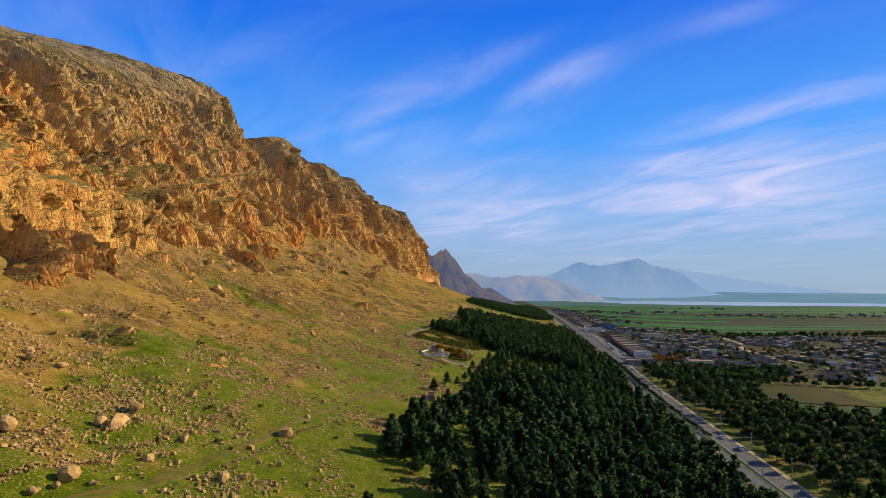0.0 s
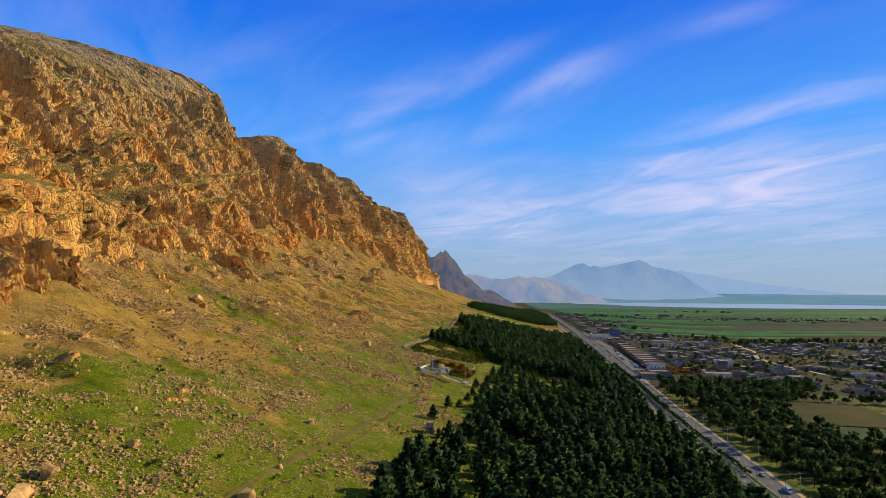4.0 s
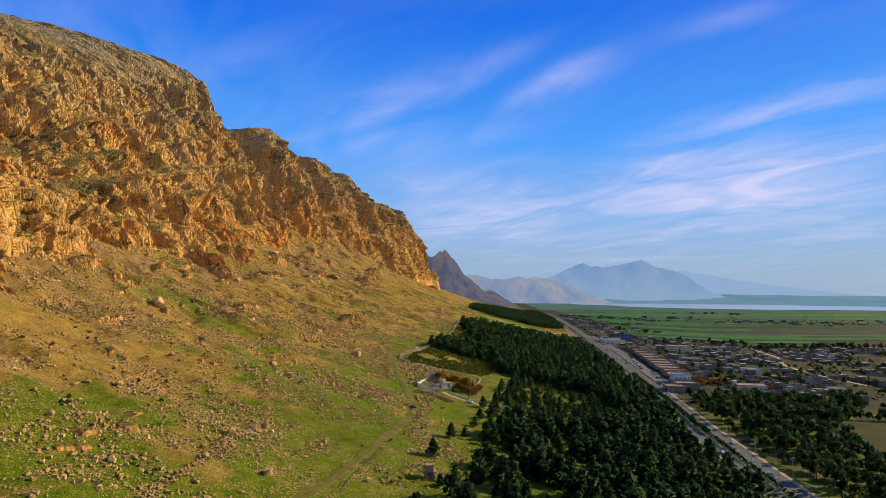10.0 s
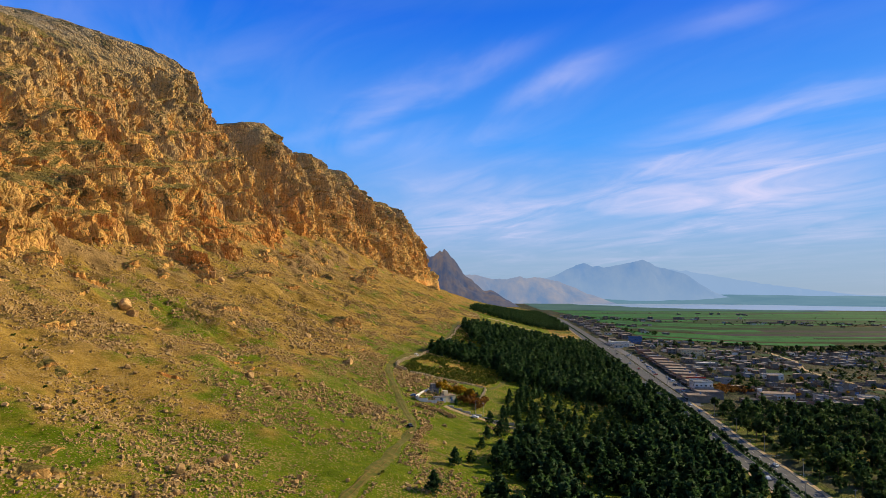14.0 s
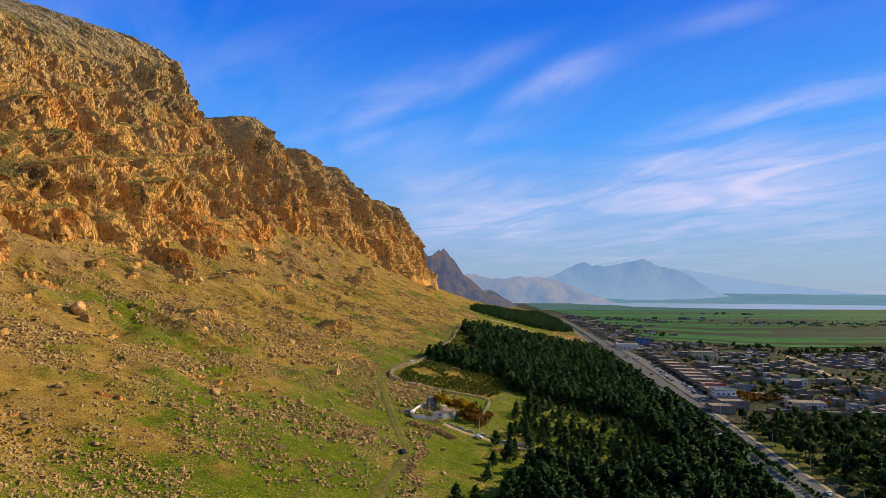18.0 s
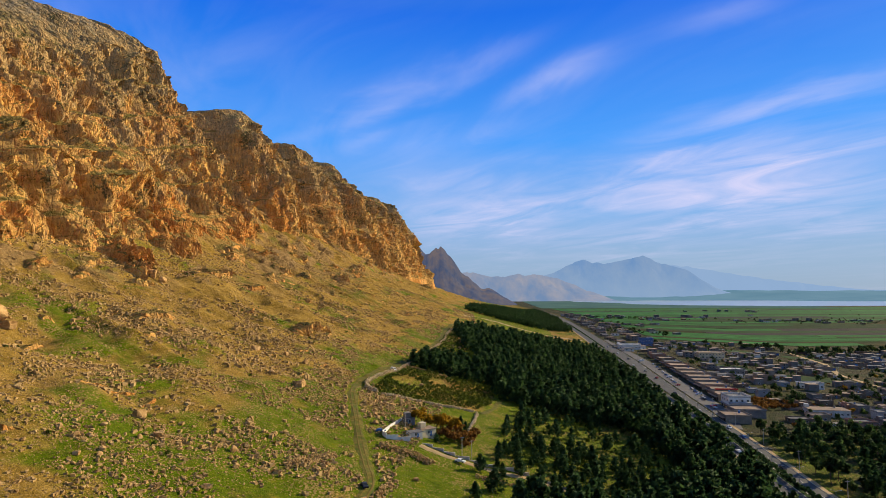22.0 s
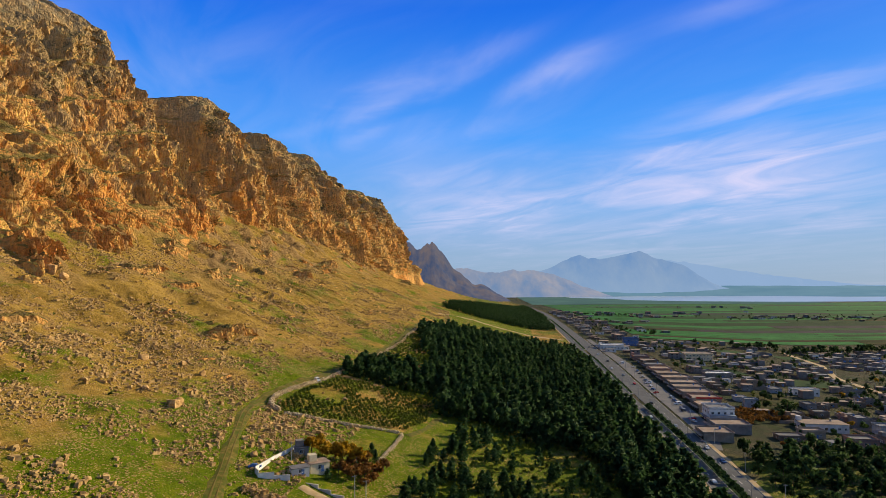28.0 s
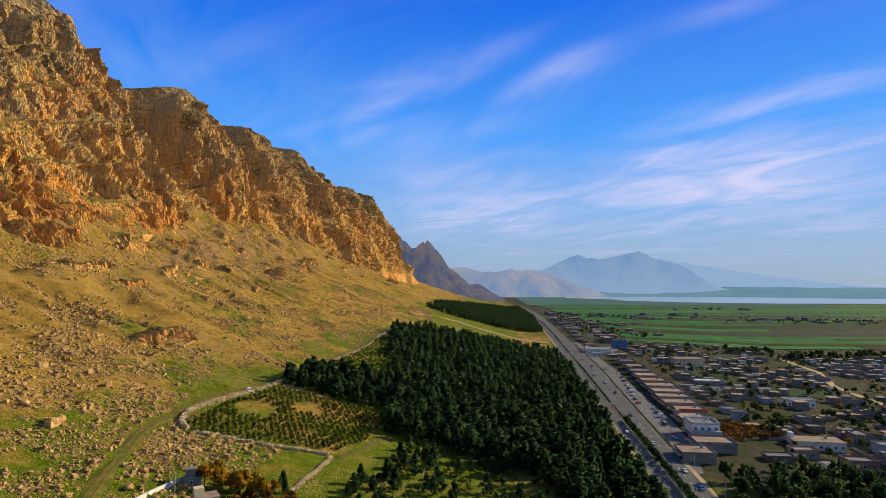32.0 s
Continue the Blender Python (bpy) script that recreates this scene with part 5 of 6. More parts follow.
KINDS = [(11, 9, 3.5, 1, GREY, ROOF, "grey block house with a flat roof"), (9, 8, 3.4, 1, BROWN, ROOF, "brown block house with a flat roof"), (13, 9, 3.6, 1, SAND, PALE_ROOF, "sand-coloured plastered house with a flat roof"),
         (10, 9, 3.2, 2, GREY, ROOF, "two-storey grey block house in the town"), (12, 8, 3.5, 1, BLUEGREY, ROOF, "blue-grey painted house with a flat roof"), (8, 7, 3.3, 1, PINK, PALE_ROOF, "pinkish plastered small house with flat roof"),
         (14, 10, 3.4, 1, WHITE, PALE_ROOF, "white-painted house with a flat roof"), (9, 9, 3.2, 2, SAND, PALE_ROOF, "two-storey sand-coloured house in the town"), (15, 8, 3.8, 1, GREY, PALE_ROOF, "long grey block store with a pale roof"), (10, 10, 3.3, 1, BROWN, PALE_ROOF, "brown house with a sandy flat roof"),
         (10, 8, 3.2, 2, BLUEGREY, ROOF, "two-storey blue-grey house in the town"), (12, 10, 3.3, 1, BROWN, ROOF, "low brown block house")]
FAR_FROM = len(KINDS)
KINDS += [(9, 8, 3.2, 1, GREY, ROOF, "small grey block house with flat roof"), (8, 7, 3.0, 1, BROWN, PALE_ROOF, "small brown house with flat roof"), (10, 7, 3.2, 1, SAND, ROOF, "small sand-coloured house with flat roof"), (9, 7, 3.0, 1, WHITE, ROOF, "small whitewashed house with flat roof"), (8, 8, 3.0, 2, GREY, PALE_ROOF, "narrow two-storey grey block house")]
protos = [house(*k[:6], seed=i, label=k[6], plain_windows=True, far=i >= FAR_FROM) for i, k in enumerate(KINDS)]
for k, p in enumerate(protos):
    p["group"] = "town houses"
used = set()


def place_house(i, x, y, turn, sx=1.0, sy=1.0, sz=1.0):
    m = pose(x, y, float(plain(x, y)) + 0.1, 0, 0, turn) @ Matrix.Diagonal((sx, sy, sz, 1))
    if y > 850 and i in used:
        FAR_HOMES.append((i, m))
        return None
    if i not in used:
        used.add(i)
        protos[i].matrix_basis = m
        return protos[i]
    return set_pose(protos[i], m)


FAR_HOMES = []


def set_pose(proto, m):
    c = copy_thing(proto, Matrix.Identity(4))
    c.matrix_basis = m
    return c


# single buildings that stand out
def landmark(w, d, h, st, wall, roof, seed, label, x, y, turn=-7, **kw):
    ob = house(w, d, h, st, wall, roof, seed, label, **kw)
    ob.matrix_basis = pose(x, y, float(plain(x, y)) + 0.1, 0, 0, turn)
    return ob


SHOPS = [(200, 620, 16, 15, SAND, PALE_ROOF, 1, "unfinished sand-coloured shop with an open flat roof"), (218, 640, 20, 16, GREY, PALE_ROOF, 1, "low grey shop with a sandy flat roof"), (223, 664, 15, 15, WHITE, ROOF, 2, "two-storey pale grey shop building"),
         (230, 694, 17, 20, SAND, PALE_ROOF, 1, "sandy single-storey shop with a flat roof"), (238, 717, 19, 16, PINK, PALE_ROOF, 1, "pink shop with a red roof band"), (240, 738, 22, 17, SAND, PALE_ROOF, 1, "sandy single-storey shop with shutters"),
         (243, 758, 23, 17, GREY, PALE_ROOF, 1, "grey single-storey shop with a sandy roof"), (247, 778, 22, 17, SAND, PALE_ROOF, 1, "sandy single-storey shop with shutters"), (250, 800, 24, 20, SAND, PALE_ROOF, 1, "long sandy shop with a flat roof"),
         (252, 824, 20, 18, BROWN, PALE_ROOF, 1, "brown single-storey shop with shutters"), (255, 848, 18, 18, PINK, PALE_ROOF, 1, "pinkish single-storey shop with shutters"), (258, 872, 18, 17, SAND, ROOF, 1, "sandy single-storey shop with shutters"), (262, 900, 17, 20, BROWN, PALE_ROOF, 1, "brown roadside workshop with shutters"), (264, 930, 16, 17, PINK, ROOF, 1, "pinkish roadside workshop with shutters")]
for k, (x, y, w, d, wl, rf, st, lb) in enumerate(SHOPS):
    s = landmark(w, d, 4.2, st, wl, rf, 300 + k, lb, x, y, name="shop", shop=True)
    s["group"] = "roadside shops"
    if k == 4:
        part("fascia", boxed("fascia", (-w / 2 - 0.4, -d / 2 - 0.6, 4.3, w / 2 + 0.4, -d / 2 - 0.38, 5.5), RED_PAINT, 0.02), s, "red fascia band")
    if k == 2:
        part("rear_wall", boxed("rear_wall", (-w / 2, -d / 2 - 3.2, 0, w / 2, -d / 2 - 0.4, 5.2), BLUEGREY, 0.04), s, "pale rendered side wall")
landmark(28, 14, 5.0, 1, WHITE, WHITE, 401, "long white roadside hall with a pale roof", 256, 1010, name="white_hall")
landmark(18, 12, 4.5, 2, BLUE_PAINT, ROOF, 402, "blue-fronted two-storey building beside the road", 296, 1060, name="blue_building")
landmark(30, 20, 3.4, 2, CREAM, PALE_ROOF, 403, "large yellowish two-storey building", 338, 958, name="large_building")
landmark(26, 13, 4.4, 1, WHITE, PALE_ROOF, 404, "white low hall with a pale flat roof", 283, 655, -10, name="white_hall", parapet=False)
landmark(14, 10, 3.6, 1, PINK, ROOF, 405, "pinkish block house beside the hall", 284, 622, name="house")
landmark(20, 12, 4.0, 1, GREY, ROOF, 406, "long grey rendered house", 312, 628, 6, name="house")
landmark(20, 9, 4.6, 1, WHITE, ROOF, 407, "white-walled house in the town", 345, 772, -9, name="house")
landmark(24, 12, 4.0, 1, GREY, WHITE, 408, "grey hall with a white roof", 305, 838, -8, name="store_hall")

TOWN = [(222, 600), (262, 648), (262, 700), (276, 800), (292, 960), (300, 1110), (420, 1120), (560, 1090), (760, 1080), (760, 760), (640, 680), (470, 610), (350, 606), (330, 630), (300, 612)]
taken = [(x, y, 15) for x, y, *r in SHOPS] + [(256, 1010, 20), (296, 1060, 14), (338, 958, 22), (283, 655, 18), (284, 622, 11), (312, 628, 13), (345, 772, 14), (305, 838, 15)]
PLOTS = [(300, 745, 22, 30), (385, 830, 34, 22), (330, 880, 20, 24), (440, 720, 30, 20), (290, 705, 20, 16), (480, 1010, 26, 16), (400, 1050, 40, 14)]  # open plots


def town_free(x, y):
    ok = clear_of(PLOTS)(x, y)
    lane = np.abs(x - np.interp(y, [600, 760, 800, 872, 960, 1100], [470, 440, 428, 439, 481, 500])) > 9
    return ok & lane


tries = scatter(TOWN, 11.5, rng, 0.33, town_free, radians(-7))
rng.shuffle(tries)
homes = []
for x, y in tries:
    if len(homes) >= 420 or any((x - a) ** 2 + (y - b) ** 2 < r * r for a, b, r in taken) or vnoise(x / 60, y / 60, 0, 77)[0] > 0.42:
        continue
    taken.append((x, y, 8.6))
    i = int(rng.integers(0, FAR_FROM)) if y < 800 and rng.uniform() < 0.6 else int(rng.integers(FAR_FROM, len(KINDS)))
    homes.append((x, y))
    place_house(i, x, y, -7 + float(rng.normal(0, 4)) + 90 * int(rng.integers(0, 2)), float(rng.uniform(0.65, 1.15)), float(rng.uniform(0.65, 1.1)), float(rng.uniform(0.75, 1.05)))
# villages far across the plain and buildings along the road beyond the forest
for cx, cy, n, sp in [(477, 1576, 12, 45), (610, 1690, 9, 50), (761, 1541, 13, 60), (921, 1514, 12, 60), (1150, 1560, 14, 80), (330, 1250, 12, 40), (345, 1400, 12, 45), (390, 1650, 10, 60), (900, 1950, 8, 90)]:
    for k in range(n):
        x, y = cx + float(rng.normal(0, sp)), cy + float(rng.normal(0, sp * 0.5))
        if x > interp(y, RIGHT) + 14:
            place_house(int(rng.integers(FAR_FROM, len(KINDS))), x, y, float(rng.uniform(-15, 15)), float(rng.uniform(0.8, 1.5)))

for y in np.arange(945, 1720, 13.0):
    for off in (17, 34, 52, 72):
        x = interp(y, RIGHT) + off + float(rng.normal(0, 4))
        if rng.uniform() < 0.62 - 0.004 * off and all((x - a) ** 2 + (y - b) ** 2 > 15 ** 2 for a, b in ((256, 1010), (296, 1060), (338, 958))):
            place_house(int(rng.integers(FAR_FROM, len(KINDS))), x, float(y), -7 + float(rng.normal(0, 6)), float(rng.uniform(0.8, 1.4)), float(rng.uniform(0.7, 1.1)), float(rng.uniform(0.8, 1.2)))


def far_homes():
    """The houses too far to pick apart, as one mesh: walls, roof slabs and dark openings."""
    mats = [GREY, BROWN, SAND, WHITE, BLUEGREY, PINK, ROOF, PALE_ROOF, DARK]
    bm = bmesh.new()
    for i, m in FAR_HOMES:
        w, d, h, st, wall, roof = KINDS[i][:6]
        H = h * st
        rows = [((-w / 2, -d / 2, -2, w / 2, d / 2, H), wall), ((-w / 2 - 0.3, -d / 2 - 0.3, H, w / 2 + 0.3, d / 2 + 0.3, H + 0.5), roof)]
        rows += [((x - 0.7, -d / 2 - 0.06, 1 + k * h, x + 0.7, -d / 2 + 0.1, 2.3 + k * h), DARK) for x in (-w * 0.28, w * 0.22) for k in range(st)]
        for dims, mt in rows:
            vs = box(bm, *dims)
            for f in {f for v in vs for f in v.link_faces}:
                f.material_index = mats.index(mt)
            bmesh.ops.transform(bm, matrix=m, verts=vs)
    return tagged(new("far_houses", bm_mesh("far_houses", bm, mats)), "flat-roofed block houses crowded in the far town", "houses", kind="stuff")


far_homes()


def courtyard(w, d, h, material, label):
    """Yard walls open on one side, with a sheet-metal gate."""
    ob = new("yard_wall")
    for k, (a, b, c, e) in enumerate([(-w / 2, -d / 2, w / 2 - 3.5, -d / 2 + 0.2), (-w / 2, -d / 2 + 0.2, -w / 2 + 0.2, d / 2 - 0.2), (w / 2 - 0.2, -d / 2 + 0.2, w / 2, d / 2 - 0.2), (-w / 2, d / 2 - 0.2, w / 2, d / 2)]):
        part("wall_side", boxed("wall_side", (a, b, -1.5, c, e, h), material, 0.02), ob)
    part("gate", boxed("gate", (w / 2 - 3.4, -d / 2 + 0.05, 0.05, w / 2 - 0.3, -d / 2 + 0.12, h - 0.1), BLUE_PAINT if w > 20 else STEEL, 0.01), ob, "sheet metal gate")
    return tagged(ob, label, "wall", "yard walls")


YARDS = [courtyard(22, 18, 2.2, GREY, "grey block yard wall with a metal gate"), courtyard(18, 16, 2.0, BROWN, "brown block yard wall with a metal gate"), courtyard(24, 16, 2.3, SAND, "plastered yard wall with a metal gate")]
for k, (x, y) in enumerate(homes[:85]):
    m = pose(x + float(rng.uniform(-3, 3)), y - float(rng.uniform(0, 4)), float(plain(x, y)), 0, 0, -7 + float(rng.normal(0, 3)))
    if k < 3:
        YARDS[k].matrix_basis = m
    else:
        copy_thing(YARDS[k % 3], m)
ribbon("town_lane", lambda y: float(np.interp(y, [600, 760, 800, 872, 960, 1100], [470, 440, 428, 439, 481, 500])) - 3.5, lambda y: float(np.interp(y, [600, 760, 800, 872, 960, 1100], [470, 440, 428, 439, 481, 500])) + 3.5, 690, 1060, 6, 0.3, PALE_DIRT, "pale dirt lane through the town", "road", wobble=0.8)


# ---- fields of the plain ----
def field(x0, x1, y0, y1, skew, material, label, lift=0.7):
    gx, gy = np.meshgrid(np.linspace(0, 1, 14), np.linspace(0, 1, 10), indexing="ij")
    X = x0 + (x1 - x0) * gx
    Yv = y0 + (y1 - y0) * gy + skew * (X - x0)
    Z = plain(X, Yv) + lift
    ob = new("field", mesh_from("field", np.stack([X, Yv, Z], -1).reshape(-1, 3), grid_faces(14, 10), material, True))
    return tagged(ob, label, "field", "fields of the plain", kind="structure")


FL = ["field of young green wheat", "ploughed brown field on the plain", "field of pale stubble", "fallow olive-brown field on the plain", "green meadow on the plain"]
y = 1150.0
k = 0
while y < 2480:
    dy = float(rng.uniform(0.012, 0.034)) * y
    x = interp(y, RIGHT) + (60 if y > 1450 else 90)
    while x < 0.9 * y + 420:
        dx = float(rng.uniform(0.08, 0.5)) * y
        m = int(rng.choice([0, 4, 0, 1, 3, 4, 0, 4] if y < 1600 else [0, 0, 0, 4, 0, 1, 0, 0]))
        m = 3 if y < 1210 and k % 2 else m
        field(x, x + dx - 3, y, y + dy - 2, 0.0, FIELDS[m], FL[m])
        x += dx
        k += 1
    y += dy
field(250, 345, 455, 535, 0.08, FIELDS[3], "fallow olive-brown field beside the tree belt", 0.6)
field(262, 340, 420, 450, 0.05, FIELDS[4], "green meadow beside the tree belt", 0.6)
for px, py, rx, ry in PLOTS:
    field(px - rx * 0.8, px + rx * 0.8, py - ry * 0.8, py + ry * 0.8, -0.1, FIELDS[4 if px > 320 else 3], (FL[4] if px > 320 else FL[3]).replace("on the plain", "between the houses"), 0.3)

# ---- trees across the road and in the town ----
BELT = [(150, 140), (164, 240), (180, 400), (194, 560), (198, 588), (225, 598), (262, 606), (330, 606), (342, 640), (356, 608), (300, 548), (258, 495), (240, 452), (258, 412), (320, 412), (420, 412), (420, 140)]
belt = scatter(BELT, 9.2, rng, 0.45, clear_of([(255, 405, 12, 9), (205, 530, 10, 16)]))
belt = belt[belt[:, 0] > np.interp(belt[:, 1], [p[0] for p in RIGHT], [p[1] for p in RIGHT]) + 11]
belt = belt[belt[:, 0] < 0.80 * belt[:, 1] + 12]
belt = belt[np.argsort(np.hypot(belt[:, 0] - 170, belt[:, 1] - 330))]
LABELS = {"pine_tree": "dark green pine in the roadside belt", "broadleaf_tree": "leafy green tree in the roadside belt", "evergreen_tree": "dark evergreen tree in the roadside belt", "eucalyptus_tree": "tall grey-green eucalyptus beside the road", "cypress_tree": "slim dark cypress beside the road", "autumn_tree": "tree in yellow autumn leaf"}
mix = [PINES[0], OLIVES[0], BROADS[2], BROADS[0], OLIVES[1], GUMS[0], OLIVES[2], BROADS[1], OLIVES[0], GUMS[1]]
rows = on_ground(belt, 0.7, 1.2)
for k, (x, y, z, s) in enumerate(rows[:150]):
    kd = mix[int(rng.integers(0, len(mix)))]
    kd.plant(x, y, z, s * (0.85 if kd in GUMS else 1), float(rng.uniform(0, 6)), LABELS[kd.name], "roadside trees")
joined("roadside_wood", [FAR_PINES[0], OLIVES[1], THIN_TREES[0], FAR_PINES[1], THIN_TREES[1], BROADS[0]], rows[150:], "mixed dark wood across the road", "wood", rng)
ROWTREES = [(interp(y, RIGHT) + 6 + float(rng.uniform(0, 9)), float(y)) for y in np.arange(250, 590, 14)]
for x, y, z, s in on_ground(ROWTREES, 0.55, 0.95):
    kd = [BROADS[2], GUMS[0], OLIVES[0], BROADS[0]][int(rng.integers(0, 4))]
    kd.plant(x, y, z, s, float(rng.uniform(0, 6)), LABELS[kd.name], "roadside trees")
town_trees = scatter(TOWN, 26, rng, 0.5)
town_trees = town_trees[np.argsort(town_trees[:, 1])]
for x, y, z, s in on_ground(town_trees, 0.3, 0.8)[:150]:
    kd = [BROADS[2], OLIVES[0], OLIVES[1], BROADS[0], GOLD[0], TWIGS[0], CYPRESS[0]][int(rng.integers(0, 7))]
    kd.plant(x, y, z, s * (1.4 if kd in TWIGS else 1), float(rng.uniform(0, 6)), {"autumn_tree": "small town tree in autumn leaf", "bare_fruit_tree": "bare brown fruit tree in a yard", "cypress_tree": "slim dark cypress in a yard"}.get(kd.name, "green tree between the houses"), "town trees")
more = scatter(TOWN, 13, rng, 0.5, lambda x, y: vnoise(x / 50, y / 50, 0, 99) > -0.1)
joined("town_greenery", [THIN_TREES[0], BUSHES[0], TWIGS[0], BUSHES[1], THIN_TREES[1], THIN_TREES[2]], [(x, y, z, s * (1.0 if k % 6 not in (1, 3) else 1.8)) for k, (x, y, z, s) in enumerate(on_ground(more, 0.3, 0.75))], "small trees and bushes between the far houses", "greenery", rng, False)
OLIVES[0].plant(283, 690, float(plain(283, 690)), 1.2, 0, "large dark evergreen tree among the houses", "town trees")
orch = scatter([(232, 650), (272, 668), (276, 690), (246, 694)], 5.0, rng)
joined("brown_orchard", TWIGS, on_ground(orch, 0.8, 1.1), "leafless reddish-brown orchard behind the shops", "orchard", rng)
shel = [(x, 1050 + 0.16 * (x - 440) + float(rng.normal(0, 6)) + (30 if x < 510 else 0)) for x in np.arange(440, 900, 5.0)]
joined("shelter_belt", THIN_TREES, [(x, y, z, s) for x, y, z, s in on_ground(shel, 0.6, 1.25)], "dark shelter belt of trees beside the fields", "trees", rng)
far_trees = [(cx + float(rng.normal(0, sp)), cy + float(rng.normal(0, 25))) for cx, cy, n, sp in [(330, 1260, 60, 30), (345, 1420, 50, 30), (400, 1600, 60, 50), (560, 1620, 40, 120), (921, 1514, 60, 90), (1150, 1570, 60, 120), (761, 1541, 40, 80), (1400, 1700, 26, 250), (700, 2000, 20, 260)] for _ in range(n)]
far_trees = [(x, y) for x, y in far_trees if x > interp(y, RIGHT) + 12]
joined("far_trees", THIN_TREES, on_ground(far_trees, 0.25, 0.55), "scattered far trees among the fields", "trees", rng, False)
edge_row = on_ground([(x, 545 + 0.1 * (x - 290) + float(rng.normal(0, 3))) for x in np.arange(300, 420, 5.0)], 0.5, 0.95)
for k, (x, y, z, s) in enumerate(edge_row):
    [BROADS[0], OLIVES[0], GUMS[1], OLIVES[2]][k % 4].plant(x, y, z, s, k, "green tree along the edge of the fallow field", "field edge trees")
OLIVES[1].plant(367, 1172, float(plain(367, 1172)), 1.3, 1, "lone dark tree at the edge of the fields", "town trees")


# ---- track, walls, farmyard ----
def curve(pts, step):
    """Points along a smooth line through pts."""
    P = np.array(pts, float)
    t = np.r_[0, np.cumsum(np.hypot(*np.diff(P, axis=0).T))]
    s = np.arange(0, t[-1], step)
    Q = np.stack([np.interp(s, t, P[:, 0]), np.interp(s, t, P[:, 1])], 1)
    k = max(1, int(6 / step))
    pad = np.concatenate([np.repeat(Q[:1], k, 0), Q, np.repeat(Q[-1:], k, 0)])
    ker = np.ones(2 * k + 1) / (2 * k + 1)
    return np.stack([np.convolve(pad[:, 0], ker, "valid"), np.convolve(pad[:, 1], ker, "valid")], 1)


def path_strip(name, pts, width, lift, material, label, seed=0, ragged=0.5, aside=0.0):
    Q = curve(pts, 1.5)
    d = np.gradient(Q, axis=0)
    nrm = np.stack([-d[:, 1], d[:, 0]], 1) / np.linalg.norm(d, axis=1, keepdims=True)
    Q = Q + nrm * aside
    k = 6
    f = np.linspace(-0.5, 0.5, k)
    w = width * (1 + ragged * fbm(np.arange(len(Q)) / 6.0, 0, 0, 2, seed))
    X = Q[:, None, 0] + nrm[:, None, 0] * f * w[:, None]
    Yv = Q[:, None, 1] + nrm[:, None, 1] * f * w[:, None]
    Z = height(X, Yv) + lift
    Z[:, 0] -= lift + 0.1
    Z[:, -1] -= lift + 0.1
    return tagged(new(name, mesh_from(name, np.stack([X, Yv, Z], -1).reshape(-1, 3), grid_faces(len(Q), k), material, True)), label, "track", kind="structure")


TRACK = [(-92, 90), (-75, 139), (-68, 168), (-59, 201), (-52, 250), (-38, 302), (-23, 375), (-15, 432), (-24, 470), (-30, 500), (-38, 540), (-38, 570), (-32, 600), (-24, 618), (-14, 660), (-2, 747), (7, 810), (12, 856), (14, 900), (24, 960)]
RUT = surface("rut_earth", [(0.25, (0.085, 0.068, 0.008)), (0.75, (0.15, 0.105, 0.02))], 0.3, depth=0.1, rand=False)
for side in (-1, 1):
    path_strip("wheel_rut", TRACK, 0.6, 0.27, RUT, "bare wheel rut of the hillside track", 6 + side, 0.7, side * 0.9)
path_strip("dirt_track", TRACK, 4.4, 0.22, DIRT, "worn grassy dirt track along the hillside", 9, 0.45)
path_strip("dirt_track", [(-18, 400), (0, 400), (6, 392), (12, 388)], 2.4, 0.2, DIRT, "faint dirt track into the trees", 2)
path_strip("dirt_track", [(-2, 484), (6, 480), (24, 474), (46, 473), (80, 462), (130, 450)], 4.0, 0.25, PALE_DIRT, "grey-brown dirt drive to the farmyard", 3, 0.2)
path_strip("dirt_track", [(30, 560), (38, 576), (48, 610), (52, 660), (48, 700)], 3.0, 0.22, DIRT, "grassy dirt lane beside the orchard", 4)
path_strip("fire_break", [(41, 1130), (89, 1160), (150, 1120), (214, 1075)], 9.0, 0.3, PALE_DIRT, "bare earth break between the plantations", 5, 0.3)

def broken_block(seed, r0, cuts, sub):
    """A rock split along flat joints, with worn corners."""
    r = random.Random(seed)
    bm = bmesh.new()
    if sub:
        bmesh.ops.create_cube(bm, size=0.86)
        bmesh.ops.subdivide_edges(bm, edges=bm.edges, cuts=sub, use_grid_fill=True)
    else:
        bmesh.ops.create_icosphere(bm, subdivisions=2, radius=0.5)
    off = Vector((r.uniform(0, 50), r.uniform(0, 50), r.uniform(0, 50)))
    for v in bm.verts:
        if sub:
            v.co = v.co.lerp(v.co.normalized() * 0.5, 0.25)
        v.co += v.co.normalized() * (0.16 * noise.noise(v.co * 1.9 + off) + 0.08 * noise.noise(v.co * 5 + off))
    for _ in range(cuts):
        nrm = Vector((r.gauss(0, 1), r.gauss(0, 1), r.gauss(0, 0.6))).normalized()
        lim = r.uniform(0.26, 0.38)
        for v in bm.verts:
            e = v.co.dot(nrm) - lim
            if e > 0:
                v.co -= nrm * e
    for v in bm.verts:
        v.co.z *= 0.85
    bmesh.ops.triangulate(bm, faces=bm.faces)
    return bm


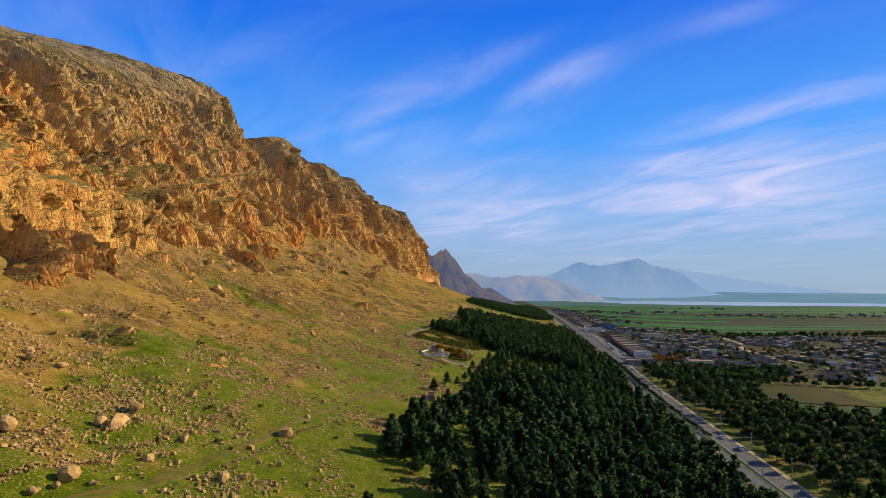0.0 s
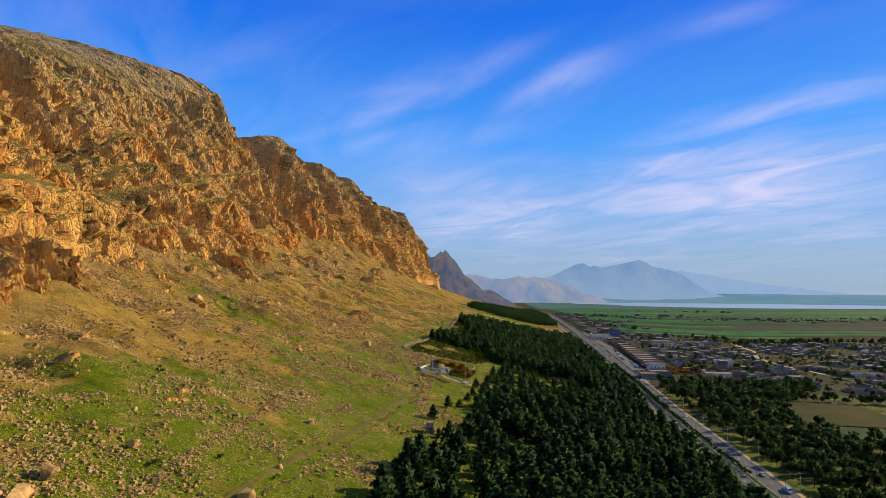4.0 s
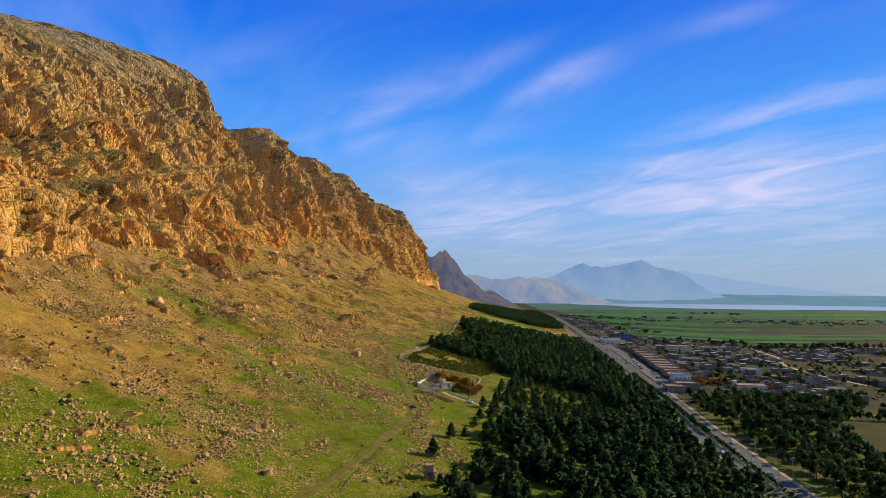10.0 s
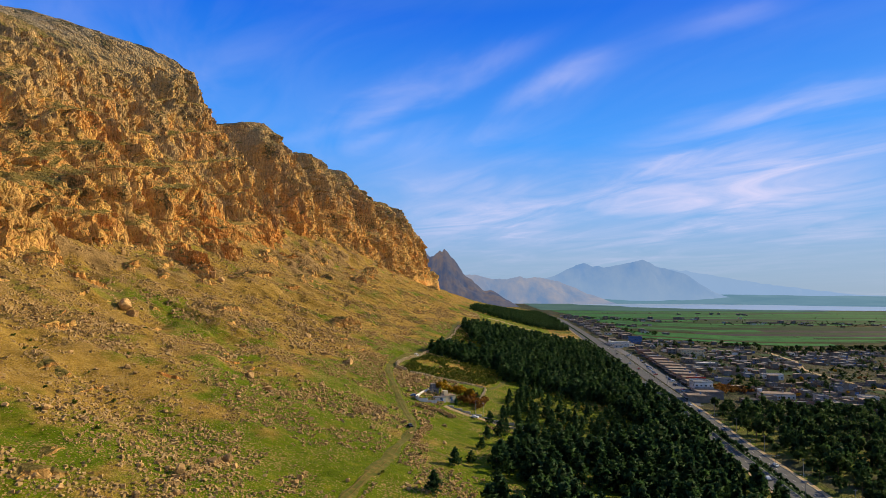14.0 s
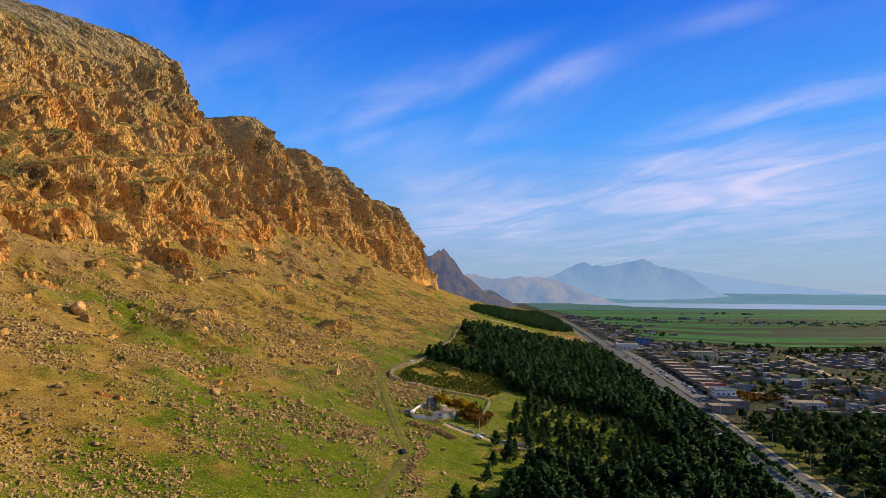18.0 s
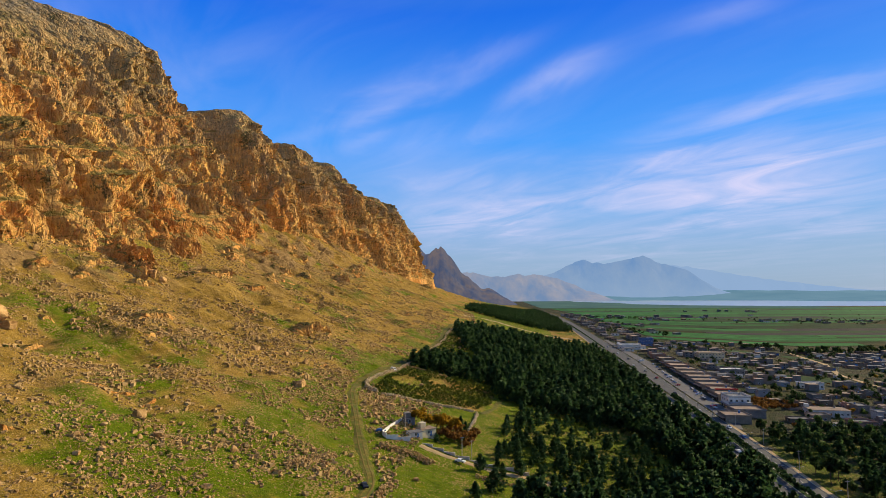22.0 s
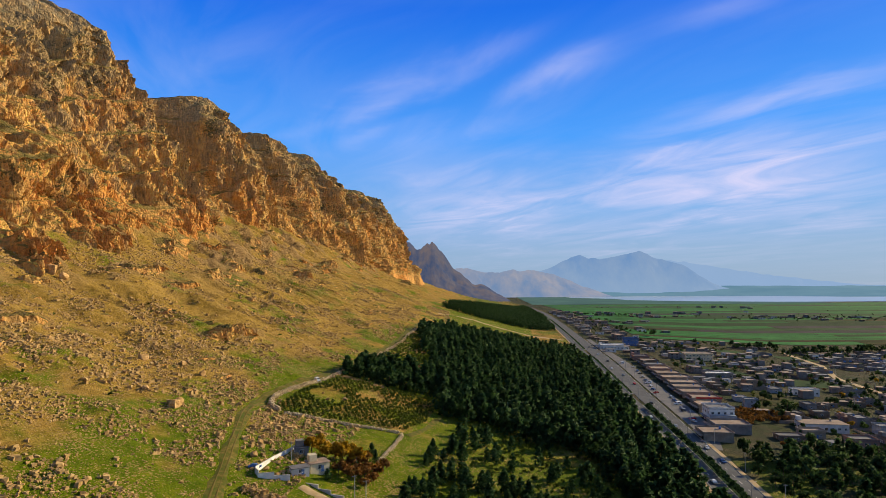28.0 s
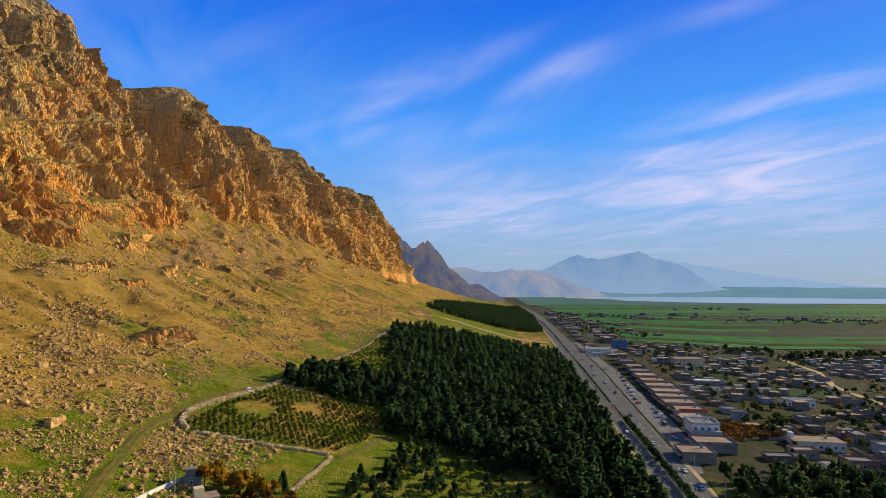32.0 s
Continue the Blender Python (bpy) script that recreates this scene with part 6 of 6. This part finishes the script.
ROCKS = [bm_mesh("boulder", broken_block(900 + k, 0.5, 5, 3 if k % 2 else 0), STONE) for k in range(8)]
PEBBLES = []
for k in range(8):
    bm = bmesh.new()
    if k < 2:
        bmesh.ops.create_icosphere(bm, subdivisions=1, radius=0.5)
    else:
        bmesh.ops.create_cube(bm, size=0.72)
        bmesh.ops.triangulate(bm, faces=bm.faces)
    for v in bm.verts:
        v.co += 0.42 * noise.noise_vector(v.co * 2.3 + Vector((k * 9.1, 3.3, 0.7)))
    bm.verts.index_update()
    PEBBLES.append((np.array([v.co[:] for v in bm.verts]), np.array([[v.index for v in f.verts] for f in bm.faces])))
    bm.free()
STONES = surface("loose_stones", [(0.3, (0.22, 0.135, 0.05)), (0.5, (0.38, 0.245, 0.095)), (0.72, (0.47, 0.33, 0.15))], 0.35, relief=0.5, depth=0.1, rand=False)


def pebble_mesh(name, pts, sizes, rnd, label, category="stones", flat=0.75, material=None):
    V, F, b = [], [], 0
    Z = height(pts[:, 0], pts[:, 1]) if pts.shape[1] == 2 else pts[:, 2]
    for k, ((x, y), z, s) in enumerate(zip(pts[:, :2], Z, sizes)):
        v, f = PEBBLES[k % len(PEBBLES)]
        a = rnd.uniform(0, 6.28)
        c, q = math.cos(a) * s, math.sin(a) * s
        e = rnd.uniform(0.7, 1.3)
        V.append(np.stack([x + c * v[:, 0] * e - q * v[:, 1], y + q * v[:, 0] * e + c * v[:, 1], z + s * 0.14 + v[:, 2] * s * flat], 1))
        F.append(f + b)
        b += len(v)
    return tagged(new(name, mesh_from(name, np.concatenate(V), np.concatenate(F), material or STONES)), label, category, kind="stuff")


def boulder(x, y, s, label, squash=1.0, sink=0.12, turn=0.0):
    k = int(rng.integers(0, len(ROCKS)))
    ob = new("boulder", ROCKS[k])
    ob.matrix_basis = Matrix.LocRotScale((x, y, float(height(x, y)[0]) + s * (0.4 - sink) * squash), Euler((0, 0, turn or float(rng.uniform(0, 6)))), (s, s * float(rng.uniform(0.75, 1.1)), s * squash))
    return tagged(ob, label, "boulder", "hillside boulders")


BIG = [(-54, 208, 5.2, 1.0), (-97, 189, 5.4, 1.05), (-95, 176, 7.0, 0.7), (-99, 174, 5.0, 0.8), (-112, 154, 6.0, 0.9), (-85, 137, 5.0, 1.0), (-139, 201, 4.0, 0.9), (-142, 204, 3.4, 1.0), (-130, 203, 4.0, 0.6), (-55, 291, 3.6, 1.1), (-91, 217, 3.6, 1.0),
       (-79, 162, 3.0, 0.9), (-77, 179, 3.2, 0.8), (-59, 164, 3.6, 0.9), (-55, 168, 3.0, 0.8), (-70, 337, 3.6, 1.1), (-123, 329, 3.2, 0.8), (-84, 310, 3.0, 0.5), (-75, 314, 4.0, 0.9), (-96, 437, 4.4, 0.9), (-61, 524, 5.0, 1.0), (-64, 527, 3.6, 0.9), (-61, 528, 4.6, 0.9),
       (-83, 425, 4.0, 0.9), (-61, 430, 3.2, 0.9), (-70, 573, 4.2, 0.9), (-99, 574, 4.6, 0.9), (-83, 583, 3.4, 0.9), (-78, 535, 3.6, 0.8), (-21, 499, 3.2, 0.8), (-188, 494, 8.0, 1.15), (-183, 492, 5.5, 1.0), (-257, 615, 6.5, 0.9), (-204, 664, 9.0, 1.15), (-196, 663, 6.0, 1.1), (-73, 287, 3.0, 0.9), (-72, 330, 3.2, 0.9), (-3, 590, 3.0, 0.9)]
for x, y, s, q in BIG:
    boulder(x, y, s, "large weathered tan boulder on the grassy slope", q)
cand = np.stack([rng.uniform(-230, 10, 4000), rng.uniform(120, 720, 4000)], 1)
u = toe(cand[:, 1]) - cand[:, 0]
ok = (u > 70) & (fbm(cand[:, 0] / 40, cand[:, 1] / 40, 0, 3, 211) > 0.1) & (cand[:, 1] > -1.15 * cand[:, 0] - 20)
for x, y in cand[ok][:250]:
    boulder(float(x), float(y), float(rng.uniform(1.2, 2.6)), "weathered tan rock lying on the slope", float(rng.uniform(0.6, 1.0)))


def crag_shape(x, y, run, h, depth, seed, turn=0.0):
    """A ledge of rock breaking out of the slope: a pillared front downhill, a back that sinks into the turf."""
    n = max(8, int(run / 0.9))
    s = np.linspace(-0.5, 0.5, n)
    env = np.clip(1 - (2 * np.abs(s)) ** 2.5, 0, 1) ** 0.6
    prof = np.r_[np.linspace(-1, 0, 9), np.linspace(0, 1, 12)[1:]]
    S, P = np.meshgrid(s, prof, indexing="ij")
    E = env[:, None] * np.ones_like(P)
    a = S * run
    col = flank(a / 5.2 + 0.5 * fbm(a / 9, seed, 0, 2, 501), 0.35)
    lev, edge = cells(a / 3.6 + seed * 7.3, P * h / 7 + 3.3, 503)
    big = fbm(a / 16, seed * 1.7, 0, 3, 505)
    front = 0.32 * h * (col - 0.4) + 0.14 * h * lev - 0.2 * h * (1 - edge) ** 3 + 0.45 * h * big
    tall = h * E * np.clip(0.72 + 0.35 * big + 0.28 * (col - 0.5) + 0.14 * lev, 0.1, 1.5)
    W = np.where(P < 0, P * depth * (0.6 + 0.4 * E), 0.22 * h * P) + front * np.clip(1 + P * 1.2, 0, 1)
    c, q = math.cos(turn), math.sin(turn)
    X, Yv = x + c * W - q * a, y + q * W + c * a
    G = height(X, Yv).reshape(X.shape)
    up = np.where(P < 0, (1 + P) ** 0.55, 1 - P)
    Z = G - 0.6 - 2.0 * np.clip(P, 0, 1) * (P > 0.9) + tall * up * (1 + 0.1 * lev)
    return np.stack([X, Yv, Z], -1).reshape(-1, 3), grid_faces(len(s), len(prof))


# x, y, length along the slope, height, depth, turn
OUTCROP_LEDGES = [(-236, 372, 74, 22, 34, 0.1), (-262, 420, 60, 17, 30, 0.0), (-214, 330, 50, 13, 24, 0.2), (-300, 478, 60, 15, 26, -0.1), (-236, 500, 26, 8, 14, 0.1), (-218, 515, 18, 6, 10, 0.0), (-205, 662, 24, 14, 18, -0.1), (-231, 700, 40, 17, 24, -0.2), (-196, 640, 16, 7, 10, 0.1),
                  (-232, 778, 62, 13, 20, -0.1), (-252, 705, 46, 12, 18, 0.1), (-122, 1030, 26, 12, 16, 0.0), (-84, 656, 46, 8, 14, -0.3), (-150, 560, 34, 4, 9, -0.2), (-250, 850, 50, 13, 20, 0.0), (-130, 1250, 46, 11, 18, 0.1), (-20, 1500, 50, 10, 18, 0.1), (-178, 420, 26, 5, 9, 0.0), (-160, 760, 40, 5, 9, -0.3), (-226, 905, 40, 12, 18, 0.0)]
for k, (x, y, run, h, depth, turn) in enumerate(OUTCROP_LEDGES):
    v, f = crag_shape(x, y, run, h, depth, k + 1, turn)
    z0 = float(height(x, y)[0])
    ob = new("crag", mesh_from("crag", v - (x, y, z0), f, CLIFF))
    ob.matrix_basis = Matrix.Translation((x, y, z0))
    tagged(ob, "weathered ochre rock outcrop with a pillared front", "rock outcrop", "crags on the slope")
V, F, count, made = [], [], 0, 0
while made < 300:
    low = made >= 170  # lesser ledges farther down
    y = float(rng.uniform(260, 1400 if low else 2000))
    uu = float(rng.uniform(150, 310) if low else rng.uniform(290, 440)) - 60 * float(sstep(1300, 2000, y))
    x = float(toe(y)) - uu
    if np.ravel(fbm(x / 24, (y + 0.5 * x) / 34, 0, 4, 61, 0.55))[0] < (0.05 if low else -0.05):
        continue
    made += 1
    q = (float(rng.uniform(5, 16)), float(rng.uniform(1.2, 3.2)), float(rng.uniform(4, 8))) if low else (float(rng.uniform(10, 34)), float(rng.uniform(3, 8)), float(rng.uniform(7, 14)))
    v, f = crag_shape(x, y, *q, made + 50, float(rng.normal(-0.15, 0.3)))
    V.append(v)
    F.append(f + count)
    count += len(v)
tagged(new("broken_crags", mesh_from("broken_crags", np.concatenate(V), np.concatenate(F), CLIFF)), "broken ochre crags in bands below the cliffs", "rock outcrops", kind="stuff")


def stone_field(n, box_, low, seed, lo, hi, power, scale=26):
    c = np.stack([rng.uniform(box_[0], box_[1], n), rng.uniform(box_[2], box_[3], n)], 1)
    uu = toe(c[:, 1]) - c[:, 0]
    d = 0.75 * fbm(c[:, 0] / scale, c[:, 1] / scale, 0, 4, seed, 0.6) + 0.45 * fbm(c[:, 0] / 7, c[:, 1] / 7, 0, 2, seed + 5)
    keep = (uu > np.where(c[:, 1] > 380, 78, 40)) & (d + rng.normal(0, 0.14, n) > low) & (np.abs(c[:, 0] - np.interp(c[:, 1], [p[1] for p in TRACK], [p[0] for p in TRACK])) > 3.4) & ~inside(c[:, 0], c[:, 1], ORCHARD) & ~inside(c[:, 0], c[:, 1], FOREST_A)
    c = c[keep]
    return c, lo + (hi - lo) * rng.uniform(0, 1, len(c)) ** power


pts, sz = stone_field(125000, (-250, 40, 110, 660), 0.10, 221, 0.26, 1.5, 2.7)
pebble_mesh("scattered_stones", pts, sz, rng, "countless loose tan stones strewn over the slope")
pts, sz = stone_field(46000, (-230, 30, 110, 640), 0.36, 221, 0.36, 1.25, 3.4)
pebble_mesh("rock_clusters", pts, sz, rng, "clusters of broken tan rocks among the grass", "rocks")
pts, sz = stone_field(34000, (-260, 40, 110, 700), -0.05, 251, 0.22, 0.75, 2.0, 40)
pebble_mesh("loose_stones", pts, sz, rng, "small loose stones in the grass")
pts, sz = stone_field(120000, (-340, 60, 420, 1200), 0.06, 231, 0.38, 2.3, 3.0, 34)
pebble_mesh("scree", pts, sz, rng, "loose scree below the cliffs", "scree")


WALL_STONES = surface("wall_stones", [(0.3, (0.4, 0.3, 0.17)), (0.7, (0.62, 0.5, 0.32))], 0.4, relief=0.5, depth=0.1, rand=False)


def rubble_wall(name, pts, width, tall, label, count, lift=0.0, near=0):
    """A dry rubble wall: stones heaped along a line, the nearest as pieces of their own."""
    Q = curve(pts, 0.5)
    i = rng.integers(0, len(Q), count)
    f = rng.uniform(-1, 1, count)
    h = rng.uniform(0, 1, count)
    d = np.gradient(Q, axis=0)
    nrm = np.stack([-d[:, 1], d[:, 0]], 1) / np.linalg.norm(d, axis=1, keepdims=True)
    w = width * (1 - 0.6 * h) * f
    xy = Q[i] + nrm[i] * w[:, None] + rng.normal(0, 0.15, (count, 2))
    z = height(xy[:, 0], xy[:, 1]) + h * tall + lift
    P = np.concatenate([xy, z[:, None]], 1)
    wall = pebble_mesh(name, P, rng.uniform(0.35, 0.95, count), rng, label, "stone wall", material=WALL_STONES if tall >= 0.8 and name == "rubble_wall" else None)
    return wall


rubble_wall("rubble_wall", [(-96, 120), (-88, 150), (-78, 195), (-76, 225), (-75, 256), (-73, 287), (-69, 300)], 1.6, 0.7, "tumbled dry-stone wall across the slope", 900)
rubble_wall("rubble_wall", [(-73, 300), (-72, 318), (-71, 336)], 1.0, 0.6, "tumbled dry-stone wall across the slope", 220)
rubble_wall("rubble_wall", [(-64, 160), (-57, 192), (-53, 206), (-47, 235), (-38, 275), (-32, 305), (-24, 350)], 0.9, 0.4, "line of cleared stones beside the track", 420)
rubble_wall("rubble_wall", [(-20, 615), (-24, 606), (-29, 588), (-34, 572), (-33, 560), (-29, 553), (-25, 549)], 1.2, 1.7, "pale rubble bank along the orchard", 1100)
rubble_wall("rubble_wall", [(-20, 615), (-8, 665), (2, 747), (12, 815), (16, 870), (20, 905), (27, 930)], 1.0, 1.6, "pale rubble wall between track and plantation", 2600)
rubble_wall("rubble_wall", [(-25, 549), (-8, 552), (12, 557), (28, 562)], 0.6, 1.0, "low dry-stone wall of the orchard", 620)
rubble_wall("rubble_wall", [(28, 562), (27, 548), (24, 532), (21, 518)], 0.6, 1.1, "pale stone wall of the meadow", 420)
rubble_wall("rubble_wall", [(-24, 545), (-22, 530), (-19, 515)], 0.6, 0.5, "tumbled wall beside the meadow", 110)
rubble_wall("rubble_heap", [(-18, 474), (-10, 473), (0, 469), (6, 466)], 3.0, 1.3, "heap of reddish rubble below the farmyard", 420)
rubble_wall("rubble_heap", [(-30, 452), (-38, 440), (-44, 428)], 3.0, 0.8, "heap of stones beside the track", 260)
rubble_wall("rubble_heap", [(-8, 440), (-12, 425), (-14, 405)], 2.6, 0.8, "heap of stones beside the track", 260)
rubble_wall("rubble_heap", [(20, 464), (34, 462), (48, 458), (60, 452)], 2.4, 0.8, "rubble along the drive", 260)


def low_wall(name, pts, h, t, material, label):
    """A plastered wall that follows the ground, panel by panel."""
    ob = new(name)
    for (ax, ay), (bx, by) in zip(pts, pts[1:]):
        n = max(1, int(math.hypot(bx - ax, by - ay) / 5))
        for k in range(n):
            x0, y0, x1, y1 = ax + (bx - ax) * k / n, ay + (by - ay) * k / n, ax + (bx - ax) * (k + 1) / n, ay + (by - ay) * (k + 1) / n
            L = math.hypot(x1 - x0, y1 - y0)
            z = float(slope((x0 + x1) / 2, (y0 + y1) / 2))
            part("panel", boxed("panel", (-L / 2, -t / 2, -1.6, L / 2, t / 2, h), material, 0.02), ob, at=pose((x0 + x1) / 2, (y0 + y1) / 2, z, 0, 0, math.degrees(math.atan2(y1 - y0, x1 - x0))))
            part("coping", boxed("coping", (-L / 2, -t / 2 - 0.05, h, L / 2, t / 2 + 0.05, h + 0.1), KERB, 0.02), ob, at=pose((x0 + x1) / 2, (y0 + y1) / 2, z, 0, 0, math.degrees(math.atan2(y1 - y0, x1 - x0))))
    return tagged(ob, label, "wall")


low_wall("yard_wall", [(-5, 486), (-15, 484), (-17, 487), (-14, 500), (-10, 513)], 1.8, 0.25, WHITE, "whitish plastered wall round the farmyard")
low_wall("yard_wall", [(-10, 513), (-6, 514)], 2.6, 0.25, WHITE, "white plastered wall at the back of the farmyard")
low_wall("drive_wall", [(0, 487), (14, 481), (26, 478), (38, 478), (50, 473), (66, 466), (84, 459)], 1.0, 0.4, KERB, "low concrete wall along the drive")
hz = float(slope(0, 500))
hut = house(7, 5.5, 3.0, 1, CREAM, PALE_ROOF, 501, "small yellowish farmhouse in the walled yard", name="farmhouse", parapet=False)
hut.matrix_basis = pose(1.5, 499, hz + 0.3, 0, 0, 32)
shed = house(6, 4, 2.6, 1, WHITE, ROOF, 502, "whitewashed shed with a dark roof", name="farm_shed", parapet=False)
shed.matrix_basis = pose(-3.5, 493, float(slope(-3.5, 493)) + 0.2, 0, 0, 28)
shed = house(5, 4, 3.0, 1, GREY, ROOF, 503, "dark block store in the yard", name="farm_shed", parapet=False)
shed.matrix_basis = pose(-7, 510.5, float(slope(-7, 511)) + 0.1, 0, 0, 20)
shed = house(4.5, 3.6, 2.6, 1, PINK, PALE_ROOF, 504, "small hut with a pinkish roof beside the orchard", name="hut", parapet=False)
shed.matrix_basis = pose(50, 648, float(slope(50, 648)) + 0.1, 0, 0, 10)
shed = house(3.6, 3.0, 2.4, 1, PINK, ROOF, 505, "little stone hut with a flat slab roof", name="hut", parapet=False)
shed.matrix_basis = pose(-6, 327, float(slope(-6, 327)) + 0.1, 0, 0, 10)
park(CARS[0], 16, 474, 60, z=float(height(16, 474)[0]) + 0.3)
park(VAN, -22, 612, 30, z=float(height(-22, 612)[0]) + 0.3)
park(CARS[3], -17, 428, 20, z=float(height(-17, 428)[0]) + 0.3)
park(CARS[2], -18, 490, 100, z=float(height(-18, 490)[0]) + 0.2)
for x, y, z, s in on_ground([(1, 511), (5, 513), (-1, 514), (-3, 510), (8, 511), (3, 508), (9, 508), (6, 509), (11, 515), (14, 509)], 0.8, 1.2):
    GOLD[int(x) % 2].plant(x, y, z, s, x, "golden autumn tree beside the farmhouse", "farm trees")
for x, y, z, s in on_ground([(12, 508), (15, 505), (12, 501), (16, 511), (19, 507), (10, 505), (14, 498), (18, 502), (22, 505), (21, 499), (9, 500), (17, 515), (13, 513), (24, 510), (19, 494)], 0.85, 1.4):
    TWIGS[int(x) % 2].plant(x, y, z, s, x, "reddish leafless fruit tree in the farm garden", "farm trees")
for x, y, z, s in on_ground([(20, 520), (23, 512), (6, 494), (18, 525)], 0.35, 0.5):
    PINES[int(y) % 4].plant(x, y, z, s, x, "small dark conifer beside the meadow", "farm trees")
for x, y in ((17, 484), (21, 482), (-8, 500)):
    copy_thing(upole, pose(x, y, float(slope(x, y)) - 1, 0, 0, 20))

# orchard: shrubs in rows
o1 = scatter(ORCHARD, 2.5, rng, 0.2, clear_of([(-12, 590, 9, 12), (8, 610, 7, 9)]), radians(20))
rows = on_ground(o1, 0.5, 1.05)
rows.sort(key=lambda r: r[1])
for k, (x, y, z, s) in enumerate(rows[:160]):
    BUSHES[k % 3].plant(x, y, z, s, k * 1.7, "green orchard shrub in a planted row", "orchard shrubs")
if len(rows) > 160:
    joined("orchard_shrubs", BUSHES, rows[160:], "rows of green orchard shrubs", "shrubs", rng, False)
o2 = scatter([(-2, 698), (14, 692), (33, 708), (39, 742), (29, 800), (25, 868), (14, 850), (6, 780)], 4.4, rng, 0.15, None, radians(30))
joined("young_plantation", BUSHES, on_ground(o2, 0.8, 1.2), "rows of young shrubs on a pale terrace", "shrubs", rng, False)
glade = scatter([(40, 485), (115, 470), (122, 560), (100, 610), (62, 600), (40, 540)], 6.5, rng, 0.45)
joined("glade_shrubs", BUSHES, on_ground(glade, 0.6, 1.3), "low shrubs in the grassy clearing", "shrubs", rng, False)
spare = scatter([(28, 470), (70, 458), (104, 476), (121, 512), (119, 545), (94, 580), (60, 594), (44, 560)], 7.6, rng, 0.45)
spare = spare[clear_of([(84, 545, 30, 30)])(spare[:, 0], spare[:, 1]) | (rng.uniform(size=len(spare)) < 0.3)]
spare = on_ground(spare, 0.4, 0.9)
joined("clearing_pines", FAR_PINES, spare[90:], "young pines scattered over the clearing", "trees", rng)
for k, (x, y, z, s) in enumerate(spare[:90]):
    PINES[k % 4].plant(x, y, z, s, k, "young pine standing free in the clearing", "clearing pines")
GOLD[0].plant(58, 318, float(height(58, 318)[0]), 0.95, 0, "rusty autumn tree among the pines", "farm trees")
edge_trees = [(-5, 353), (3, 388), (10, 398), (16, 421), (-2, 322), (-15, 265), (-9, 268), (-1, 287), (9, 293), (13, 332), (19, 377), (22, 410), (30, 433), (36, 391), (28, 452), (40, 436), (20, 440), (24, 470)]
for k, (x, y, z, s) in enumerate(on_ground(edge_trees, 0.45, 0.85)):
    PINES[k % 4].plant(x, y, z, s, k, "pine standing free on the grass at the forest edge", "edge pines", wide=1.25)
slope_bush = np.stack([rng.uniform(-200, 0, 260), rng.uniform(150, 1000, 260)], 1)
slope_bush = slope_bush[(toe(slope_bush[:, 1]) - slope_bush[:, 0] > 60)][:150]
joined("hillside_shrubs", BUSHES, on_ground(slope_bush, 0.4, 0.9), "small dark shrubs dotted over the slope", "shrubs", rng, False)
